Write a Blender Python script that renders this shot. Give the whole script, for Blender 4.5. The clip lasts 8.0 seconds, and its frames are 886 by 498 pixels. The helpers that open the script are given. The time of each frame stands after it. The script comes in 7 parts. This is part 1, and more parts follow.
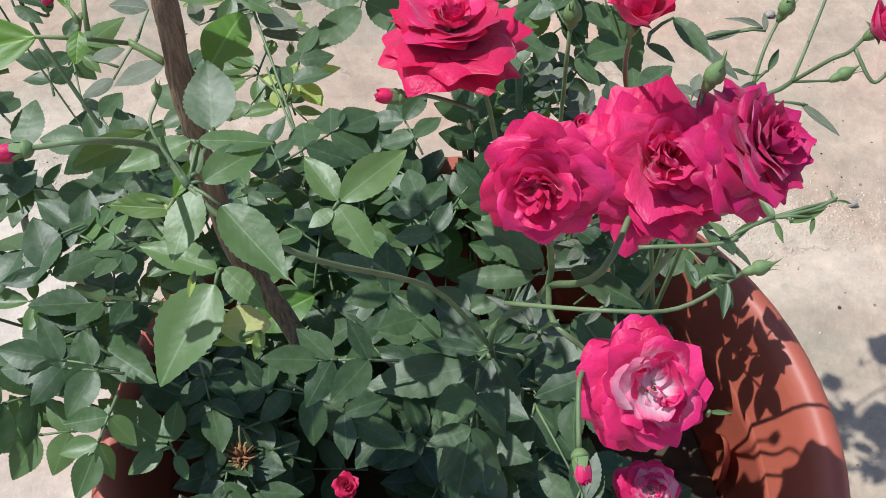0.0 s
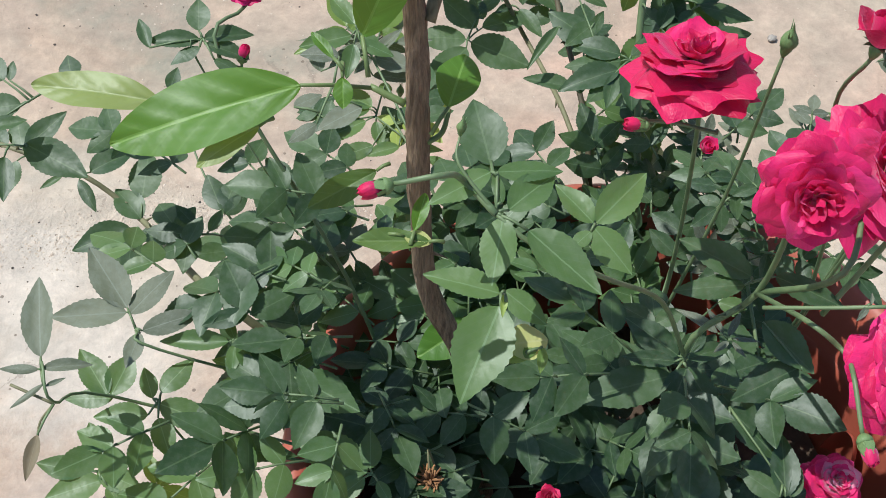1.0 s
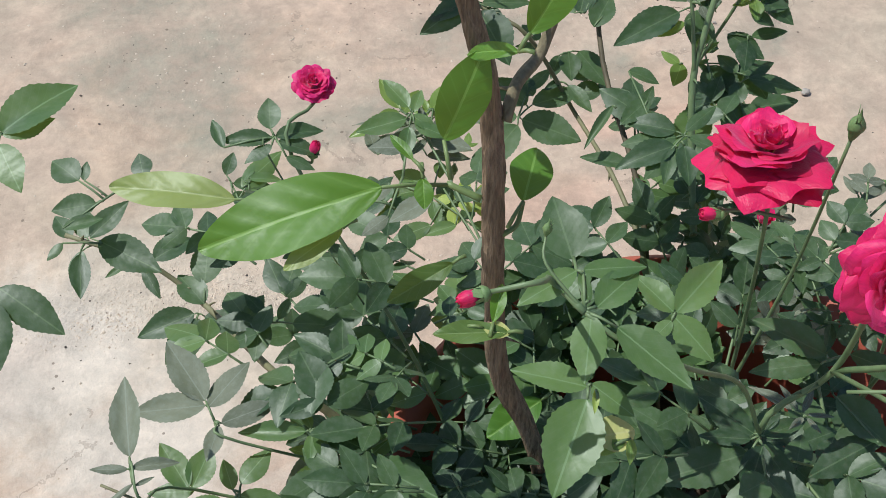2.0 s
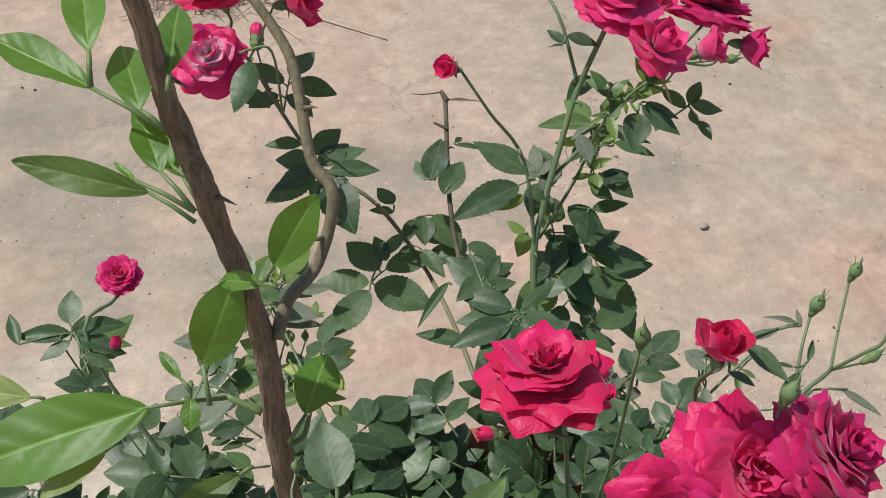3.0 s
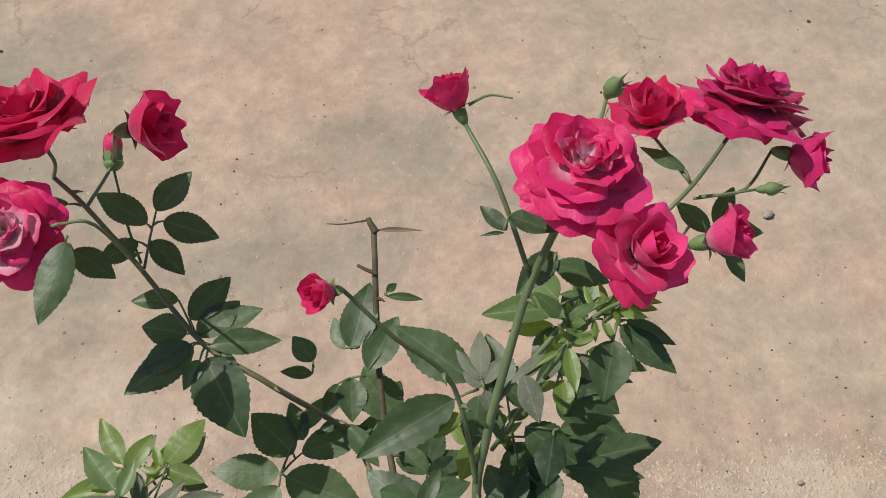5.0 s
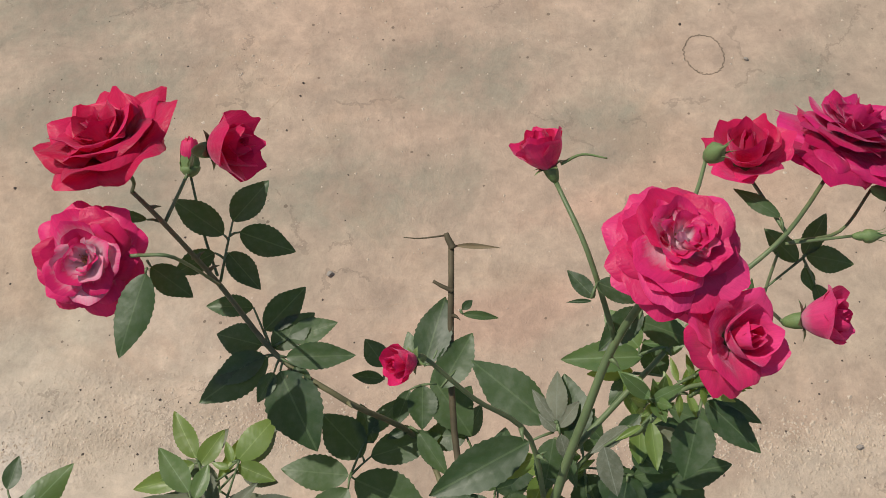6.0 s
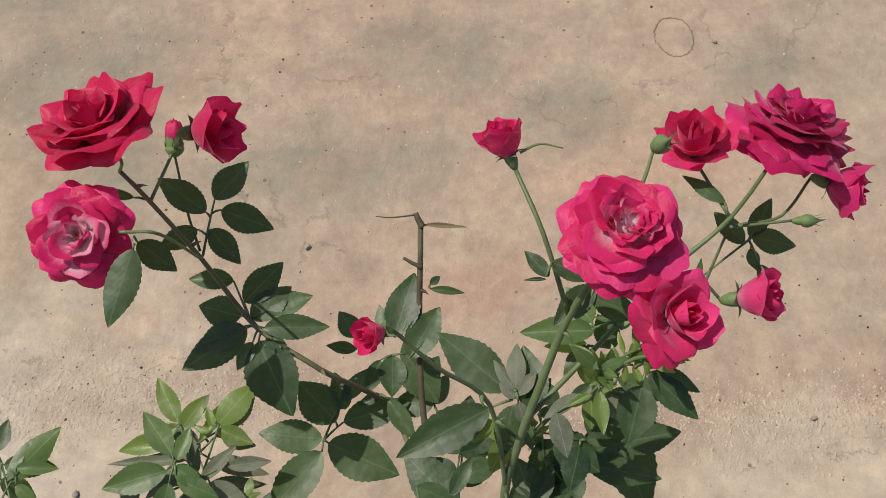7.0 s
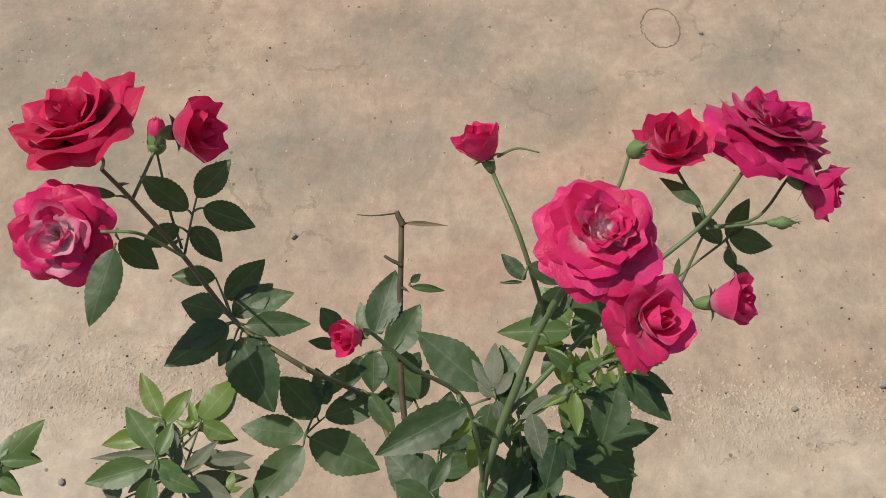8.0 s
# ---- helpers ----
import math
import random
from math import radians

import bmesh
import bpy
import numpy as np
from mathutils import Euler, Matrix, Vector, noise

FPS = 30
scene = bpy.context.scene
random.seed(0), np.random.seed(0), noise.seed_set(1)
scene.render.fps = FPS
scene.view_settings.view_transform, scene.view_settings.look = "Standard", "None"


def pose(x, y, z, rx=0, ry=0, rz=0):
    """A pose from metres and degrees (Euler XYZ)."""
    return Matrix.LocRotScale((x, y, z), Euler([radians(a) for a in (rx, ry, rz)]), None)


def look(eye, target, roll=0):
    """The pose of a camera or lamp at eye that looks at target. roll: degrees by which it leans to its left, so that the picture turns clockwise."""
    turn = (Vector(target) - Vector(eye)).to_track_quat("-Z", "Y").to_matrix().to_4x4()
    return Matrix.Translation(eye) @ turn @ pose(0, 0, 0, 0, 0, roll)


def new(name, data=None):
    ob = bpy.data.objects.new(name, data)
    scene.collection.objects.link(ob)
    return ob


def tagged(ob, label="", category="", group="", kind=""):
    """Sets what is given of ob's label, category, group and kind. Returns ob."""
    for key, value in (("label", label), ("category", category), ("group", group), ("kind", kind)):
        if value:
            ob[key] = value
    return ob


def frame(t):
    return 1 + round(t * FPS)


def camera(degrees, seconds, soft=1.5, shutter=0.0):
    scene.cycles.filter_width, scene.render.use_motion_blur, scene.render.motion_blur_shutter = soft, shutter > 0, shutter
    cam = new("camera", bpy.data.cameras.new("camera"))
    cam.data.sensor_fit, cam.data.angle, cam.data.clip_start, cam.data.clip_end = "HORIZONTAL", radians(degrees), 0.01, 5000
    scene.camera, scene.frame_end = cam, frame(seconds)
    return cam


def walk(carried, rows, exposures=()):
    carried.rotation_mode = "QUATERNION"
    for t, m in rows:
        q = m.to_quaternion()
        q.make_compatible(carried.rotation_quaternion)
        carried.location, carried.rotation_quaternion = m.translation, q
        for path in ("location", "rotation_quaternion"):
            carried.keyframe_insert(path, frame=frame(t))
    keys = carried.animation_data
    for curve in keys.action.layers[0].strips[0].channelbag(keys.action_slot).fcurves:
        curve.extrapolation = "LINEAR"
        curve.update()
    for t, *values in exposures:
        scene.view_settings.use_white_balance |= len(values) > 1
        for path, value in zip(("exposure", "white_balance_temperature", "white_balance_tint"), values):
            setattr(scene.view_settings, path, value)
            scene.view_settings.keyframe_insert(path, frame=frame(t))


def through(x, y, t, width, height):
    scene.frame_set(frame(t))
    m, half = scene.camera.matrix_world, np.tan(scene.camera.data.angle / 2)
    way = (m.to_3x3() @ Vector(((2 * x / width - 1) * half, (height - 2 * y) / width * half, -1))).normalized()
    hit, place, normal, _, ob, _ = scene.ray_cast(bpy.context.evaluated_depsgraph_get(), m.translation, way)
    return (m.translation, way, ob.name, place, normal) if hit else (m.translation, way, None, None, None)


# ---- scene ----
cam = camera(44, 8.0, soft=0.8)
walk(cam, [
    (0, look((-0.0705, -0.2720, 1.1230), (0.0213, 0.2806, 0.2946), 2.74)),
    (0.5, look((-0.1336, -0.2861, 1.1437), (0.0031, 0.2763, 0.3282), 4.63)),
    (1, look((-0.2188, -0.2740, 1.1427), (-0.0627, 0.2963, 0.3363), 4.30)),
    (1.2, look((-0.2395, -0.2670, 1.1432), (-0.0858, 0.3085, 0.3400), 4.03)),
    (2.3, look((-0.2438, -0.2575, 1.1741), (-0.1006, 0.3764, 0.4141), -0.24)),
    (2.5, look((-0.2223, -0.2560, 1.1803), (-0.0573, 0.3936, 0.4382), 1.14)),
    (3, look((-0.1495, -0.2270, 1.1895), (0.0450, 0.4401, 0.4703), 2.79)),
    (3.5, look((-0.0505, -0.1783, 1.1950), (0.1476, 0.4910, 0.4790), 3.85)),
    (4, look((-0.0043, -0.1162, 1.1857), (0.0945, 0.5386, 0.4364), -0.09)),
    (4.5, look((-0.0091, -0.0275, 1.1631), (0.1005, 0.6047, 0.3961), -2.78)),
    (4.7, look((0.0123, 0.0084, 1.1523), (0.1210, 0.6141, 0.3640), -2.85)),
    (5.8, look((0.0285, 0.1489, 1.1743), (0.0603, 0.6594, 0.3150), -6.30)),
    (6, look((0.0242, 0.1439, 1.1899), (0.0495, 0.6294, 0.3160), -6.34)),
    (6.5, look((0.0230, 0.1269, 1.2170), (0.0557, 0.6045, 0.3391), -4.95)),
    (7, look((0.0296, 0.1272, 1.2277), (0.0698, 0.5872, 0.3407), -3.96)),
    (7.5, look((0.0313, 0.1311, 1.2366), (0.0707, 0.5716, 0.3397), -3.66)),
    (8, look((0.0370, 0.1325, 1.2376), (0.0834, 0.5767, 0.3429), -2.82)),
], exposures=[(0, 0.43, 5850, 9), (1.2, 0.40, 5900, 6), (2.4, 0.23, 5980, 7), (3.5, 0.08, 6400, 10), (4.7, 0.03, 6500, 10), (5.8, -0.10, 6800, 10), (8, -0.11, 6800, 9)])

# ---- light ----
world = bpy.data.worlds.new("sky")
scene.world = world
world.use_nodes = True
wn = world.node_tree
sky = wn.nodes.new("ShaderNodeTexSky")
sky.sky_type = "NISHITA"
sky.sun_disc = False
SUN_TRAVEL = Vector((0.50, -0.22, -1.0)).normalized()
sky.sun_elevation = math.asin(-SUN_TRAVEL.z)
sky.sun_rotation = math.atan2(-SUN_TRAVEL.x, -SUN_TRAVEL.y)
wn.links.new(sky.outputs[0], wn.nodes["Background"].inputs[0])
wn.nodes["Background"].inputs[1].default_value = 0.09
sun = new("sun", bpy.data.lights.new("sun", "SUN"))
sun.data.energy = 3.6
sun.data.angle = radians(0.55)
sun.data.color = (1.0, 0.95, 0.87)
sun.rotation_mode = "QUATERNION"
sun.rotation_quaternion = SUN_TRAVEL.to_track_quat("-Z", "Y")

# ---- materials ----


class Nodes:
    """Short hand for a node material."""

    def __init__(self, name):
        self.mat = bpy.data.materials.new(name)
        self.mat.use_nodes = True
        self.t = self.mat.node_tree
        self.bsdf = self.t.nodes["Principled BSDF"]
        self.out = self.t.nodes["Material Output"]

    def n(self, kind, **values):
        node = self.t.nodes.new("ShaderNode" + kind)
        for key, value in values.items():
            node.inputs[key.replace("_", " ")].default_value = value
        return node

    def link(self, a, b):
        self.t.links.new(a, b)

    def coords(self, which="Object"):
        return self.n("TexCoord").outputs[which]

    def noise(self, scale, detail=4.0, rough=0.55, at=None, warp=0.0):
        node = self.n("TexNoise", Scale=scale, Detail=detail, Roughness=rough, Distortion=warp)
        self.link(at if at is not None else self.coords(), node.inputs["Vector"])
        return node.outputs["Fac"]

    def ramp(self, fac, *stops):
        node = self.n("ValToRGB")
        ramp = node.color_ramp
        while len(ramp.elements) < len(stops):
            ramp.elements.new(0.5)
        for element, (at, colour) in zip(ramp.elements, stops):
            element.position = at
            element.color = (*colour, 1) if len(colour) == 3 else colour
        self.link(fac, node.inputs["Fac"])
        return node.outputs["Color"]

    def math(self, op, a, b=0.5, clamp=False):
        node = self.n("Math")
        node.operation = op
        node.use_clamp = clamp
        for slot, value in zip(node.inputs, (a, b)):
            if isinstance(value, (int, float)):
                slot.default_value = value
            else:
                self.link(value, slot)
        return node.outputs[0]

    def mix(self, fac, a, b, kind="MIX"):
        node = self.n("Mix")
        node.data_type = "RGBA"
        node.blend_type = kind
        for slot, value in ((node.inputs[0], fac), (node.inputs[6], a), (node.inputs[7], b)):
            if isinstance(value, (int, float)):
                slot.default_value = value
            elif isinstance(value, tuple):
                slot.default_value = (*value, 1)
            else:
                self.link(value, slot)
        return node.outputs[2]

    def bump(self, height, strength=0.3, distance=0.01):
        node = self.n("Bump", Strength=strength, Distance=distance)
        self.link(height, node.inputs["Height"])
        self.link(node.outputs[0], self.bsdf.inputs["Normal"])
        return node

    def base(self, colour):
        if isinstance(colour, tuple):
            self.bsdf.inputs["Base Color"].default_value = (*colour, 1)
        else:
            self.link(colour, self.bsdf.inputs["Base Color"])

    def set(self, **values):
        for key, value in values.items():
            slot = self.bsdf.inputs[key.replace("_", " ")]
            if isinstance(value, (int, float)):
                slot.default_value = value
            else:
                self.link(value, slot)

    def random(self):
        return self.n("ObjectInfo").outputs["Random"]

    def through_light(self, amount, colour):
        """Lets part of the light shine through, as leaves and petals do."""
        glow = self.n("BsdfTranslucent")
        if isinstance(colour, tuple):
            glow.inputs["Color"].default_value = (*colour, 1)
        else:
            self.link(colour, glow.inputs["Color"])
        mixer = self.n("MixShader", Fac=amount)
        self.link(self.bsdf.outputs[0], mixer.inputs[1])
        self.link(glow.outputs[0], mixer.inputs[2])
        self.link(mixer.outputs[0], self.out.inputs["Surface"])


def leaf_material(name, dark, light, vein, through, gloss=0.42, dust=0.25, thin=0.22, veined=0.07, relief=0.035, pairs=52.0):
    m = Nodes(name)
    at = m.n("SeparateXYZ")
    m.link(m.coords(), at.inputs[0])
    side = m.math("ABSOLUTE", at.outputs[0])
    tone = m.math("ADD", m.math("MULTIPLY", m.random(), 0.75), m.math("MULTIPLY", m.noise(3.0), 0.4))
    colour = m.ramp(tone, (0.1, dark), (0.95, light))
    rib = m.math("LESS_THAN", side, 0.011)
    ribs = m.math("SINE", m.math("MULTIPLY", m.math("SUBTRACT", at.outputs[1], m.math("POWER", side, 0.8)), pairs))
    fine = m.math("MULTIPLY", m.math("GREATER_THAN", ribs, 0.95), veined)
    colour = m.mix(fine, colour, vein)
    colour = m.mix(m.math("MULTIPLY", rib, 0.55), colour, vein)
    dusty = m.math("MULTIPLY", m.ramp(m.noise(5.0, 6.0, 0.65), (0.45, (0, 0, 0)), (0.75, (1, 1, 1))), dust)
    colour = m.mix(dusty, colour, (0.30, 0.33, 0.27))
    m.base(colour)
    m.set(Roughness=m.math("ADD", m.math("MULTIPLY", dusty, 0.5), gloss))
    m.bump(m.math("ADD", m.math("MULTIPLY", ribs, -0.025), m.noise(5.0)), relief, 0.02)
    m.through_light(thin, through)
    return m.mat


def petal_material(name, deep, bright, white, pale=(0.86, 0.62, 0.66), blush=0.25):
    """Petal colour across u and along v: a pale foot, a blush above it and a deeper margin."""
    m = Nodes(name)
    at = m.n("SeparateXYZ")
    m.link(m.coords("UV"), at.inputs[0])
    along = at.outputs[1]
    soft = m.noise(2.4, 3.0, 0.5, m.coords("UV"))
    tone = m.math("ADD", m.math("MULTIPLY", m.random(), 0.62), m.math("MULTIPLY", soft, 0.55))
    colour = m.ramp(tone, (0.2, deep), (0.95, bright))
    mapping = m.n("Mapping")
    m.link(m.coords("UV"), mapping.inputs["Vector"])
    mapping.inputs["Scale"].default_value = (1, 0.10, 1)
    streak = m.noise(22.0, 4.0, 0.6, mapping.outputs[0])
    rosy = m.math("MULTIPLY", m.math("SUBTRACT", 1.0, m.math("ADD", along, m.math("MULTIPLY", m.math("SUBTRACT", soft, 0.5), 0.9)), True), blush)
    colour = m.mix(rosy, colour, (0.93, 0.20, 0.46))
    reach = m.math("MULTIPLY", m.math("ADD", m.math("MULTIPLY", m.random(), 0.7), 0.6), white)
    foot = m.math("SUBTRACT", reach, m.math("ADD", along, m.math("MULTIPLY", m.math("SUBTRACT", streak, 0.5), 0.5)))
    foot = m.math("MULTIPLY", m.math("MAXIMUM", foot, 0.0), 2.2, True)
    colour = m.mix(foot, colour, pale)
    veins = m.ramp(streak, (0.40, (0.78, 0.72, 0.76)), (0.60, (1, 1, 1)))
    colour = m.mix(0.45, colour, m.mix(1.0, colour, veins, "MULTIPLY"))
    m.base(colour)
    m.set(Roughness=0.44, Sheen_Weight=0.42, Sheen_Roughness=0.40, Specular_IOR_Level=0.38)
    m.bsdf.inputs["Sheen Tint"].default_value = (1.0, 0.62, 0.86, 1)
    m.bump(m.math("ADD", m.math("MULTIPLY", streak, 0.4), m.noise(5.0, 3.0, 0.5, m.coords("UV"))), 0.16, 0.03)
    m.through_light(0.36, colour)
    return m.mat


ROSE_LEAF = leaf_material("rose leaf", (0.020, 0.048, 0.020), (0.068, 0.118, 0.042), (0.12, 0.18, 0.08), (0.16, 0.30, 0.05), 0.45, 0.2, 0.18)
YOUNG_LEAF = leaf_material("young leaf", (0.085, 0.155, 0.036), (0.17, 0.265, 0.065), (0.30, 0.42, 0.14), (0.40, 0.55, 0.08), 0.40, 0.08, 0.30)
CITRUS_LEAF = leaf_material("citrus leaf", (0.038, 0.115, 0.012), (0.090, 0.205, 0.020), (0.24, 0.40, 0.09), (0.36, 0.55, 0.03), 0.47, 0.0, 0.28, 0.12, 0.035, 34.0)
PALE_LEAF = leaf_material("withered leaf", (0.42, 0.45, 0.14), (0.62, 0.62, 0.25), (0.6, 0.6, 0.3), (0.6, 0.6, 0.2), 0.5, 0.1, 0.25)
DULL_LEAF = leaf_material("dusty leaf", (0.080, 0.095, 0.060), (0.165, 0.180, 0.118), (0.22, 0.25, 0.19), (0.22, 0.30, 0.10), 0.6, 0.5, 0.14)
FRESH_LEAF = leaf_material("fresh leaf", (0.050, 0.104, 0.034), (0.115, 0.195, 0.060), (0.22, 0.33, 0.16), (0.30, 0.46, 0.08), 0.42, 0.15, 0.24)
BRIGHT_LEAF = leaf_material("lime leaf", (0.24, 0.34, 0.06), (0.40, 0.50, 0.12), (0.5, 0.56, 0.2), (0.5, 0.62, 0.12), 0.45, 0.05, 0.32)
# Citrus leaf again in a duller green, its shade put into the colour.
SHADED_CITRUS = leaf_material("shaded citrus leaf", (0.05, 0.10, 0.02), (0.10, 0.17, 0.04), (0.2, 0.28, 0.1), (0.32, 0.45, 0.04), 0.50, 0.05, 0.28, 0.2, 0.035, 34.0)
PALE_CITRUS = leaf_material("pale citrus leaf", (0.20, 0.26, 0.07), (0.30, 0.36, 0.11), (0.36, 0.42, 0.18), (0.42, 0.5, 0.1), 0.45, 0.1, 0.3)
DRY_LEAF = leaf_material("dry leaf", (0.14, 0.11, 0.06), (0.24, 0.19, 0.11), (0.25, 0.2, 0.12), (0.3, 0.22, 0.1), 0.7, 0.2, 0.1)
PETAL = petal_material("rose petal", (0.62, 0.006, 0.072), (0.95, 0.030, 0.215), 0.16)
PETAL_PINK = petal_material("pink rose petal", (0.70, 0.006, 0.100), (0.97, 0.045, 0.265), 0.28)
PETAL_BLUSH = petal_material("blush rose petal", (0.72, 0.010, 0.115), (0.97, 0.070, 0.30), 0.36, (0.90, 0.55, 0.66), 0.45)
PETAL_WHITE = petal_material("white-footed rose petal", (0.68, 0.008, 0.105), (0.96, 0.045, 0.260), 0.66, (0.93, 0.54, 0.64))
PETAL_PATCHED = petal_material("white-patched rose petal", (0.68, 0.008, 0.115), (0.96, 0.045, 0.280), 0.88, (0.93, 0.74, 0.80))
PETAL_MAUVE = petal_material("mauve rose petal", (0.54, 0.006, 0.090), (0.84, 0.030, 0.245), 0.12)
PETAL_DARK = petal_material("dark rose petal", (0.54, 0.004, 0.050), (0.90, 0.018, 0.150), 0.10)


def plain(name, low, high, scale=20.0, rough=0.6, bump=0.2, stretch=(1, 1, 1), fine=80.0):
    m = Nodes(name)
    mapping = m.n("Mapping")
    m.link(m.coords(), mapping.inputs["Vector"])
    mapping.inputs["Scale"].default_value = stretch
    at = mapping.outputs[0]
    grain = m.math("ADD", m.math("MULTIPLY", m.noise(scale, 5.0, 0.6, at), 0.7), m.math("MULTIPLY", m.noise(fine, 3.0, 0.6, at), 0.3))
    m.base(m.ramp(grain, (0.3, low), (0.7, high)))
    m.set(Roughness=rough)
    m.bump(grain, bump, 0.004)
    return m.mat


DEAD_STEM = plain("dead stem", (0.055, 0.045, 0.024), (0.135, 0.110, 0.060), 60.0, 0.7)
GREEN_STEM = plain("green stem", (0.085, 0.135, 0.055), (0.18, 0.240, 0.110), 60.0, 0.5)
DARK_STEM = plain("old stem", (0.110, 0.108, 0.050), (0.235, 0.220, 0.115), 60.0, 0.65)
BARK = plain("citrus bark", (0.075, 0.046, 0.026), (0.42, 0.295, 0.185), 60.0, 0.85, 1.0, (7, 7, 0.5), 150.0)
BRANCH = plain("citrus branch", (0.11, 0.090, 0.048), (0.25, 0.205, 0.118), 60.0, 0.75, 0.4, (5, 5, 0.6))
RED_STEM = plain("reddish stub", (0.20, 0.07, 0.04), (0.34, 0.14, 0.08), 60.0, 0.6)
TWIG = plain("citrus twig", (0.10, 0.15, 0.045), (0.20, 0.26, 0.09), 60.0, 0.5)
SEPAL = plain("sepal", (0.09, 0.16, 0.05), (0.20, 0.29, 0.11), 50.0, 0.55)
STAMEN = plain("stamen", (0.35, 0.20, 0.08), (0.62, 0.42, 0.18), 90.0, 0.6)
SOIL = plain("potting soil", (0.025, 0.017, 0.011), (0.10, 0.066, 0.042), 45.0, 0.95, 1.0)
STRAW = plain("dry straw", (0.40, 0.28, 0.18), (0.74, 0.60, 0.45), 30.0, 0.8)
DRY = plain("dried petals", (0.16, 0.07, 0.03), (0.42, 0.22, 0.09), 90.0, 0.9)
STONE = plain("pebble", (0.20, 0.17, 0.14), (0.48, 0.43, 0.37), 60.0, 0.85, 0.5)
STONE_DARK = plain("dark grit", (0.035, 0.028, 0.022), (0.13, 0.10, 0.08), 60.0, 0.9, 0.5)
PLASTIC = plain("terracotta plastic", (0.35, 0.080, 0.046), (0.43, 0.112, 0.070), 9.0, 0.50, 0.06)


def ground_material():
    m = Nodes("cement ground")
    at = m.coords()
    large = m.noise(1.1, 5.0, 0.58, at, 0.5)
    stain = m.noise(2.4, 10.0, 0.70, at, 0.6)
    blotch = m.noise(11.0, 9.0, 0.70, at, 0.2)
    mottle = m.noise(26.0, 7.0, 0.70, at, 0.2)
    fine = m.noise(60.0, 7.0, 0.75, at)
    sand = m.noise(420.0, 3.0, 0.7, at)
    colour = m.ramp(large, (0.40, (0.42, 0.345, 0.262)), (0.50, (0.455, 0.350, 0.268)), (0.60, (0.475, 0.350, 0.266)))

    def spots(places, wild, rough=0.74, size=5.0):
        """Stains of given centre and reach, with ragged margins."""
        ragged = m.math("MULTIPLY", m.math("SUBTRACT", m.noise(size, 10.0, rough, at, 0.4), 0.5), wild)
        total = 0.0
        for x, y, rx, ry in places:
            shift = m.n("Mapping")
            shift.vector_type = "TEXTURE"
            shift.inputs["Location"].default_value = (x, y, 0)
            shift.inputs["Scale"].default_value = (rx, ry, 1)
            m.link(at, shift.inputs["Vector"])
            far = m.n("VectorMath")
            far.operation = "LENGTH"
            m.link(shift.outputs[0], far.inputs[0])
            one = m.math("SUBTRACT", 1.15, m.math("ADD", far.outputs["Value"], ragged), True)
            total = m.math("MAXIMUM", one, total)
        return m.math("MULTIPLY", total, 1.5, True)

    grey = m.math("MAXIMUM", spots(((-0.36, 1.12, 0.21, 0.13), (-0.04, 0.91, 0.17, 0.08), (0.14, 1.08, 0.13, 0.09), (0.30, 0.94, 0.10, 0.07), (-0.41, 0.74, 0.11, 0.05), (0.56, 0.96, 0.09, 0.07), (-0.32, 1.07, 0.09, 0.21), (-0.41, 1.30, 0.19, 0.15)), 3.2), m.math("MULTIPLY", m.ramp(stain, (0.50, (0, 0, 0)), (0.64, (1, 1, 1))), 0.6))
    grey = m.math("MULTIPLY", grey, m.ramp(mottle, (0.34, (0.25, 0.25, 0.25)), (0.58, (1, 1, 1))))
    colour = m.mix(m.math("MULTIPLY", grey, 0.95), colour, m.mix(1.0, colour, (0.64, 0.735, 0.745), "MULTIPLY"))
    red = spots(((0.82, 0.69, 0.15, 0.12), (0.94, 1.30, 0.09, 0.07), (0.94, 0.93, 0.13, 0.10), (0.32, 0.83, 0.16, 0.03), (0.12, 0.70, 0.15, 0.04)), 3.0)
    colour = m.mix(m.math("MULTIPLY", red, 0.45), colour, (0.49, 0.315, 0.235))
    pale = spots(((-0.40, 0.68, 0.24, 0.12), (-0.36, 0.55, 0.26, 0.10), (0.46, 0.42, 0.20, 0.08), (-0.45, 0.48, 0.17, 0.17), (-0.42, 0.02, 0.30, 0.22)), 3.0)
    colour = m.mix(m.math("MULTIPLY", pale, 0.75), colour, (0.56, 0.475, 0.375))
    white = spots(((-0.42, 0.24, 0.17, 0.17), (-0.47, 0.42, 0.14, 0.14), (-0.56, 0.58, 0.15, 0.13)), 2.4)
    colour = m.mix(m.math("MULTIPLY", white, 0.45), colour, (0.56, 0.515, 0.455))
    rust = m.ramp(m.noise(3.7, 6.0, 0.66, at, 0.6), (0.52, (0, 0, 0)), (0.63, (1, 1, 1)))
    colour = m.mix(m.math("MULTIPLY", rust, 0.28), colour, (0.48, 0.325, 0.225))
    for layer, strength in ((blotch, 0.40), (mottle, 0.36), (fine, 0.26), (sand, 0.06)):
        colour = m.mix(strength, colour, m.mix(1.0, colour, m.ramp(layer, (0.33, (0.66, 0.66, 0.66)), (0.67, (1.36, 1.33, 1.30))), "MULTIPLY"))
    crumbly = spots(((-0.40, 0.65, 0.20, 0.060), (-0.22, 0.61, 0.15, 0.040), (0.34, 0.51, 0.16, 0.035), (0.50, 0.465, 0.16, 0.045)), 2.6, 0.8, 9.0)
    bits = m.n("TexVoronoi", Scale=150.0)
    m.link(at, bits.inputs["Vector"])
    bit = m.math("SUBTRACT", 0.55, bits.outputs["Distance"], True)
    pits = m.n("TexVoronoi", Scale=46.0)
    m.link(at, pits.inputs["Vector"])
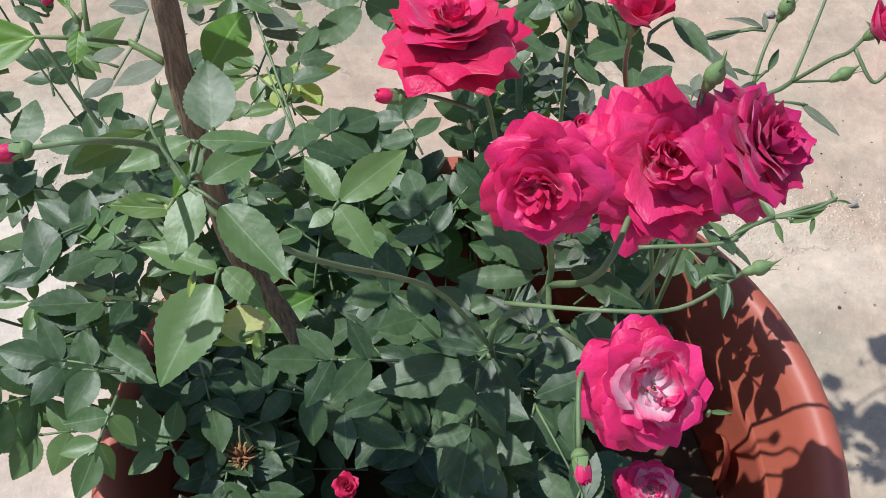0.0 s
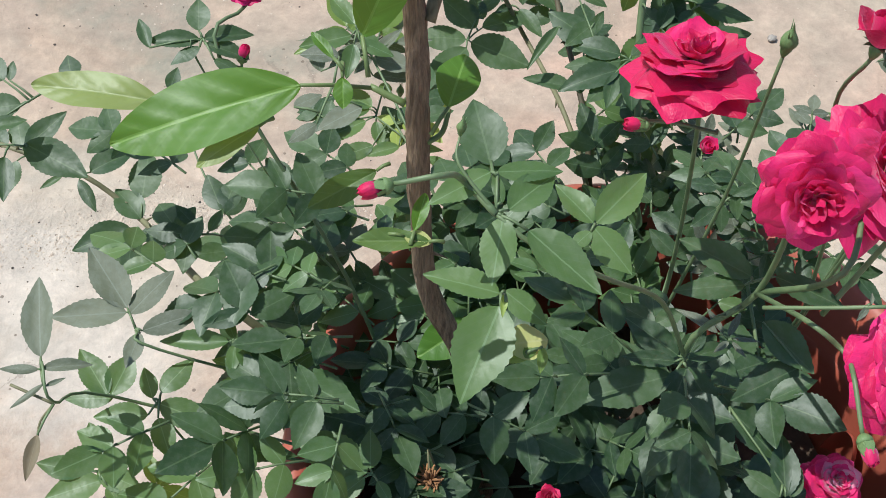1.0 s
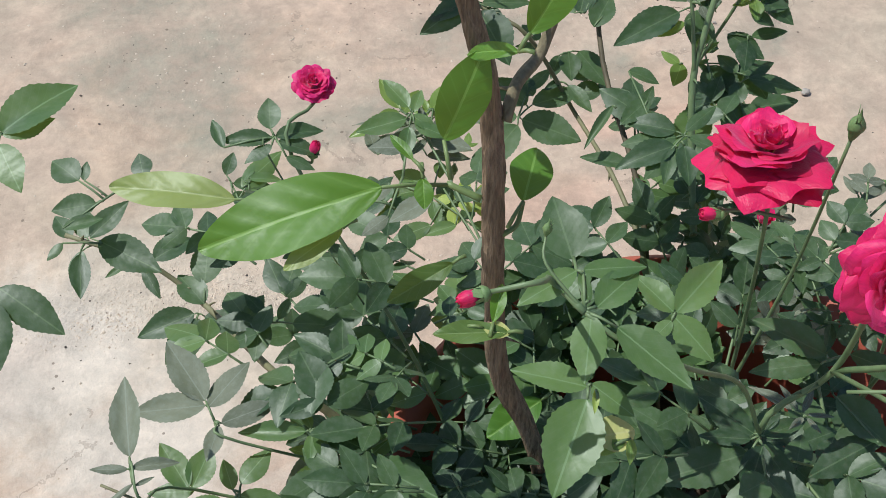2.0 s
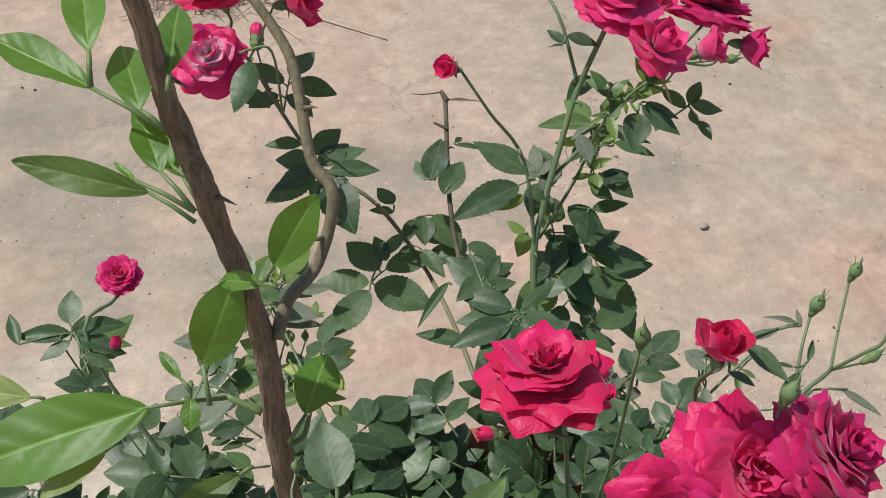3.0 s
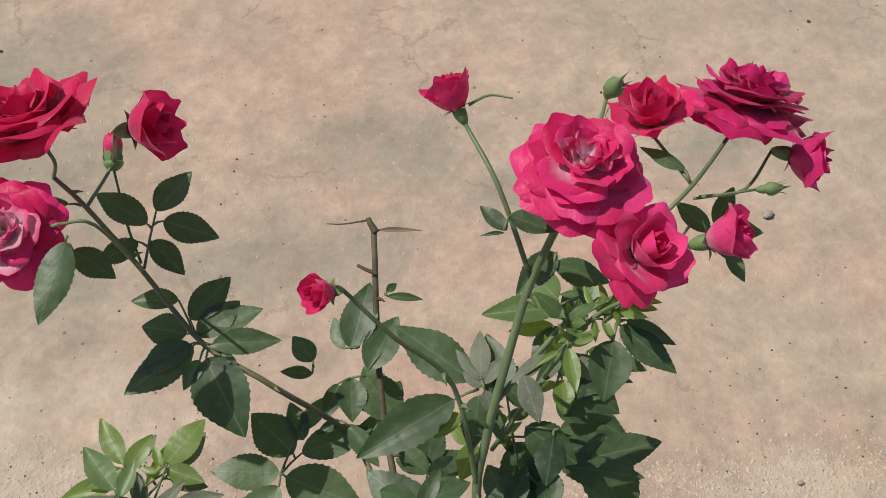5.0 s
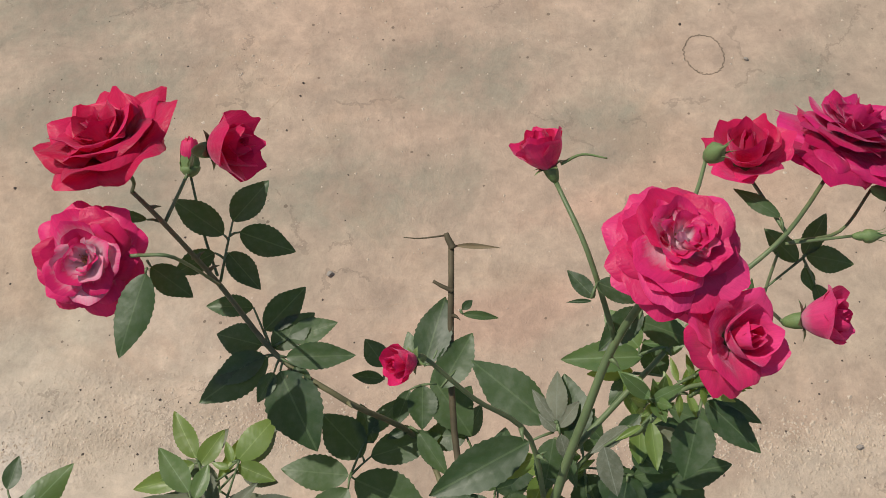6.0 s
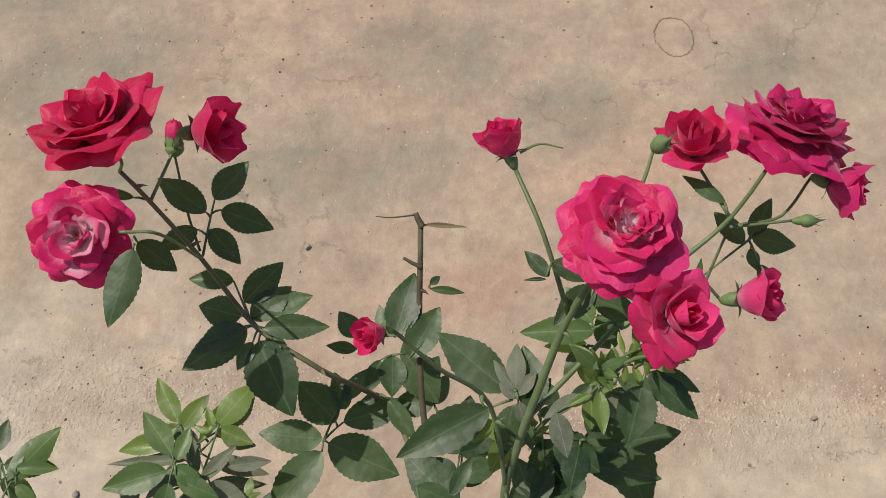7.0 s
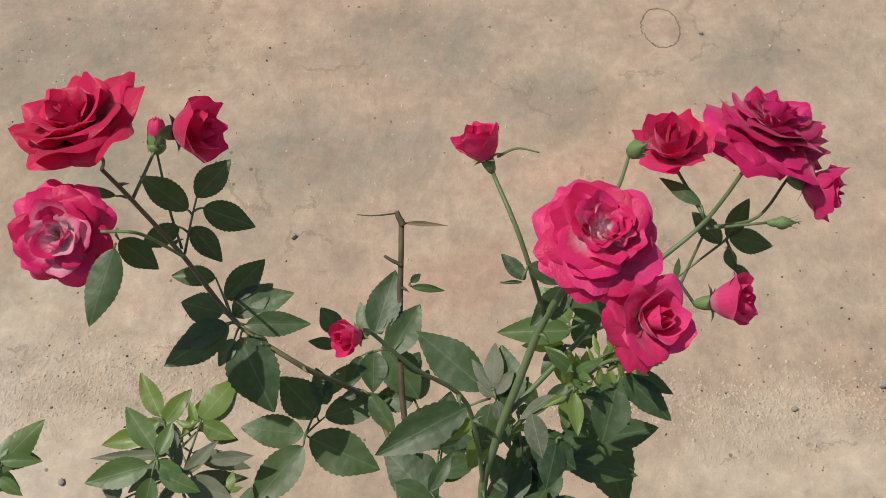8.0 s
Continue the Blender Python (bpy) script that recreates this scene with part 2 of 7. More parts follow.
    pick = m.n("SeparateXYZ")
    m.link(pits.outputs["Color"], pick.inputs[0])
    small = m.math("ADD", m.math("MULTIPLY", pick.outputs[0], 0.10), 0.015)
    pit = m.math("MULTIPLY", m.math("LESS_THAN", m.math("ADD", pits.outputs["Distance"], m.math("MULTIPLY", m.math("SUBTRACT", fine, 0.5), 0.12)), small), m.math("GREATER_THAN", pick.outputs[1], 0.52))
    colour = m.mix(m.math("MULTIPLY", pit, 0.7), colour, (0.15, 0.115, 0.085))
    bend = m.n("VectorMath")
    bend.operation = "MULTIPLY_ADD"
    drift = m.n("TexNoise", Scale=7.0, Detail=6.0, Roughness=0.7)
    m.link(at, drift.inputs["Vector"])
    m.link(drift.outputs["Color"], bend.inputs[0])
    bend.inputs[1].default_value = (0.16, 0.16, 0.0)
    m.link(at, bend.inputs[2])
    net = m.n("TexVoronoi", Scale=3.4)
    net.feature = "DISTANCE_TO_EDGE"
    m.link(bend.outputs[0], net.inputs["Vector"])
    hair = m.math("MULTIPLY", m.math("LESS_THAN", net.outputs["Distance"], 0.0055), m.math("GREATER_THAN", m.noise(4.5, 4.0, 0.6, at), 0.54))
    colour = m.mix(m.math("MULTIPLY", hair, 0.35), colour, (0.22, 0.175, 0.135))
    m.base(colour)
    m.set(Roughness=0.95, Specular_IOR_Level=0.15)
    height = m.math("ADD", m.math("MULTIPLY", blotch, 1.1), m.math("ADD", m.math("MULTIPLY", mottle, 0.5), m.math("MULTIPLY", fine, 0.30)))
    height = m.math("ADD", height, m.math("MULTIPLY", crumbly, m.math("MULTIPLY", m.math("ADD", bit, fine), 0.6)))
    height = m.math("SUBTRACT", height, m.math("ADD", m.math("MULTIPLY", pit, 0.9), m.math("MULTIPLY", hair, 0.25)))
    m.bump(height, 0.65, 0.006)
    return m.mat


GROUND = ground_material()

# ---- mesh helpers ----


def link_mesh(name, mesh, material, parent=None, matrix=None, label=""):
    ob = new(name, mesh)
    if material and not mesh.materials:
        mesh.materials.append(material)
    if parent is not None:
        ob.parent = parent
    if matrix is not None:
        ob.matrix_basis = matrix
    if label:
        tagged(ob, label)
    return ob


def to_mesh(name, verts, faces, smooth=True):
    mesh = bpy.data.meshes.new(name)
    mesh.from_pydata([tuple(v) for v in verts], [], faces)
    if smooth:
        mesh.polygons.foreach_set("use_smooth", [True] * len(mesh.polygons))
    mesh.update()
    return mesh


def smooth_line(points, per=4):
    """A Catmull-Rom line through the points."""
    p = [Vector(q) for q in points]
    if len(p) == 2:
        return [p[0].lerp(p[1], i / per) for i in range(per + 1)]
    p = [2 * p[0] - p[1], *p, 2 * p[-1] - p[-2]]
    out = []
    for a, b, c, d in zip(p, p[1:], p[2:], p[3:]):
        for i in range(per):
            t = i / per
            out.append(0.5 * (2 * b + (c - a) * t + (2 * a - 5 * b + 4 * c - d) * t * t + (3 * b - a - 3 * c + d) * t ** 3))
    return [*out, p[-2]]


def tube(line, r0, r1, sides=8, lump=0.0, rng=None, ridge=0.0):
    """Verts and faces of a tapering tube along a line."""
    verts, faces = [], []
    side = None
    for i, q in enumerate(line):
        way = (line[min(i + 1, len(line) - 1)] - line[max(i - 1, 0)]).normalized()
        side = (side if side else Vector((0.31, 0.9, 0.21))).cross(way).cross(way) * -1
        side.normalize()
        up = way.cross(side)
        r = r0 + (r1 - r0) * i / (len(line) - 1)
        for k in range(sides):
            a = 2 * math.pi * k / sides
            s = r * (1 + (rng.uniform(-lump, lump) if rng else 0) + ridge * noise.noise(Vector((math.cos(a) * 3.2, math.sin(a) * 3.2, i * 0.14))))
            verts.append(q + side * (math.cos(a) * s) + up * (math.sin(a) * s))
    for i in range(len(line) - 1):
        for k in range(sides):
            a, b = i * sides + k, i * sides + (k + 1) % sides
            faces.append((a, b, b + sides, a + sides))
    faces.append(tuple(range(sides))[::-1])
    faces.append(tuple(len(verts) - sides + k for k in range(sides)))
    return verts, faces


def join(*pieces):
    verts, faces = [], []
    for v, f in pieces:
        n = len(verts)
        verts += list(v)
        faces += [tuple(i + n for i in face) for face in f]
    return verts, faces


def frame_of(base, tip, normal, width=1.0):
    """The pose of a leaf or petal that is one unit long: its foot, its tip and the way that its face looks."""
    base, tip = Vector(base), Vector(tip)
    y = tip - base
    length = y.length
    y = y / length
    x = y.cross(Vector(normal))
    x.normalize()
    z = x.cross(y)
    m = Matrix((x * length * width, y * length, z * length)).transposed().to_4x4()
    m.translation = base
    return m


def blade(name, half, widest, droop, fold, serrate=0.0, wave=0.0, curl=0.0, n=11, seed=0, blunt=0.78, puff=0.0, across=(-1, -0.52, 0, 0.52, 1)):
    """A leaf one unit long along y, its face to +z. half: half its width; widest: where along it."""
    rng = random.Random(seed)
    verts, faces = [], []
    power = math.log(0.5) / math.log(widest)
    for i in range(n + 1):
        s = i / n
        w = half * math.sin(math.pi * min(s ** power, 1.0)) ** blunt * (1 - 0.22 * max(0, s - 0.6) / 0.4) + 0.004
        tooth = 1 + (serrate if i % 2 else -serrate)
        bend = -droop * s * s
        for a in across:
            x = a * w * (tooth if abs(a) == 1 else 1)
            z = abs(x) * fold + bend + wave * abs(a) * math.sin(9 * s + 2.2 * (a > 0) + seed) - curl * (x / half) ** 2 * half
            z += puff * (abs(math.sin(17.0 * (s - abs(x) ** 0.8))) ** 0.6 - 0.5) * (1 - a * a) * min(1.0, 5 * abs(a)) * 2
            verts.append((x, s + (serrate * 0.3 if abs(a) == 1 and i % 2 else 0) * 0.2, z + rng.uniform(-0.004, 0.004) * (not puff)))
    wide = len(across)
    for i in range(n):
        for k in range(wide - 1):
            a = i * wide + k
            faces.append((a, a + 1, a + wide + 1, a + wide))
    return to_mesh(name, verts, faces)


LEAFLETS = [blade("leaflet", 0.262 + 0.022 * (i % 3), 0.43, (0.03, 0.10, 0.18, 0.06, 0.13, 0.0)[i], (0.16, 0.08, 0.26, 0.30, 0.05, 0.2)[i], 0.030, 0.012, (0, 0.1, 0, 0, 0.18, 0)[i], 25, i) for i in range(6)]
CITRUS_BLADES = [blade("citrus blade", 0.205, 0.53, (0.10, 0.2, 0.05)[i], (0.18, 0.1, 0.3)[i], 0.0, 0.022, 0.0, 60, i + 10, 0.62, 0.008, (-1, -0.94, -0.8, -0.6, -0.4, -0.2, -0.06, 0, 0.06, 0.2, 0.4, 0.6, 0.8, 0.94, 1)) for i in range(3)]


def variants(meshes, material):
    """The same meshes in another material."""
    out = []
    for mesh in meshes:
        copy = mesh.copy()
        copy.materials.clear()
        copy.materials.append(material)
        out.append(copy)
    return out


LEAF_SETS = {m: variants(LEAFLETS, m) for m in (ROSE_LEAF, YOUNG_LEAF, PALE_LEAF, DULL_LEAF, FRESH_LEAF, BRIGHT_LEAF, DRY_LEAF)}
CITRUS_SETS = {m: variants(CITRUS_BLADES, m) for m in (CITRUS_LEAF, PALE_LEAF, SHADED_CITRUS, PALE_CITRUS)}

# ---- things that plants are made of ----


def plant(name, foot, label, category, group=""):
    ob = new(name)
    ob.location = foot
    ob.empty_display_size = 0.02
    return tagged(ob, label, category, group)


def under(bush, matrix=None):
    """The pose, within a plant, of what stands at this pose in the world."""
    return Matrix.Translation(-bush.location) @ (matrix if matrix is not None else Matrix())


STEMS = []


def cane(bush, points, r0, r1, material=None, thorns=0, seed=0, name="stem", label=""):
    """A stem through points in the world; thorns stand along it."""
    rng = random.Random(seed * 7 + 1)
    ridged = name == "trunk"
    line = smooth_line(points, 14 if ridged else 5)
    if name == "stem":
        STEMS.append((bush, line))
    pieces = [tube(line, r0, r1, 28 if ridged else 8, 0.02 if ridged else 0.05, rng, 0.30 if ridged else 0.0)]
    for _ in range(thorns):
        i = rng.randrange(1, len(line) - 1)
        way = (line[i + 1] - line[i]).normalized()
        out = way.cross(Vector((rng.uniform(-1, 1), rng.uniform(-1, 1), rng.uniform(-0.4, 0.4)))).normalized()
        r = r0 + (r1 - r0) * i / len(line)
        tip = line[i] + out * (r + (0.0095 if material in (BARK, BRANCH) else 0.0055)) - way * 0.002
        pieces.append(tube([line[i] + out * r * 0.6, line[i].lerp(tip, 0.6) + way * 0.0008, tip], 0.0016, 0.0002, 5))
    origin = line[0]
    verts, faces = join(*pieces)
    mesh = to_mesh(name, [v - origin for v in verts], faces)
    return link_mesh(name, mesh, material or GREEN_STEM, bush, under(bush, Matrix.Translation(origin)), label)


def leaf(bush, node, blades, material=None, stem=None, seed=0):
    """A compound leaf: its stalk from node, and leaflets given as (foot, tip, width, lean)."""
    material = material or ROSE_LEAF
    rng = random.Random(seed)
    node = Vector(node)
    pieces = []
    feet = [Vector(foot) - node for foot, *_ in blades]
    far = max(feet, key=lambda q: q.length)
    for foot in feet:
        if foot.length > 0.0015:
            start = Vector()
            if foot is not far and far.length > 0.012:
                start = far * min(0.95, max(0.0, foot.dot(far) / far.length_squared - 0.08))
            pieces.append(tube([start, (foot + start) / 2 + Vector((0, 0, 0.001)), foot], 0.0009, 0.0006, 5))
    if not pieces:
        pieces.append(tube([Vector((0, 0, -0.003)), Vector(), Vector((0, 0, 0.001))], 0.0009, 0.0008, 5))
    stalk = link_mesh("leaf", to_mesh("leaf stalk", *join(*pieces)), stem or GREEN_STEM, bush, under(bush, Matrix.Translation(node)))
    for foot, tip, width, normal in blades:
        mesh = LEAF_SETS[material][rng.randrange(6)]
        turn = Vector(normal) + Vector((rng.uniform(-0.15, 0.15), rng.uniform(-0.15, 0.15), 0))
        link_mesh("leaflet", mesh, None, stalk, Matrix.Translation(-node) @ frame_of(foot, tip, turn, width))
    return stalk


def spray(bush, node, way, size, seed, material=None, count=5, up=(0, 0, 1)):
    """A rose leaf of five or seven leaflets that leaves node in the direction way."""
    rng = random.Random(seed)
    node, way, up = Vector(node), Vector(way).normalized(), Vector(up).normalized()
    side = way.cross(up).normalized()
    up = side.cross(way)
    blades = []
    pairs = (count - 1) // 2
    for p in range(pairs):
        s = size * (0.34 + 0.40 * p / max(1, pairs - 1)) if pairs > 1 else size * 0.55
        for sign in (-1, 1):
            foot = node + way * s - up * (s * s / size * 0.12)
            out = (side * sign * rng.uniform(0.75, 1.0) + way * rng.uniform(0.35, 0.75) - up * rng.uniform(-0.1, 0.4)).normalized()
            blades.append((foot, foot + out * size * rng.uniform(0.50, 0.66), rng.uniform(0.9, 1.15), up + side * sign * rng.uniform(-0.2, 0.5)))
    foot = node + way * size * 0.88 - up * size * 0.1
    blades.append((foot, foot + (way - up * rng.uniform(0, 0.5)).normalized() * size * rng.uniform(0.62, 0.78), rng.uniform(0.95, 1.15), up))
    return leaf(bush, node, blades, material, None, seed)


def sepals(length, count, spread, seed, hip=0.3):
    """Verts and faces of a hip with sepals, one unit of length up the z axis."""
    rng = random.Random(seed)
    verts, faces = tube([Vector((0, 0, z)) for z in (-0.55, -0.42, -0.2, 0.0, 0.1)], 0.1, 0.1, 8)
    for i, r in enumerate((0.35, 0.7, 1.0, 1.05, 0.75)):
        for k in range(8):
            v = verts[i * 8 + k]
            v.xy = v.xy / 0.1 * hip * r
    pieces = [(verts, faces)]
    for k in range(count):
        a = 2 * math.pi * (k + rng.uniform(-0.15, 0.15)) / count
        out = Vector((math.cos(a), math.sin(a), 0))
        side = Vector((-math.sin(a), math.cos(a), 0))
        v, f = [], []
        for i in range(6):
            s = i / 5
            w = (0.24 * (1 - s) ** 0.8 + 0.015) * (1 if s else 0.8) * hip / 0.3
            lift = Vector((0, 0, 0.05)) + out * (hip * 0.75 + spread * s * length) + Vector((0, 0, (1 - spread) * s * length - spread * 0.35 * s * s * length))
            v += [lift - side * w, lift + out * 0.05, lift + side * w]
            if i:
                b = 3 * i
                f += [(b - 3, b - 2, b + 1, b), (b - 2, b - 1, b + 2, b + 1)]
        pieces.append((v, f))
    return join(*pieces)


def petal_shell(rng, r0, z0, length, tilt, bulge, lip, half, tip=0.05, ruffle=0.03, roll=0.1):
    """A petal that stands round the flower's z axis: it leaves the axis at tilt, bulges, and bends its margin back by lip."""
    nu, nv = 15, 11
    verts, faces, uvs = [], [], []
    phase, turn, waves = rng.uniform(0, 6.3), rng.uniform(0, 6.3), rng.uniform(3.2, 5.4)
    peak, dent, deep = rng.uniform(-0.25, 0.25), rng.uniform(-0.8, 0.8), rng.uniform(0.0, 0.09)
    corner = rng.uniform(0.10, 0.24)
    for k in range(nu):
        a = 2 * k / (nu - 1) - 1
        reach = length * (1 - corner * abs(a) ** 2.6 + tip * math.exp(-(((a - peak) / 0.20) ** 2)) - deep * math.exp(-(((a - dent) / 0.15) ** 2)) + 0.018 * math.sin(6 * a + phase))
        r, z = r0, z0
        for i in range(nv + 1):
            s = i / nv
            edge = max(0.0, (s - 0.60) / 0.40)
            bend = tilt + bulge * (0.5 - s) * 1.3 + lip * edge ** 1.6 * (0.75 + 0.5 * abs(a) + 0.25 * math.sin(3 * a + turn))
            if i:
                r += reach / nv * math.sin(bend)
                z += reach / nv * math.cos(bend)
            w = half * length * (0.26 + 0.74 * math.sin(math.pi / 2 * min(1.0, 1.5 * s)) ** 0.9)
            swing = a * min(1.55, w / max(abs(r), 0.05))
            d = ruffle * length * (edge * math.sin(waves * a + phase) + 0.5 * s * math.sin(5 * s + 2.2 * a + turn)) + roll * w * (abs(a) ** 3 * s * s - 0.45 * a * a * (1 - edge))
            q, h = r + d * math.cos(bend), z - d * math.sin(bend)
            verts.append((q * math.cos(swing), q * math.sin(swing), h))
            uvs.append(((a + 1) / 2, s))
    for k in range(nu - 1):
        for i in range(nv):
            b = k * (nv + 1) + i
            faces.append((b, b + nv + 1, b + nv + 2, b + 1))
    mesh = to_mesh("petal", verts, faces)
    layer = mesh.uv_layers.new(name="petal")
    for loop in mesh.loops:
        layer.data[loop.index].uv = uvs[loop.vertex_index]
    return mesh


def flower_pose(rng, place, facing, radius):
    turn = Vector(facing).normalized().to_track_quat("Z", "Y").to_matrix().to_4x4()
    return Matrix.Translation(place) @ turn @ Matrix.Rotation(rng.uniform(0, 6.28), 4, "Z") @ Matrix.Diagonal((radius, radius, radius, 1))


def petal_round(hip, rng, material, count, phase, messy, **shape):
    """One whorl of petals on a hip."""
    for k in range(count):
        given = dict(shape)
        given["tilt"] += messy * rng.uniform(-0.30, 0.30)
        given["length"] *= 1 + messy * rng.uniform(-0.22, 0.10)
        given["lip"] *= rng.uniform(0.6, 1.4)
        angle = 2 * math.pi * (k + phase + (0.12 + 0.3 * messy) * rng.uniform(-1, 1)) / count
        lean = Matrix.Rotation(messy * rng.uniform(-0.22, 0.22), 4, "X")
        link_mesh("petal", petal_shell(rng, **given), material, hip, Matrix.Rotation(angle, 4, "Z") @ lean)


FLOWERS = []


def flower_hip(bush, name, label, rng, place, facing, radius, core, drop, flat=1.0):
    """The green hip on which petals stand; its foot is noted, so that a stalk can reach it."""
    m = flower_pose(rng, place, facing, radius) @ Matrix.Diagonal((1, 1, flat, 1))
    low = min(v.z for v in core[0]) + drop
    FLOWERS.append((bush, m @ Vector((0, 0, low + 0.03)), Vector(facing).normalized(), radius))
    return link_mesh(name, to_mesh("rose hip", [v + Vector((0, 0, drop)) for v in core[0]], core[1]), SEPAL, bush, under(bush, m), label)


def small_hip(seed):
    verts, faces = sepals(1.2, 5, 0.85, seed, 0.22)
    return [v * 0.5 for v in verts], faces


def bloom(bush, place, facing, radius, seed, material=None, opening=1.0, layers=5, messy=0.5, tip=0.06, heart=None, centre=9, name="flower", label="", counts=(4, 6, 7, 9, 10, 10), wide=0.50, loose=0.0, flat=1.0):
    """An open rose: a hip with sepals that bears petals in whorls, wider open outwards, round a heart that is loose by so much."""
    rng = random.Random(seed)
    material = material or PETAL
    base = -0.32 - 0.25 * max(0.0, 1 - opening)
    hip = flower_hip(bush, name, label, rng, place, facing, radius, small_hip(seed), base - 0.02, flat)
    for layer in range(layers):
        u = layer / max(1, layers - 1)
        tilt = (0.10 + 0.40 * loose + (1.38 - 0.40 * loose) * u ** 0.9) * opening
        skin = heart if heart and u < 0.55 else material
        petal_round(hip, rng, skin, counts[layer], 0.5 * (layer % 2), messy * (1 + 0.8 * loose * (1 - u)), r0=0.04 + 0.06 * u, z0=base + (0.10 + 0.16 * loose) * (1 - u), length=0.54 + 0.41 * u,
                    tilt=tilt, bulge=0.75 - 0.40 * u, lip=0.45 + 0.55 * u, half=wide + 0.02 * layer, tip=tip, ruffle=0.022 + 0.030 * messy, roll=0.12 + 0.10 * u)
    for k in range(centre):
        turn = Matrix.Rotation(2.4 * k, 4, "Z") @ Matrix.Rotation(rng.uniform(-0.6, 0.6), 4, "X")
        mesh = petal_shell(rng, 0.03, base + rng.uniform(0.05, 0.18) + 0.16 * loose, rng.uniform(0.34, 0.50) + 0.08 * loose, rng.uniform(-0.1, 0.6 + 0.5 * loose), 0.9, rng.uniform(0.2, 1.3), 0.40 - 0.12 * loose, tip, 0.06, 0.3)
        link_mesh("petal", mesh, (PETAL_PATCHED if heart is PETAL_WHITE else heart) if heart else material, hip, turn)
    if opening > 0.9 and heart:
        pieces = []
        for _ in range(16):
            a, r = rng.uniform(0, 6.28), rng.uniform(0.02, 0.16)
            foot = Vector((math.cos(a) * r * 0.4, math.sin(a) * r * 0.4, base))
            pieces.append(tube([foot, foot + Vector((math.cos(a) * r, math.sin(a) * r, rng.uniform(0.3, 0.42)))], 0.008, 0.016, 4))
        link_mesh("stamen", to_mesh("stamens", *join(*pieces)), STAMEN, hip, Matrix())
    return hip


def half_hip(seed, size):
    verts, faces = sepals(0.55, 5, 0.75, seed, size)
    return [v * 0.75 for v in verts], faces


def half_open(bush, place, facing, radius, seed, material=None, opening=0.45, name="rosebud", label="", flare=0.7, hip_size=0.24, tip=0.09):
    """A bud that is opening: petals wound round one another, the outer ones bent out at their margins, sepals bent back."""
    rng = random.Random(seed)
    hip = flower_hip(bush, name, label, rng, place, facing, radius, half_hip(seed, hip_size), -0.56)
    whorls = ((2, 0.80, 0.00, 0.10, 0.52), (3, 0.92, 0.08, 0.25, 0.60), (3, 1.00, 0.30, 0.55, 0.62), (4, 1.02, 0.62, 0.95, 0.62), (5, 1.0, 1.0, 1.2, 0.60))
    for layer, (count, length, tilt, lip, half) in enumerate(whorls[:5 if opening > 0.5 else 4]):
        petal_round(hip, rng, material or PETAL, count, 0.4 * layer, 0.25, r0=0.05 + 0.03 * layer, z0=-0.55, length=length, tilt=tilt * opening / 0.5, bulge=0.95 - 0.06 * layer,
                    lip=lip * flare, half=half, tip=tip, ruffle=0.022, roll=0.16)
    return hip


def red_bud(bush, place, facing, radius, seed, material=None, name="rosebud", label="red bud showing between green sepals"):
    """A bud about to open: a tight red cone held by long sepals."""
    rng = random.Random(seed)
    hip = flower_hip(bush, name, label, rng, place, facing, radius, sepals(1.05, 5, 0.10, seed, 0.55), -0.85)
    for layer, (count, tilt) in enumerate(((2, 0.0), (3, 0.08), (3, 0.18))):
        petal_round(hip, rng, material or PETAL, count, 0.4 * layer, 0.1, r0=0.08 + 0.06 * layer, z0=-0.75, length=1.75 - 0.1 * layer, tilt=tilt, bulge=1.15, lip=0.05 + 0.05 * layer, half=0.42, tip=0.03, ruffle=0.01, roll=0.05)
    return hip


def green_bud(bush, place, facing, radius, seed, name="rosebud", label=""):
    """A closed bud: a round hip and an egg of sepals with a long tip."""
    rng = random.Random(seed)
    turn = Vector(facing).normalized().to_track_quat("Z", "Y").to_matrix().to_4x4()
    m = Matrix.Translation(place) @ turn @ Matrix.Diagonal((radius, radius, radius, 1))
    FLOWERS.append((bush, m @ Vector((0, 0, -2.1)), Vector(facing).normalized(), radius * 2))
    profile = ((-2.2, 0.28), (-1.7, 0.50), (-1.2, 0.66), (-0.9, 0.60), (-0.6, 0.90), (0.0, 1.0), (0.6, 0.82), (1.1, 0.50), (1.6, 0.20), (2.3, 0.09), (2.7, 0.02))
    verts, faces = tube([Vector((0, 0, h)) for h, _ in profile], 1, 1, 10)
    for i, (_, r) in enumerate(profile):
        for k in range(10):
            v = verts[i * 10 + k]
            v.xy = v.xy * r * (1 + 0.05 * (-1) ** k)
            if i > 8:
                v.x += 0.12 * (i - 8)
    pieces = [(verts, faces)]
    for k in range(3):
        a = rng.uniform(0, 6.28)
        out = Vector((math.cos(a), math.sin(a), 0))
        pieces.append(tube([out * 0.6 + Vector((0, 0, 0.7)), out * 0.75 + Vector((0, 0, 1.5)), out * 1.1 + Vector((0, 0, 2.2))], 0.10, 0.02, 4))
    hip = link_mesh(name, to_mesh("green bud", *join(*pieces)), SEPAL, bush, under(bush, m), label)
    return hip


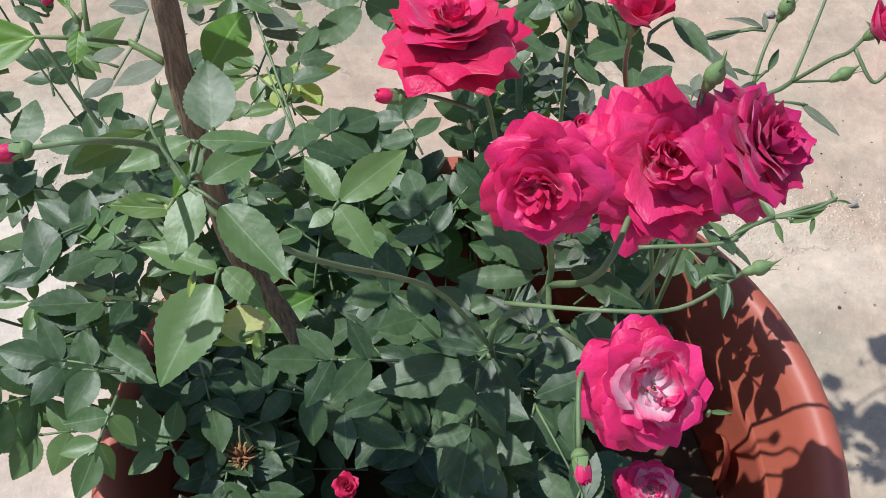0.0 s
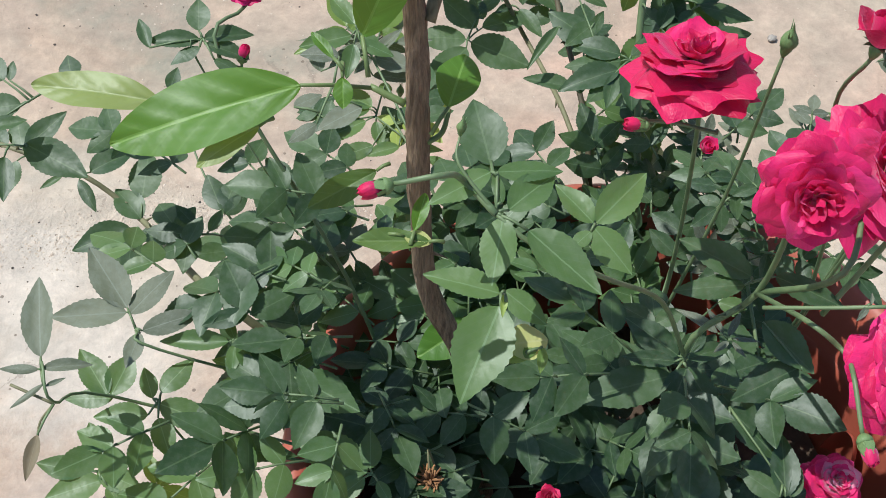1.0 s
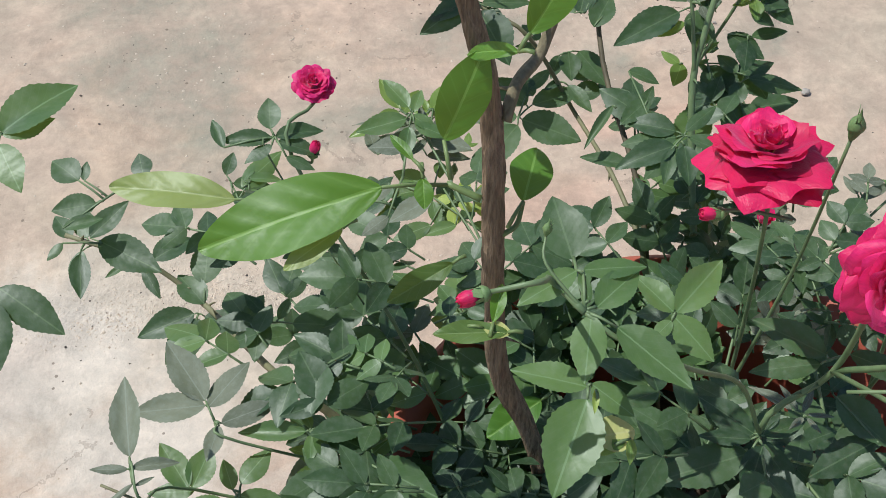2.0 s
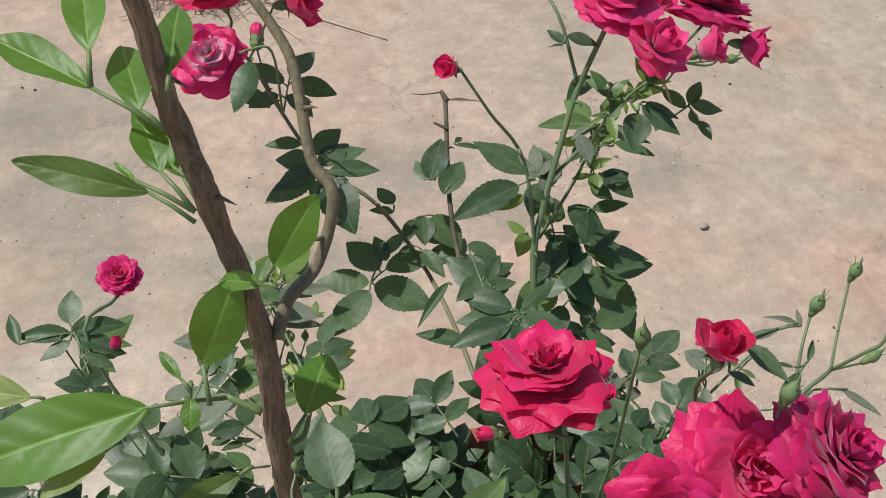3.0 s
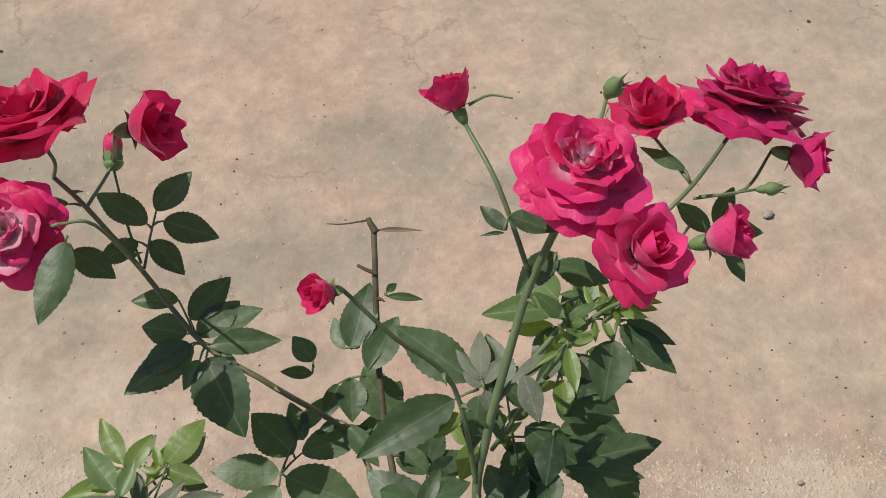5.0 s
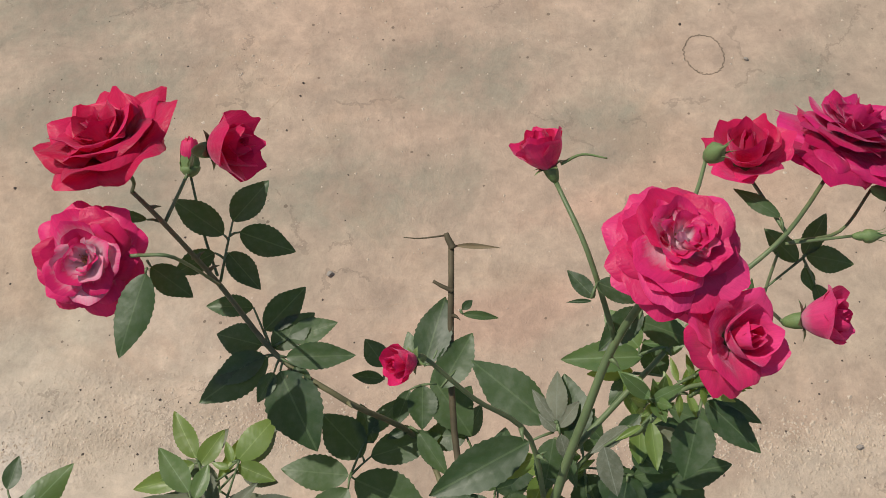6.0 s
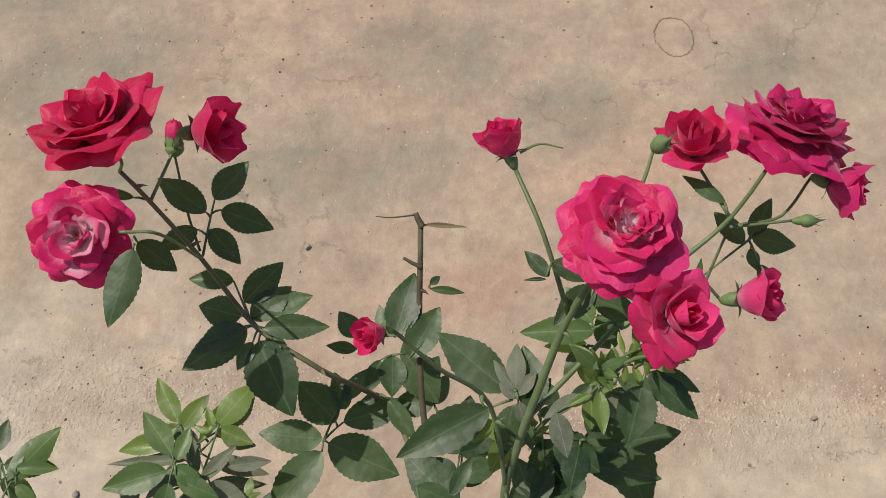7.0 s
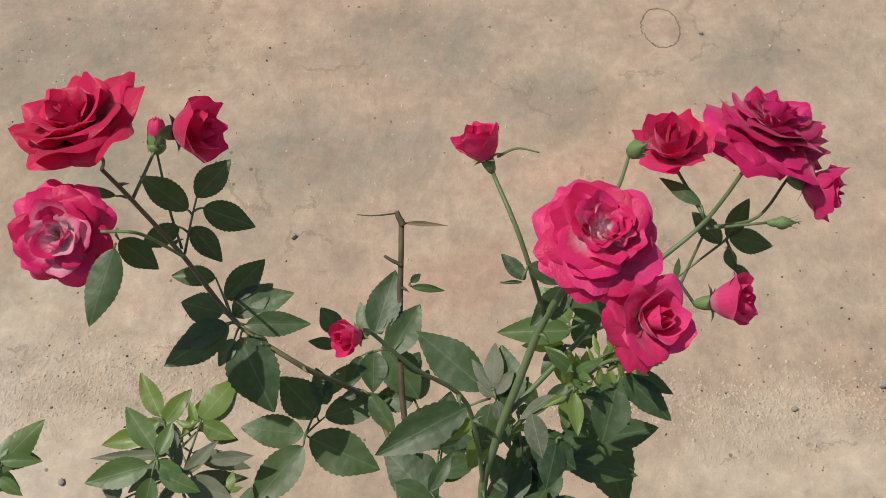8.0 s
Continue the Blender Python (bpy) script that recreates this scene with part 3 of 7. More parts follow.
def dried_head(bush, place, radius, seed):
    """A withered flower head: a ball of shrivelled threads."""
    rng = random.Random(seed)
    pieces = []
    for _ in range(60):
        way = Vector((rng.gauss(0, 1), rng.gauss(0, 1), rng.gauss(0.4, 0.8))).normalized()
        tip = way * radius * rng.uniform(0.6, 1.1)
        pieces.append(tube([way * radius * 0.15, tip * 0.6 + Vector((rng.uniform(-1, 1), rng.uniform(-1, 1), 0)) * radius * 0.15, tip], radius * 0.10, radius * 0.05, 4))
    return link_mesh("withered_flower", to_mesh("withered flower", *join(*pieces)), DRY, bush, under(bush, Matrix.Translation(place)), "withered orange-brown flower head")


def citrus_leaf(tree, foot, tip, normal, width=1.0, seed=0, material=None, stalk_from=None):
    """One thick, glossy blade on a short stalk."""
    rng = random.Random(seed)
    foot, tip = Vector(foot), Vector(tip)
    start = Vector(stalk_from) if stalk_from else foot - (tip - foot).normalized() * 0.008
    stalk = link_mesh("leaf", to_mesh("leaf stalk", *tube([Vector(), (foot - start) * 0.5 + Vector((0, 0, 0.001)), foot - start], 0.0012, 0.0009, 6)), TWIG, tree, under(tree, Matrix.Translation(start)))
    mesh = CITRUS_SETS[material or CITRUS_LEAF][rng.randrange(3)]
    link_mesh("blade", mesh, None, stalk, Matrix.Translation(-start) @ frame_of(foot, tip, normal, width))
    return stalk


# ---- ground ----


def build_ground():
    verts, faces = [], []
    edges = [-60, -8, -2, *[i * 0.2 - 1.2 for i in range(19)], 3.2, 9, 60]
    for y in edges:
        for x in edges:
            verts.append((x, y, 0))
    n = len(edges)
    for j in range(n - 1):
        for i in range(n - 1):
            a = j * n + i
            faces.append((a, a + 1, a + n + 1, a + n))
    tagged(link_mesh("ground", to_mesh("ground", verts, faces), GROUND), "bare worn cement ground, beige with grey stains", "ground", kind="structure")


build_ground()

# ---- pot ----
RIM_Z, RIM_R = 0.494, 0.235


def lathe(profile, sides=72):
    verts, faces = [], []
    for r, z in profile:
        for k in range(sides):
            a = 2 * math.pi * k / sides
            verts.append((r * math.cos(a), r * math.sin(a), z))
    for i in range(len(profile) - 1):
        for k in range(sides):
            a, b = i * sides + k, i * sides + (k + 1) % sides
            faces.append((a, b, b + sides, a + sides))
    return verts, faces


def build_pot():
    h, r = RIM_Z, RIM_R
    pot = plant("planter", (0, 0, 0), "large terracotta-red plastic planter with a rolled rim on cement ground", "planter")
    outer = [(0.001, 0.004), (0.150, 0.004), (0.158, 0.012), (0.178, 0.20), (0.205, h - 0.06), (0.210, h - 0.055), (0.2105, h - 0.05)]
    inner = [(0.196, h - 0.05), (0.198, h - 0.07), (0.176, h - 0.20), (0.152, 0.03), (0.001, 0.03)]
    body = link_mesh("body", to_mesh("pot body", *lathe(outer + inner)), PLASTIC, pot)
    rim = [(0.2105, h - 0.05), (0.216, h - 0.046), (0.226, h - 0.040), (0.2335, h - 0.028), (r, h - 0.014), (r - 0.003, h - 0.004), (r - 0.010, h), (r - 0.018, h - 0.003), (r - 0.024, h - 0.012), (r - 0.030, h - 0.030), (0.196, h - 0.05)]
    verts, faces = [], []
    for j in range(7):
        for i in range(13):
            a, s = math.pi * i / 12, j / 6
            verts.append((0.178 + 0.012 * s, 0.012 + 0.017 * math.cos(a) * (1 - s * s) ** 0.5, h - 0.116 + 0.052 * math.sin(a) * (1 - s * s) ** 0.5))
    for j in range(6):
        for i in range(12):
            a = j * 13 + i
            faces.append((a, a + 1, a + 14, a + 13))
    link_mesh("tab", to_mesh("pot tab", verts, faces), PLASTIC, pot, None, "rounded plastic tab standing off the inner wall")
    link_mesh("rim", to_mesh("pot rim", *lathe(rim)), PLASTIC, pot)
    return pot


build_pot()
SOIL_Z = RIM_Z - 0.13


def build_soil():
    rng = random.Random(5)
    verts, faces = [Vector((0, 0, SOIL_Z + 0.012))], []
    for i in range(1, 13):
        for k in range(48):
            a, r = 2 * math.pi * k / 48, 0.186 * i / 12
            z = SOIL_Z + 0.010 * noise.noise(Vector((r * math.cos(a) * 22, r * math.sin(a) * 22, 0))) + rng.uniform(-0.002, 0.002)
            verts.append(Vector((r * math.cos(a), r * math.sin(a), z)))
    for k in range(48):
        faces.append((0, 1 + k, 1 + (k + 1) % 48))
    for i in range(11):
        for k in range(48):
            a, b = 1 + i * 48 + k, 1 + i * 48 + (k + 1) % 48
            faces.append((a, a + 48, b + 48, b))
    tagged(link_mesh("soil", to_mesh("soil", verts, faces), SOIL), "dark crumbly potting soil filling the planter", "soil", kind="stuff")


build_soil()

# ---- plants ----
citrus = plant("citrus_tree", (-0.085, 0.03, SOIL_Z), "young citrus sapling with ridged brown bark and glossy leaves", "tree")
ROSES = "rose bushes in the planter"
bush_e = plant("rose_bush", (0.030, 0.120, SOIL_Z), "rose bush with crimson blooms leaning over the planter's rim", "rose bush", ROSES)
bush_f = plant("rose_bush", (0.055, 0.105, SOIL_Z), "tall rose bush with a cluster of crimson blooms", "rose bush", ROSES)
bush_k = plant("rose_bush", (-0.07, 0.125, SOIL_Z), "small rose bush with fresh green shoots", "rose bush", ROSES)
bush_p = plant("rose_bush", (-0.12, 0.07, SOIL_Z), "spreading rose bush with one small pink bloom", "rose bush", ROSES)
bush_l = plant("rose_bush", (-0.03, -0.02, SOIL_Z), "leafy rose bush with a red bud on an arched stem", "rose bush", ROSES)
bush_a = plant("rose_bush", (0.05, -0.01, SOIL_Z), "rose bush with large bright crimson-pink blooms", "rose bush", ROSES)
bush_b = plant("rose_bush", (0.02, 0.06, SOIL_Z), "rose bush with one wide crimson bloom", "rose bush", ROSES)
bush_h = plant("rose_bush", (0.10, 0.05, SOIL_Z), "rose bush with many green buds", "rose bush", ROSES)

cane(citrus, [(-0.0850, 0.0300, 0.3500), (-0.0998, 0.0741, 0.4980), (-0.1275, 0.0842, 0.5937), (-0.1348, 0.0848, 0.6735), (-0.1370, 0.0870, 0.7180), (-0.1373, 0.0912, 0.7593), (-0.1381, 0.0976, 0.7944), (-0.1423, 0.1001, 0.8307), (-0.1490, 0.1066, 0.8605), (-0.1538, 0.1095, 0.8903), (-0.1600, 0.1172, 0.9145), (-0.1635, 0.1196, 0.9440), (-0.1660, 0.1180, 0.9697), (-0.1693, 0.1132, 0.9991)], 0.0064, 0.0040, BARK, 6, 1, "trunk", label="ridged brown trunk")
cane(citrus, [(-0.1322, 0.0969, 0.7987), (-0.1237, 0.1082, 0.8116), (-0.1076, 0.1243, 0.8149), (-0.0966, 0.1382, 0.8424), (-0.1038, 0.1526, 0.8538), (-0.1046, 0.1739, 0.8736), (-0.1067, 0.1900, 0.8881), (-0.1178, 0.2100, 0.9037), (-0.1282, 0.2238, 0.9137), (-0.1375, 0.2373, 0.9238)], 0.0033, 0.0021, BRANCH, 8, 2, "branch", label="thorny grey-brown branch")
cane(citrus, [(-0.1329, 0.0855, 0.7283), (-0.1249, 0.0876, 0.7320), (-0.1202, 0.0942, 0.7415)], 0.0016, 0.0012, TWIG, 0, 3)
cane(bush_e, [(0.0300, 0.1200, 0.3500), (0.0250, 0.2000, 0.4900), (0.0200, 0.2700, 0.5250), (0.0130, 0.3715, 0.5180), (-0.0280, 0.3842, 0.5947), (-0.0632, 0.4117, 0.6112), (-0.0881, 0.4464, 0.6449), (-0.1082, 0.4675, 0.6838), (-0.1231, 0.4859, 0.6922)], 0.0022, 0.0013, DARK_STEM, 12, 4)
cane(bush_e, [(-0.1082, 0.4675, 0.6838), (-0.0983, 0.5130, 0.6643), (-0.0838, 0.4908, 0.7133)], 0.0011, 0.0009, GREEN_STEM, 0, 5)
cane(bush_e, [(-0.0881, 0.4464, 0.6449), (-0.0940, 0.4232, 0.7210), (-0.1117, 0.4272, 0.7220)], 0.0010, 0.0009, GREEN_STEM, 0, 6)
cane(bush_e, [(0.0200, 0.1200, 0.3500), (0.0300, 0.2400, 0.5200), (0.0305, 0.3647, 0.5733), (0.0458, 0.4582, 0.6316)], 0.0024, 0.0019, DEAD_STEM, 12, 7)
bloom(bush_e, (-0.1240, 0.4920, 0.7399), (-0.20, 0.34, 0.88), 0.0374, 101, PETAL_DARK, 0.76, 5, 0.35, 0.16, counts=(2, 4, 5, 6, 7), wide=0.60)
bloom(bush_e, (-0.1387, 0.4296, 0.7219), (-0.05, -0.5, 0.86), 0.0284, 102, PETAL_WHITE, 1.08, 5, 0.3, 0.05, PETAL_PATCHED, 4, counts=(4, 5, 7, 8, 8), loose=0.6)
half_open(bush_e, (-0.0614, 0.4859, 0.7194), (0.92, -0.20, 0.25), 0.0250, 103, PETAL, 0.50, flare=0.6, tip=0.20)
red_bud(bush_e, (-0.0960, 0.5231, 0.6693), (0.15, 0.75, 0.6), 0.0104, 104, PETAL)
cane(bush_e, [(0.0425, 0.4324, 0.6187), (0.0366, 0.4359, 0.6201), (0.0318, 0.4395, 0.6216)], 0.0014, 0.0010, DEAD_STEM, 0, 8)
cane(bush_e, [(0.0464, 0.4543, 0.6297), (0.0444, 0.4594, 0.6322), (0.0435, 0.4630, 0.6339)], 0.0025, 0.0016, DEAD_STEM, 0, 9)
cane(bush_f, [(0.0550, 0.1050, 0.3500), (0.0600, 0.2000, 0.5000), (0.0670, 0.2780, 0.6050), (0.0780, 0.3020, 0.6450), (0.0930, 0.3220, 0.6830), (0.1100, 0.3430, 0.7180), (0.1332, 0.3534, 0.7749)], 0.0030, 0.0018, GREEN_STEM, 8, 10)
cane(bush_f, [(0.1100, 0.3430, 0.7180), (0.0999, 0.3703, 0.7595), (0.0918, 0.4032, 0.7688)], 0.0014, 0.0011, GREEN_STEM, 0, 11)
cane(bush_f, [(0.0700, 0.2850, 0.6150), (0.0650, 0.3160, 0.6800), (0.0399, 0.3256, 0.7204), (0.0212, 0.3361, 0.7507)], 0.0015, 0.0010, GREEN_STEM, 3, 12)
cane(bush_f, [(0.0860, 0.3120, 0.6650), (0.1250, 0.3400, 0.6720), (0.1750, 0.3750, 0.6850), (0.2114, 0.3946, 0.6988), (0.2577, 0.4414, 0.6868)], 0.0016, 0.0011, GREEN_STEM, 0, 13)
cane(bush_f, [(0.2114, 0.3946, 0.6988), (0.2022, 0.4312, 0.6994)], 0.0011, 0.0009, GREEN_STEM, 0, 14)
cane(bush_f, [(0.2150, 0.3967, 0.6835), (0.2504, 0.3951, 0.6832)], 0.0009, 0.0008, GREEN_STEM, 0, 15)
bloom(bush_f, (0.1338, 0.3535, 0.7897), (0.06, -0.06, 1.0), 0.0322, 105, PETAL_BLUSH, 1.18, 6, 0.6, 0.06, PETAL_WHITE, 12, loose=1.0, flat=0.78)
half_open(bush_f, (0.1998, 0.4373, 0.7194), (-0.10, 0.26, 0.85), 0.0222, 106, PETAL, 0.52, tip=0.14)
bloom(bush_f, (0.2649, 0.4510, 0.7021), (0.30, 0.45, 0.80), 0.0390, 107, PETAL_MAUVE, 1.20, 6, 0.9, 0.20, counts=(3, 5, 6, 7, 8, 8), wide=0.58, loose=0.6, flat=0.8)
half_open(bush_f, (0.2904, 0.4123, 0.6779), (0.75, -0.55, 0.1), 0.0231, 108, PETAL_MAUVE, 0.45, tip=0.15)
half_open(bush_f, (0.1532, 0.3119, 0.7743), (0.35, -0.35, 0.87), 0.0214, 109, PETAL_BLUSH, 0.70, tip=0.12, flare=0.9)
half_open(bush_f, (0.1960, 0.3234, 0.7529), (0.75, -0.25, 0.45), 0.0208, 110, PETAL_BLUSH, 0.36)
half_open(bush_f, (0.0869, 0.4144, 0.7807), (-0.28, 0.64, 0.68), 0.0180, 111, PETAL, 0.45, flare=0.5, tip=0.14)
half_open(bush_f, (0.0106, 0.3319, 0.7585), (-0.75, -0.3, 0.55), 0.0145, 112, PETAL, 0.28)
green_bud(bush_f, (0.1611, 0.3966, 0.7827), (0.15, -0.35, 0.9), 0.0049, 113, label="closed green bud")
green_bud(bush_f, (0.2583, 0.3933, 0.6841), (0.9, -0.2, 0.1), 0.0039, 114, label="closed green bud")
cane(bush_p, [(-0.1200, 0.0700, 0.3500), (-0.1700, 0.1300, 0.5500), (-0.2303, 0.1929, 0.6977), (-0.2119, 0.2230, 0.7091)], 0.0016, 0.0010, GREEN_STEM, 0, 16)
bloom(bush_p, (-0.2102, 0.2322, 0.7176), (0.0, -0.3, 0.95), 0.0130, 115, PETAL_MAUVE, 0.85, 5, 0.4, 0.05, PETAL_WHITE)
red_bud(bush_p, (-0.2164, 0.1937, 0.7015), (0.3, 0, 1.0), 0.0060, 116, PETAL)
cane(bush_b, [(0.0200, 0.0600, 0.3500), (0.0300, 0.0800, 0.5500), (0.0050, 0.0680, 0.7300), (-0.0168, 0.0533, 0.7868)], 0.0016, 0.0011, GREEN_STEM, 0, 17)
bloom(bush_b, (-0.0168, 0.0565, 0.7999), (0.0, 0.24, 0.97), 0.0321, 117, PETAL_DARK, 1.20, 6, 0.6, 0.18, PETAL, 12, counts=(3, 5, 6, 7, 8, 8), wide=0.60, loose=0.6, flat=0.70)
cane(bush_b, [(0.0300, 0.0800, 0.5000), (0.0450, 0.0800, 0.6500), (0.0387, 0.0701, 0.7769)], 0.0014, 0.0010, GREEN_STEM, 0, 18)
green_bud(bush_b, (0.0387, 0.0701, 0.7861), (0, 0, 1), 0.0044, 118, label="closed green bud")
half_open(bush_b, (0.0952, 0.1868, 0.5689), (0.1, -0.2, 1.0), 0.0110, 119, PETAL_PINK, 0.32)
cane(bush_b, [(0.0300, 0.0800, 0.5000), (0.0800, 0.1600, 0.5200), (0.0942, 0.1888, 0.5587)], 0.0011, 0.0008, GREEN_STEM, 0, 19)
red_bud(bush_b, (-0.0458, 0.0424, 0.7724), (-0.9, 0.0, 0.2), 0.0062, 120, PETAL_DARK)
cane(bush_a, [(0.0500, -0.0100, 0.3500), (0.0450, 0.0000, 0.4500), (0.0025, 0.0042, 0.6140), (0.0269, -0.0003, 0.6759), (0.0073, -0.0214, 0.7884)], 0.0023, 0.0015, GREEN_STEM, 4, 20)
cane(bush_a, [(0.0025, 0.0042, 0.6140), (-0.0300, -0.0050, 0.6900), (-0.0800, -0.0300, 0.7600), (-0.1128, -0.0241, 0.7840), (-0.1256, -0.0117, 0.7909)], 0.0014, 0.0011, GREEN_STEM, 0, 21)
cane(bush_a, [(0.0269, -0.0003, 0.6759), (0.0366, -0.0351, 0.7410), (0.0641, 0.0080, 0.7509)], 0.0019, 0.0013, GREEN_STEM, 0, 22)
cane(bush_a, [(0.0650, -0.0100, 0.6600), (0.0850, -0.0040, 0.7150), (0.0963, -0.0030, 0.7710)], 0.0016, 0.0013, GREEN_STEM, 0, 23)
cane(bush_a, [(0.0269, -0.0003, 0.6759), (0.0131, -0.0535, 0.7349), (0.0266, -0.0672, 0.7278), (0.0161, -0.0866, 0.7450), (0.0121, -0.1113, 0.7371)], 0.0014, 0.0010, GREEN_STEM, 0, 24)
cane(bush_a, [(0.0266, -0.0672, 0.7278), (0.0419, -0.0843, 0.7314)], 0.0013, 0.0011, GREEN_STEM, 0, 25)
cane(bush_a, [(-0.0058, -0.0443, 0.7377), (0.0259, -0.0652, 0.7610), (0.0563, -0.0684, 0.7622), (0.0830, -0.0593, 0.7692)], 0.0010, 0.0008, GREEN_STEM, 0, 26)
cane(bush_a, [(0.0432, -0.0471, 0.7749), (0.0758, -0.0498, 0.7768), (0.0895, -0.0451, 0.7814), (0.1116, -0.0433, 0.7850), (0.1210, -0.0409, 0.7877)], 0.0009, 0.0006, GREEN_STEM, 0, 27)
green_bud(bush_a, (0.0891, -0.0593, 0.7719), (0.9, 0.0, 0.4), 0.0032, 121, label="closed green bud")
bloom(bush_a, (0.0048, -0.0335, 0.7988), (-0.24, -0.84, 0.49), 0.0269, 122, PETAL_PINK, 1.22, 6, 0.75, 0.07, PETAL_PINK, 12, loose=0.8)
bloom(bush_a, (0.0658, -0.0009, 0.7696), (0.08, -0.42, 0.88), 0.0347, 123, PETAL_PINK, 1.20, 6, 0.65, 0.15, PETAL_BLUSH, 12, loose=0.9)
bloom(bush_a, (0.1053, -0.0086, 0.7849), (0.48, -0.30, 0.74), 0.0291, 124, PETAL_MAUVE, 1.22, 6, 0.45, 0.15, loose=0.5)
bloom(bush_a, (0.0439, -0.0929, 0.7450), (0.12, -0.52, 0.82), 0.0270, 125, PETAL_PINK, 1.20, 6, 0.65, 0.08, PETAL_PATCHED, 12, loose=1.0)
bloom(bush_a, (0.0833, -0.0667, 0.5639), (0.0, -0.2, 0.9), 0.0189, 126, PETAL_PINK, 0.95, 5, 0.6, 0.06, PETAL_PATCHED, loose=0.8)
red_bud(bush_a, (0.0121, -0.1196, 0.7358), (0.0, -0.95, -0.15), 0.0064, 127, PETAL, label="red bud hanging from a bent stalk")
cane(bush_h, [(0.1000, 0.0500, 0.3500), (0.1150, 0.0500, 0.5500), (0.1209, 0.0493, 0.7196), (0.1494, 0.0619, 0.7389)], 0.0016, 0.0011, GREEN_STEM, 0, 28)
cane(bush_h, [(0.1494, 0.0619, 0.7389), (0.1594, 0.0548, 0.7604), (0.1670, 0.0557, 0.7631), (0.1785, 0.0653, 0.7613)], 0.0010, 0.0009, GREEN_STEM, 0, 29)
cane(bush_h, [(0.1494, 0.0619, 0.7389), (0.1616, 0.0803, 0.7441), (0.1744, 0.1007, 0.7604)], 0.0009, 0.0007, GREEN_STEM, 0, 30)
cane(bush_h, [(0.1291, 0.0593, 0.7311), (0.1371, 0.0749, 0.7477), (0.1460, 0.0871, 0.7545)], 0.0010, 0.0008, GREEN_STEM, 0, 31)
cane(bush_h, [(0.1494, 0.0619, 0.7389), (0.1725, 0.0670, 0.7318)], 0.0008, 0.0006, GREEN_STEM, 0, 32)
cane(bush_h, [(0.1150, 0.0500, 0.5500), (0.0850, 0.0400, 0.6800), (0.0620, 0.0480, 0.7600), (0.0486, 0.0247, 0.8164)], 0.0014, 0.0010, GREEN_STEM, 0, 33)
cane(bush_h, [(0.1000, 0.0400, 0.5500), (0.0900, 0.0200, 0.6800), (0.0804, 0.0122, 0.7948)], 0.0013, 0.0009, GREEN_STEM, 0, 34)
half_open(bush_h, (0.0509, 0.0270, 0.8316), (0.15, 0.15, 1.0), 0.0164, 128, PETAL_DARK, 0.50)
half_open(bush_h, (0.1850, 0.0620, 0.7735), (0.4, -0.2, 0.75), 0.0150, 129, PETAL, 0.48)
green_bud(bush_h, (0.1480, 0.0879, 0.7626), (0.25, 0.1, 1.0), 0.0040, 130, label="closed green bud")
green_bud(bush_h, (0.1762, 0.1014, 0.7677), (0.25, 0.1, 1.0), 0.0036, 131, label="closed green bud")
green_bud(bush_h, (0.0830, 0.0131, 0.8034), (0.3, 0.1, 1.0), 0.0043, 132, label="closed green bud")
green_bud(bush_h, (0.1789, 0.0677, 0.7354), (0.9, 0.1, 0.5), 0.0035, 133, label="closed green bud")
green_bud(bush_h, (0.1906, 0.0467, 0.7611), (0.9, 0.1, 0.5), 0.0038, 134, label="closed green bud")
leaf(bush_h, (0.0588, 0.0293, 0.8121), [((0.0694, 0.0354, 0.8137), (0.0819, 0.0154, 0.8085), 0.60, (0.0000, -0.2500, 0.9700)), ((0.0568, 0.0244, 0.8108), (0.0674, 0.0171, 0.8089), 0.60, (0.0000, -0.2500, 0.9700))], ROSE_LEAF, seed=135)
leaf(bush_h, (0.1353, 0.0666, 0.7395), [((0.1325, 0.0639, 0.7388), (0.1147, 0.0487, 0.7349), 0.60, (0.0000, -0.2500, 0.9700)), ((0.1396, 0.0690, 0.7401), (0.1479, 0.0803, 0.7430), 0.50, (0.0000, -0.2500, 0.9700)), ((0.1307, 0.0674, 0.7397), (0.1214, 0.0724, 0.7410), 0.40, (0.0000, -0.2500, 0.9700))], ROSE_LEAF, seed=136)
leaf(bush_h, (0.1564, 0.0524, 0.7320), [((0.1533, 0.0530, 0.7322), (0.1685, 0.0361, 0.7279), 0.40, (0.0000, -0.2500, 0.9700)), ((0.1382, 0.0559, 0.7329), (0.1237, 0.0524, 0.7320), 0.40, (0.0000, -0.2500, 0.9700))], DULL_LEAF, seed=137)
leaf(bush_h, (0.1262, 0.0839, 0.7529), [((0.1266, 0.0835, 0.7528), (0.1038, 0.0821, 0.7524), 0.40, (0.0000, -0.2500, 0.9700)), ((0.1380, 0.0846, 0.7531), (0.1221, 0.0930, 0.7553), 0.30, (0.0000, -0.2500, 0.9700)), ((0.1390, 0.0830, 0.7527), (0.1410, 0.0934, 0.7553), 0.50, (0.0000, -0.2500, 0.9700)), ((0.1037, 0.0810, 0.7522), (0.1218, 0.0602, 0.7468), 0.45, (0.0000, -0.2500, 0.9700))], DULL_LEAF, seed=138)
cane(bush_l, [(-0.1256, -0.0117, 0.7909), (-0.1368, 0.0019, 0.7984), (-0.1513, -0.0244, 0.8358), (-0.1710, -0.0223, 0.8320)], 0.0018, 0.0010, GREEN_STEM, 0, 35)
red_bud(bush_l, (-0.1790, -0.0231, 0.8316), (-1.0, -0.1, -0.05), 0.0061, 139, PETAL_DARK)
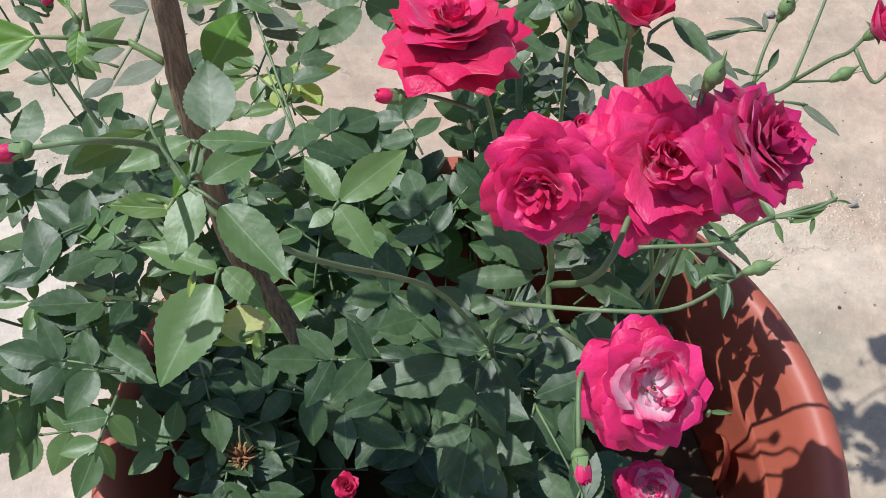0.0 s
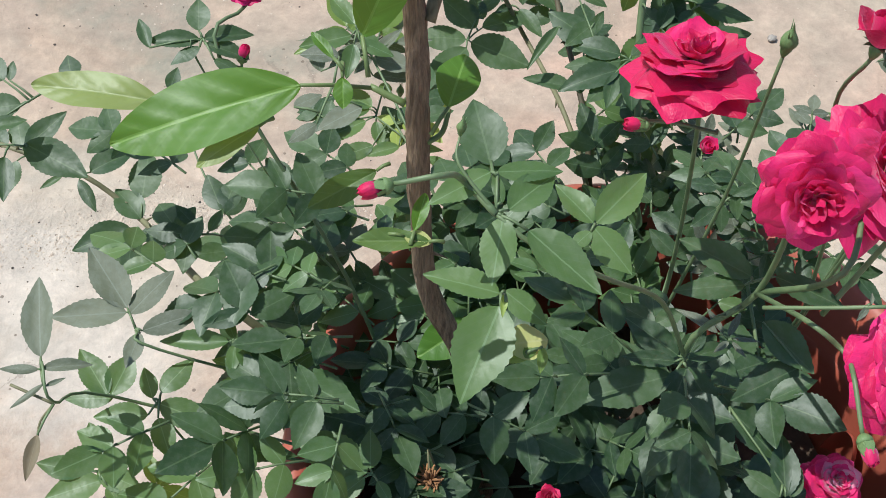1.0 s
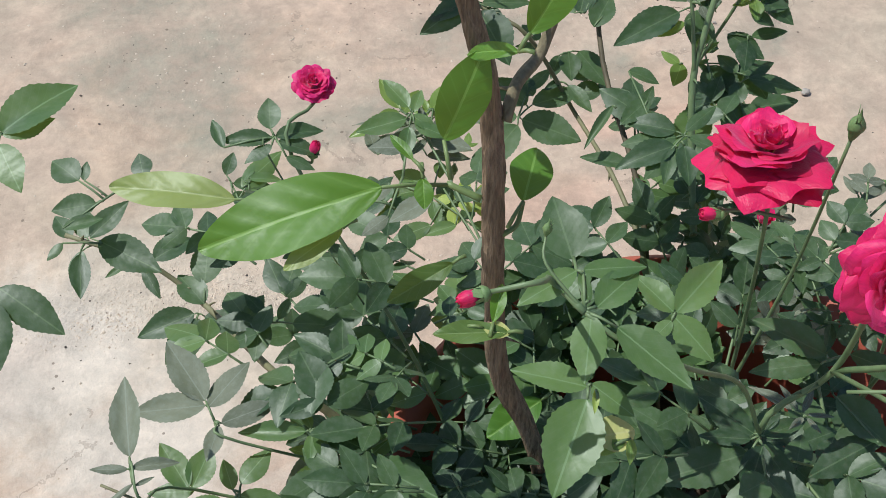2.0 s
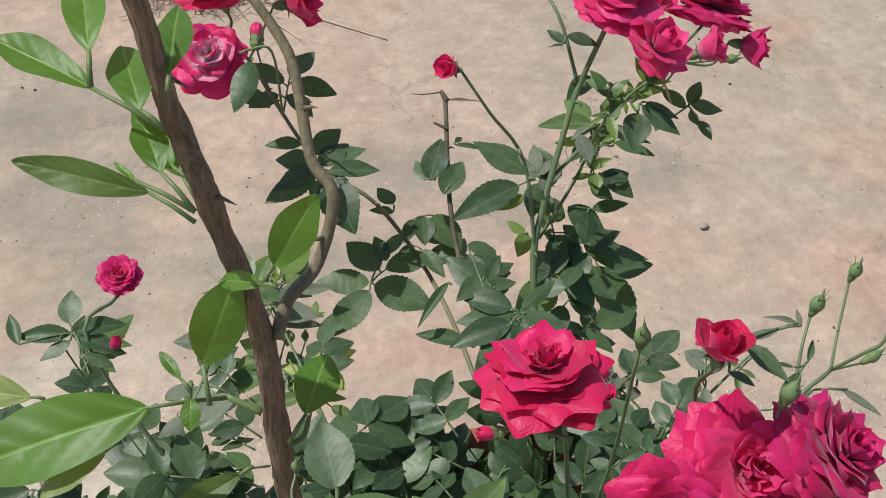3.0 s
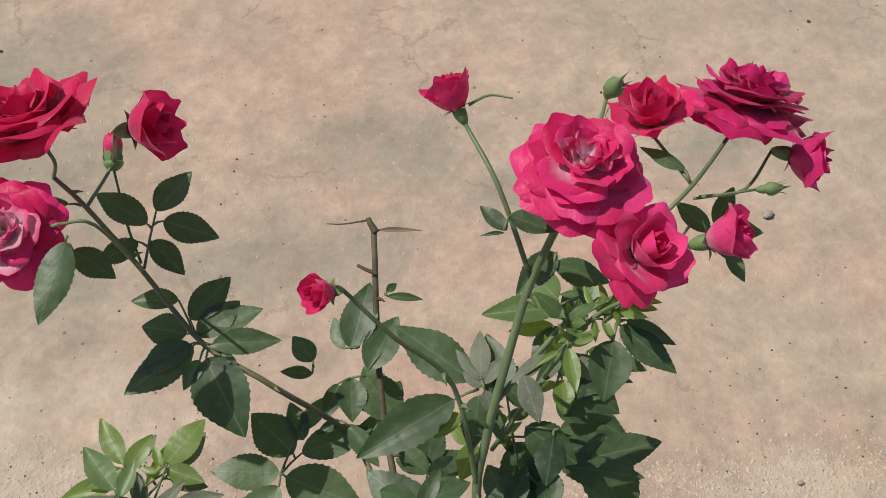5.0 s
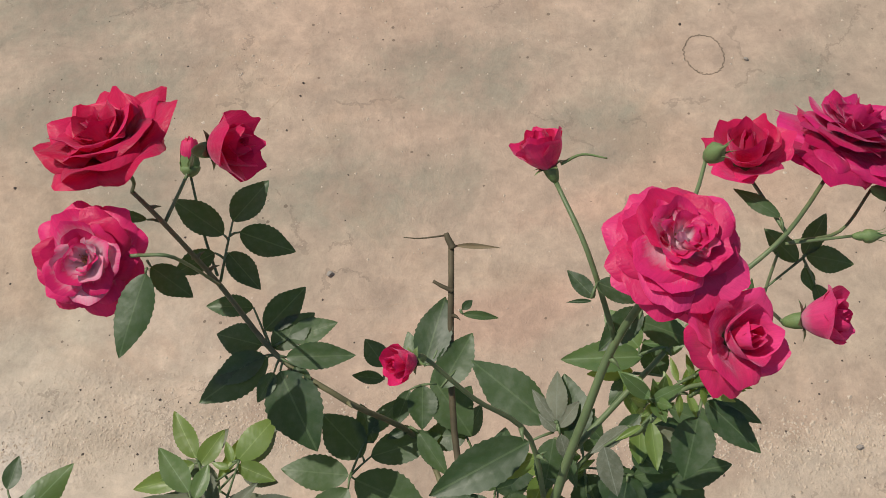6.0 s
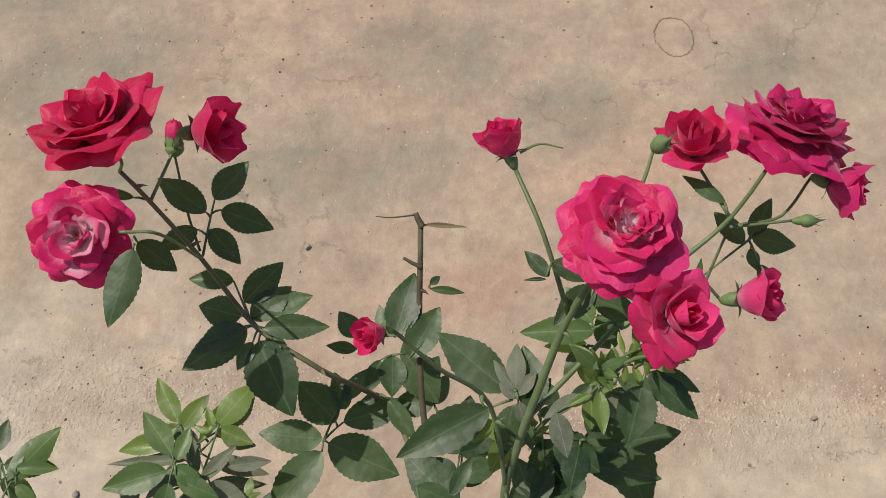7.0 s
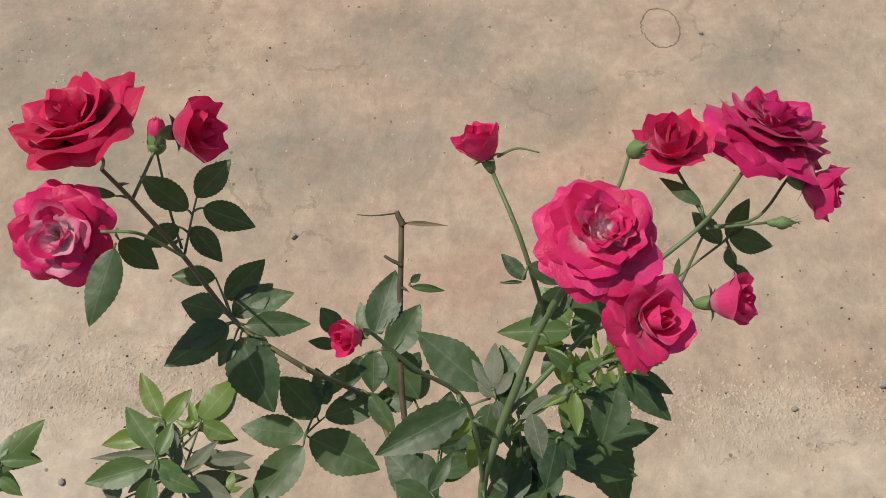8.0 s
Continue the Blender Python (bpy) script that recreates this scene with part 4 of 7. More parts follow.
leaf(bush_e, (-0.0873, 0.4478, 0.6456), [((-0.0732, 0.4741, 0.6524), (-0.0432, 0.4581, 0.6483), 1.00, (0.0000, -0.2500, 0.9700)), ((-0.0766, 0.4809, 0.6541), (-0.0532, 0.5012, 0.6594), 1.00, (0.0000, -0.2500, 0.9700)), ((-0.0825, 0.4740, 0.6524), (-0.1097, 0.4996, 0.6590), 0.90, (0.0000, -0.2500, 0.9700)), ((-0.0812, 0.4634, 0.6496), (-0.0655, 0.4402, 0.6437), 1.00, (0.0000, -0.2500, 0.9700)), ((-0.0887, 0.4645, 0.6499), (-0.1135, 0.4563, 0.6478), 1.00, (0.0000, -0.2500, 0.9700))], ROSE_LEAF, seed=140)
leaf(bush_e, (-0.1203, 0.4513, 0.6751), [((-0.1187, 0.4478, 0.6742), (-0.0982, 0.4288, 0.6693), 1.00, (0.0000, -0.2500, 0.9700))], ROSE_LEAF, seed=141)
leaf(bush_e, (-0.1082, 0.4207, 0.7190), [((-0.1090, 0.4184, 0.7184), (-0.1271, 0.3805, 0.7086), 0.75, (0.0000, -0.2500, 0.9700))], ROSE_LEAF, seed=142)
leaf(bush_e, (-0.1108, 0.4692, 0.6845), [((-0.1172, 0.4711, 0.6850), (-0.1404, 0.4794, 0.6871), 0.45, (0.0000, -0.2500, 0.9700))], ROSE_LEAF, seed=143)
leaf(bush_e, (-0.0658, 0.4130, 0.6116), [((-0.0756, 0.4459, 0.6116), (-0.1039, 0.4524, 0.6116), 0.90, (0.0000, 0.0000, 1.0000))], ROSE_LEAF, seed=144)
leaf(bush_e, (-0.0658, 0.4130, 0.6116), [((-0.0694, 0.4281, 0.6155), (-0.0425, 0.4493, 0.6210), 1.00, (0.0000, -0.2500, 0.9700)), ((-0.0661, 0.4172, 0.6127), (-0.0394, 0.4337, 0.6170), 1.10, (0.0000, -0.2500, 0.9700)), ((-0.0561, 0.4210, 0.6137), (-0.0269, 0.4259, 0.6150), 0.85, (0.0000, -0.2500, 0.9700)), ((-0.0590, 0.4110, 0.6111), (-0.0192, 0.4060, 0.6098), 0.75, (0.0000, -0.2500, 0.9700)), ((-0.0721, 0.4198, 0.6134), (-0.0984, 0.4309, 0.6162), 1.10, (0.0000, -0.2500, 0.9700))], ROSE_LEAF, seed=145)
leaf(bush_e, (-0.0658, 0.4130, 0.6116), [((-0.0694, 0.4125, 0.6115), (-0.1128, 0.3944, 0.6068), 0.85, (0.0000, -0.2500, 0.9700)), ((-0.0710, 0.4138, 0.6118), (-0.1039, 0.4033, 0.6092), 0.80, (0.0000, -0.2500, 0.9700)), ((-0.0634, 0.4037, 0.6092), (-0.0497, 0.3573, 0.5973), 1.05, (0.0000, -0.2500, 0.9700)), ((-0.0669, 0.4035, 0.6092), (-0.0784, 0.3884, 0.6053), 1.00, (0.0000, -0.2500, 0.9700)), ((-0.0544, 0.4052, 0.6096), (-0.0472, 0.3897, 0.6056), 0.90, (0.0000, -0.2500, 0.9700))], ROSE_LEAF, seed=5145)
leaf(bush_e, (-0.0378, 0.3619, 0.5282), [((-0.0384, 0.3627, 0.5284), (-0.0805, 0.3728, 0.5310), 0.90, (0.0000, -0.2500, 0.9700)), ((-0.0398, 0.3549, 0.5264), (-0.0804, 0.3213, 0.5178), 0.90, (0.0000, -0.2500, 0.9700)), ((-0.0350, 0.3597, 0.5277), (0.0084, 0.3327, 0.5207), 1.10, (0.0000, -0.2500, 0.9700)), ((-0.0232, 0.3715, 0.5307), (0.0224, 0.3775, 0.5323), 0.75, (0.0000, -0.2500, 0.9700)), ((-0.0281, 0.3722, 0.5309), (-0.0496, 0.4016, 0.5385), 1.15, (0.0000, -0.2500, 0.9700))], ROSE_LEAF, seed=146)
leaf(bush_e, (-0.0378, 0.3619, 0.5282), [((-0.0202, 0.3796, 0.5328), (-0.0254, 0.4045, 0.5392), 0.95, (0.0000, -0.2500, 0.9700)), ((-0.0225, 0.3855, 0.5343), (0.0015, 0.4044, 0.5392), 0.70, (0.0000, -0.2500, 0.9700))], ROSE_LEAF, seed=5146)
leaf(bush_e, (-0.0063, 0.4153, 0.5564), [((-0.0058, 0.4190, 0.5573), (-0.0155, 0.4380, 0.5622), 1.20, (0.0000, -0.2500, 0.9700)), ((-0.0076, 0.4111, 0.5553), (-0.0270, 0.4168, 0.5568), 0.80, (0.0000, -0.2500, 0.9700))], ROSE_LEAF, seed=147)
leaf(bush_e, (0.0367, 0.3924, 0.5961), [((0.0266, 0.3841, 0.5940), (0.0501, 0.4124, 0.6012), 1.05, (0.0000, -0.2500, 0.9700))], ROSE_LEAF, seed=148)
leaf(bush_e, (0.0232, 0.3977, 0.5980), [((0.0189, 0.3976, 0.5980), (0.0376, 0.4353, 0.6077), 0.95, (0.0000, -0.2500, 0.9700)), ((0.0300, 0.4079, 0.6006), (0.0397, 0.4350, 0.6076), 0.50, (0.0000, -0.2500, 0.9700)), ((0.0144, 0.3989, 0.5983), (0.0121, 0.4190, 0.6035), 0.90, (0.0000, -0.2500, 0.9700))], ROSE_LEAF, seed=149)
leaf(bush_e, (0.0450, 0.4218, 0.6111), [((0.0459, 0.4206, 0.6108), (0.0667, 0.4155, 0.6095), 0.40, (0.0000, -0.2500, 0.9700)), ((0.0460, 0.4234, 0.6115), (0.0531, 0.4277, 0.6126), 1.00, (0.0000, -0.2500, 0.9700))], ROSE_LEAF, seed=150)
leaf(bush_e, (0.0460, 0.4570, 0.6286), [((0.0470, 0.4565, 0.6285), (0.0738, 0.4512, 0.6271), 0.20, (0.0000, -0.2500, 0.9700))], DRY_LEAF, seed=151)
leaf(bush_e, (0.0150, 0.4046, 0.5522), [((0.0157, 0.4045, 0.5522), (0.0113, 0.3783, 0.5454), 1.30, (0.0000, -0.2500, 0.9700)), ((0.0244, 0.4040, 0.5520), (0.0411, 0.3704, 0.5433), 1.20, (0.0000, -0.2500, 0.9700)), ((0.0071, 0.4028, 0.5517), (-0.0051, 0.3825, 0.5465), 0.90, (0.0000, -0.2500, 0.9700))], ROSE_LEAF, seed=152)
leaf(bush_e, (0.0039, 0.3831, 0.5409), [((0.0090, 0.3786, 0.5397), (0.0221, 0.3512, 0.5327), 0.80, (0.0000, -0.2500, 0.9700)), ((0.0039, 0.3831, 0.5409), (-0.0120, 0.3780, 0.5396), 0.80, (0.0000, -0.2500, 0.9700))], ROSE_LEAF, seed=153)
leaf(bush_f, (0.0800, 0.3277, 0.6498), [((0.0776, 0.3327, 0.6510), (0.0448, 0.3708, 0.6609), 0.85, (0.0000, -0.2500, 0.9700)), ((0.0667, 0.3250, 0.6491), (0.0118, 0.3068, 0.6444), 0.75, (0.0000, -0.2500, 0.9700))], ROSE_LEAF, seed=154)
leaf(bush_f, (0.0761, 0.3197, 0.6456), [((0.0687, 0.3177, 0.6451), (0.0445, 0.3117, 0.6435), 0.80, (0.0000, -0.2500, 0.9700))], YOUNG_LEAF, seed=155)
leaf(bush_f, (0.0908, 0.3212, 0.6471), [((0.0908, 0.3212, 0.6471), (0.0911, 0.3561, 0.6561), 1.10, (0.0000, -0.2500, 0.9700)), ((0.0880, 0.3238, 0.6478), (0.1032, 0.3371, 0.6512), 0.90, (0.0000, -0.2500, 0.9700)), ((0.0795, 0.3250, 0.6481), (0.0695, 0.2990, 0.6414), 0.95, (0.0000, -0.2500, 0.9700)), ((0.0823, 0.3185, 0.6464), (0.0871, 0.2995, 0.6415), 0.60, (0.0000, -0.2500, 0.9700))], ROSE_LEAF, seed=156)
leaf(bush_f, (0.0430, 0.2917, 0.5768), [((0.0419, 0.2919, 0.5769), (0.0146, 0.3267, 0.5858), 1.00, (0.0000, -0.2500, 0.9700)), ((0.0389, 0.2988, 0.5787), (0.0559, 0.3194, 0.5840), 0.70, (0.0000, -0.2500, 0.9700)), ((0.0451, 0.2946, 0.5776), (0.0237, 0.2896, 0.5763), 0.90, (0.0000, -0.2500, 0.9700))], ROSE_LEAF, seed=157)
leaf(bush_f, (0.0983, 0.3518, 0.7502), [((0.1022, 0.3581, 0.7519), (0.1218, 0.3465, 0.7489), 0.80, (0.0000, -0.2500, 0.9700)), ((0.0997, 0.3516, 0.7502), (0.0900, 0.3657, 0.7538), 0.85, (0.0000, -0.2500, 0.9700)), ((0.0981, 0.3505, 0.7499), (0.0871, 0.3520, 0.7503), 0.30, (0.0000, -0.2500, 0.9700))], ROSE_LEAF, seed=158)
leaf(bush_f, (0.1271, 0.3604, 0.7116), [((0.1271, 0.3604, 0.7116), (0.1030, 0.3442, 0.7075), 0.95, (0.0000, -0.2500, 0.9700)), ((0.1246, 0.3549, 0.7102), (0.1502, 0.3418, 0.7068), 0.90, (0.0000, -0.2500, 0.9700))], ROSE_LEAF, seed=159)
leaf(bush_f, (0.1255, 0.3476, 0.6620), [((0.1393, 0.3440, 0.6611), (0.1342, 0.3639, 0.6662), 1.30, (0.0000, -0.2500, 0.9700)), ((0.1255, 0.3476, 0.6620), (0.1094, 0.3344, 0.6586), 0.90, (0.0000, -0.2500, 0.9700))], ROSE_LEAF, seed=160)
leaf(bush_f, (0.1255, 0.3476, 0.6620), [((0.1251, 0.3489, 0.6623), (0.1016, 0.3510, 0.6629), 0.65, (0.0000, -0.2500, 0.9700))], YOUNG_LEAF, seed=161)
leaf(bush_f, (0.1280, 0.3091, 0.7289), [((0.1264, 0.3080, 0.7286), (0.1109, 0.3019, 0.7270), 0.60, (0.0000, -0.2500, 0.9700)), ((0.1266, 0.3093, 0.7290), (0.1252, 0.3199, 0.7317), 0.60, (0.0000, -0.2500, 0.9700)), ((0.1299, 0.3089, 0.7288), (0.1281, 0.2989, 0.7263), 0.60, (0.0000, -0.2500, 0.9700)), ((0.1335, 0.3084, 0.7287), (0.1361, 0.2966, 0.7257), 0.60, (0.0000, -0.2500, 0.9700)), ((0.1325, 0.3107, 0.7293), (0.1437, 0.3186, 0.7313), 0.60, (0.0000, -0.2500, 0.9700))], YOUNG_LEAF, seed=162)
leaf(bush_f, (0.1280, 0.3091, 0.7289), [((0.1368, 0.3106, 0.7293), (0.1470, 0.3124, 0.7297), 0.60, (0.0000, -0.2500, 0.9700)), ((0.1321, 0.3113, 0.7295), (0.1388, 0.3212, 0.7320), 0.60, (0.0000, -0.2500, 0.9700)), ((0.1149, 0.2989, 0.7263), (0.1134, 0.2786, 0.7210), 0.60, (0.0000, -0.2500, 0.9700)), ((0.1105, 0.2982, 0.7261), (0.0981, 0.2941, 0.7250), 0.40, (0.0000, -0.2500, 0.9700))], YOUNG_LEAF, seed=5162)
leaf(bush_f, (0.1388, 0.3151, 0.7324), [((0.1300, 0.3136, 0.7320), (0.1293, 0.3246, 0.7349), 0.50, (0.0000, -0.2500, 0.9700)), ((0.1372, 0.3139, 0.7321), (0.1364, 0.3250, 0.7349), 0.50, (0.0000, -0.2500, 0.9700)), ((0.1404, 0.3162, 0.7327), (0.1486, 0.3219, 0.7341), 0.50, (0.0000, -0.2500, 0.9700)), ((0.1268, 0.3114, 0.7314), (0.1191, 0.3152, 0.7324), 0.40, (0.0000, -0.2500, 0.9700))], YOUNG_LEAF, seed=163)
leaf(bush_f, (0.1314, 0.3165, 0.6821), [((0.1334, 0.3191, 0.6828), (0.1594, 0.3043, 0.6789), 0.80, (0.0000, -0.2500, 0.9700)), ((0.1195, 0.3182, 0.6825), (0.1041, 0.3088, 0.6801), 0.70, (0.0000, -0.2500, 0.9700))], ROSE_LEAF, seed=164)
leaf(bush_f, (0.1490, 0.3280, 0.5312), [((0.1509, 0.3284, 0.5313), (0.1954, 0.3296, 0.5316), 0.90, (0.0000, -0.2500, 0.9700)), ((0.1455, 0.3612, 0.5397), (0.1759, 0.3357, 0.5332), 0.85, (0.0000, -0.2500, 0.9700))], ROSE_LEAF, seed=165)
leaf(bush_f, (0.1247, 0.3166, 0.5934), [((0.1253, 0.3198, 0.5942), (0.1366, 0.2871, 0.5858), 1.10, (0.0000, -0.2500, 0.9700)), ((0.1084, 0.3124, 0.5923), (0.1062, 0.2802, 0.5840), 1.00, (0.0000, -0.2500, 0.9700)), ((0.1112, 0.3185, 0.5939), (0.1269, 0.3097, 0.5916), 0.90, (0.0000, -0.2500, 0.9700)), ((0.0914, 0.3247, 0.5955), (0.0994, 0.3104, 0.5918), 0.60, (0.0000, -0.2500, 0.9700))], ROSE_LEAF, seed=166)
leaf(bush_f, (0.2101, 0.3962, 0.6995), [((0.2103, 0.4031, 0.7013), (0.1910, 0.4220, 0.7062), 0.55, (0.0000, -0.2500, 0.9700))], ROSE_LEAF, seed=167)
leaf(bush_f, (0.2449, 0.4163, 0.6221), [((0.2413, 0.4147, 0.6217), (0.2270, 0.4366, 0.6274), 0.80, (0.0000, -0.2500, 0.9700)), ((0.2456, 0.4179, 0.6225), (0.2661, 0.4405, 0.6283), 0.70, (0.0000, -0.2500, 0.9700)), ((0.2470, 0.4177, 0.6225), (0.2745, 0.4092, 0.6203), 1.00, (0.0000, -0.2500, 0.9700)), ((0.2445, 0.4110, 0.6208), (0.2462, 0.3974, 0.6172), 1.00, (0.0000, -0.2500, 0.9700)), ((0.2480, 0.4006, 0.6181), (0.2524, 0.3811, 0.6131), 0.90, (0.0000, -0.2500, 0.9700))], ROSE_LEAF, seed=168)
leaf(bush_f, (0.2449, 0.4163, 0.6221), [((0.2084, 0.3968, 0.6171), (0.2140, 0.4101, 0.6205), 0.50, (0.0000, -0.2500, 0.9700))], ROSE_LEAF, seed=5168)
leaf(bush_f, (0.0428, 0.2340, 0.6158), [((0.0381, 0.2387, 0.6170), (0.0072, 0.2541, 0.6210), 0.85, (0.0000, -0.2500, 0.9700)), ((0.0372, 0.2342, 0.6158), (-0.0019, 0.2377, 0.6167), 0.80, (0.0000, -0.2500, 0.9700)), ((0.0341, 0.2279, 0.6142), (-0.0100, 0.2215, 0.6126), 0.70, (0.0000, -0.2500, 0.9700)), ((0.0462, 0.2323, 0.6153), (0.0730, 0.2131, 0.6104), 0.85, (0.0000, -0.2500, 0.9700)), ((0.0454, 0.2374, 0.6167), (0.0752, 0.2559, 0.6214), 0.55, (0.0000, -0.2500, 0.9700))], ROSE_LEAF, seed=169)
leaf(bush_f, (0.0428, 0.2340, 0.6158), [((0.0406, 0.2268, 0.6139), (0.0367, 0.1988, 0.6067), 0.95, (0.0000, -0.2500, 0.9700)), ((0.0345, 0.2260, 0.6137), (0.0064, 0.2087, 0.6093), 0.85, (0.0000, -0.2500, 0.9700)), ((0.0298, 0.2249, 0.6134), (0.0179, 0.2011, 0.6073), 0.80, (0.0000, -0.2500, 0.9700))], ROSE_LEAF, seed=5169)
leaf(bush_f, (0.1525, 0.3528, 0.5139), [((0.1522, 0.3518, 0.5136), (0.1718, 0.2870, 0.4969), 0.85, (0.0000, -0.2500, 0.9700))], ROSE_LEAF, seed=170)
leaf(bush_f, (0.1227, 0.3000, 0.5965), [((0.1225, 0.2992, 0.5963), (0.1634, 0.2853, 0.5927), 0.65, (0.0000, -0.2500, 0.9700)), ((0.1175, 0.3044, 0.5976), (0.1494, 0.3116, 0.5995), 0.80, (0.0000, -0.2500, 0.9700)), ((0.1157, 0.3056, 0.5979), (0.1052, 0.3229, 0.6024), 1.10, (0.0000, -0.2500, 0.9700)), ((0.1156, 0.2968, 0.5957), (0.1027, 0.2775, 0.5907), 1.00, (0.0000, -0.2500, 0.9700))], ROSE_LEAF, seed=171)
leaf(bush_f, (0.0992, 0.2849, 0.5759), [((0.0992, 0.2849, 0.5759), (0.1152, 0.2651, 0.5708), 1.10, (0.0000, -0.2500, 0.9700)), ((0.1112, 0.2490, 0.5666), (0.1472, 0.2595, 0.5694), 1.00, (0.0000, -0.2500, 0.9700)), ((0.1087, 0.2557, 0.5684), (0.0982, 0.2808, 0.5748), 1.00, (0.0000, -0.2500, 0.9700)), ((0.1028, 0.2484, 0.5665), (0.1179, 0.2274, 0.5611), 0.80, (0.0000, -0.2500, 0.9700)), ((0.0914, 0.2692, 0.5718), (0.0733, 0.2434, 0.5652), 1.00, (0.0000, -0.2500, 0.9700))], ROSE_LEAF, seed=172)
leaf(bush_f, (-0.0005, 0.2595, 0.6276), [((-0.0020, 0.2617, 0.6281), (-0.0297, 0.2359, 0.6215), 0.30, (0.0000, -0.2500, 0.9700))], ROSE_LEAF, seed=173)
leaf(bush_f, (0.0248, 0.2371, 0.6137), [((0.0270, 0.2681, 0.6216), (0.0017, 0.2527, 0.6177), 0.90, (0.0000, -0.2500, 0.9700)), ((0.0202, 0.2936, 0.6282), (0.0411, 0.2819, 0.6252), 0.80, (0.0000, -0.2500, 0.9700))], ROSE_LEAF, seed=174)
leaf(bush_f, (0.0045, 0.2286, 0.6001), [((0.0029, 0.2296, 0.6004), (-0.0292, 0.2421, 0.6036), 0.70, (0.0000, -0.2500, 0.9700)), ((0.0075, 0.2243, 0.5990), (0.0083, 0.2393, 0.6029), 1.00, (0.0000, -0.2500, 0.9700))], ROSE_LEAF, seed=175)
leaf(bush_k, (-0.1303, 0.3849, 0.5327), [((-0.1319, 0.3877, 0.5334), (-0.1430, 0.4185, 0.5413), 0.80, (0.0000, -0.2500, 0.9700)), ((-0.1305, 0.3830, 0.5322), (-0.1122, 0.4022, 0.5371), 0.90, (0.0000, -0.2500, 0.9700)), ((-0.1330, 0.3845, 0.5326), (-0.1569, 0.3788, 0.5311), 0.80, (0.0000, -0.2500, 0.9700))], YOUNG_LEAF, seed=176)
leaf(bush_k, (-0.1050, 0.3821, 0.5326), [((-0.1058, 0.3822, 0.5326), (-0.0792, 0.4054, 0.5386), 0.90, (0.0000, -0.2500, 0.9700)), ((-0.1061, 0.3793, 0.5319), (-0.0840, 0.3666, 0.5286), 0.80, (0.0000, -0.2500, 0.9700)), ((-0.1096, 0.3817, 0.5325), (-0.1120, 0.3949, 0.5359), 0.80, (0.0000, -0.2500, 0.9700)), ((-0.1119, 0.3783, 0.5316), (-0.1227, 0.3836, 0.5330), 0.70, (0.0000, -0.2500, 0.9700))], YOUNG_LEAF, seed=177)
leaf(bush_k, (-0.1157, 0.3441, 0.5456), [((-0.1192, 0.3456, 0.5460), (-0.1186, 0.3695, 0.5522), 0.60, (0.0000, -0.2500, 0.9700)), ((-0.1160, 0.3417, 0.5450), (-0.0914, 0.3602, 0.5498), 0.50, (0.0000, -0.2500, 0.9700)), ((-0.0988, 0.3486, 0.5468), (-0.0701, 0.3473, 0.5464), 0.55, (0.0000, -0.2500, 0.9700)), ((-0.1244, 0.3558, 0.5487), (-0.1748, 0.3610, 0.5500), 0.28, (0.0000, -0.2500, 0.9700)), ((-0.1239, 0.3533, 0.5480), (-0.1534, 0.3367, 0.5437), 0.60, (0.0000, -0.2500, 0.9700))], DULL_LEAF, seed=178)
leaf(bush_k, (-0.1157, 0.3441, 0.5456), [((-0.1206, 0.3430, 0.5454), (-0.1473, 0.3441, 0.5456), 0.40, (0.0000, -0.2500, 0.9700)), ((-0.1164, 0.3372, 0.5439), (-0.0869, 0.3242, 0.5405), 0.90, (0.0000, -0.2500, 0.9700)), ((-0.1200, 0.3377, 0.5440), (-0.1356, 0.3261, 0.5410), 0.60, (0.0000, -0.2500, 0.9700)), ((-0.1604, 0.3315, 0.5424), (-0.1636, 0.3569, 0.5489), 0.90, (0.0000, -0.2500, 0.9700))], DULL_LEAF, seed=5178)
leaf(bush_k, (-0.0887, 0.3285, 0.5393), [((-0.0887, 0.3285, 0.5393), (-0.0848, 0.3409, 0.5425), 0.80, (0.0000, -0.2500, 0.9700)), ((-0.0887, 0.3285, 0.5393), (-0.0795, 0.3300, 0.5397), 0.70, (0.0000, -0.2500, 0.9700))], YOUNG_LEAF, seed=179)
cane(bush_k, [(-0.0700, 0.1250, 0.3500), (-0.0900, 0.2200, 0.5000), (-0.1198, 0.3414, 0.5441), (-0.1303, 0.3849, 0.5327)], 0.0014, 0.0008, GREEN_STEM, 0, 36)
cane(bush_k, [(-0.1157, 0.3441, 0.5456), (-0.1050, 0.3821, 0.5326)], 0.0009, 0.0006, GREEN_STEM, 0, 37)
cane(bush_k, [(-0.0750, 0.1500, 0.4000), (-0.0900, 0.2200, 0.5000), (-0.1136, 0.3027, 0.5230)], 0.0011, 0.0008, GREEN_STEM, 0, 38)
cane(bush_k, [(-0.1086, 0.3218, 0.4789), (-0.0960, 0.3416, 0.4940)], 0.0008, 0.0006, GREEN_STEM, 0, 39)
green_bud(bush_k, (-0.0960, 0.3416, 0.5009), (0, 0, 1), 0.0033, 180, label="dried brown bud")
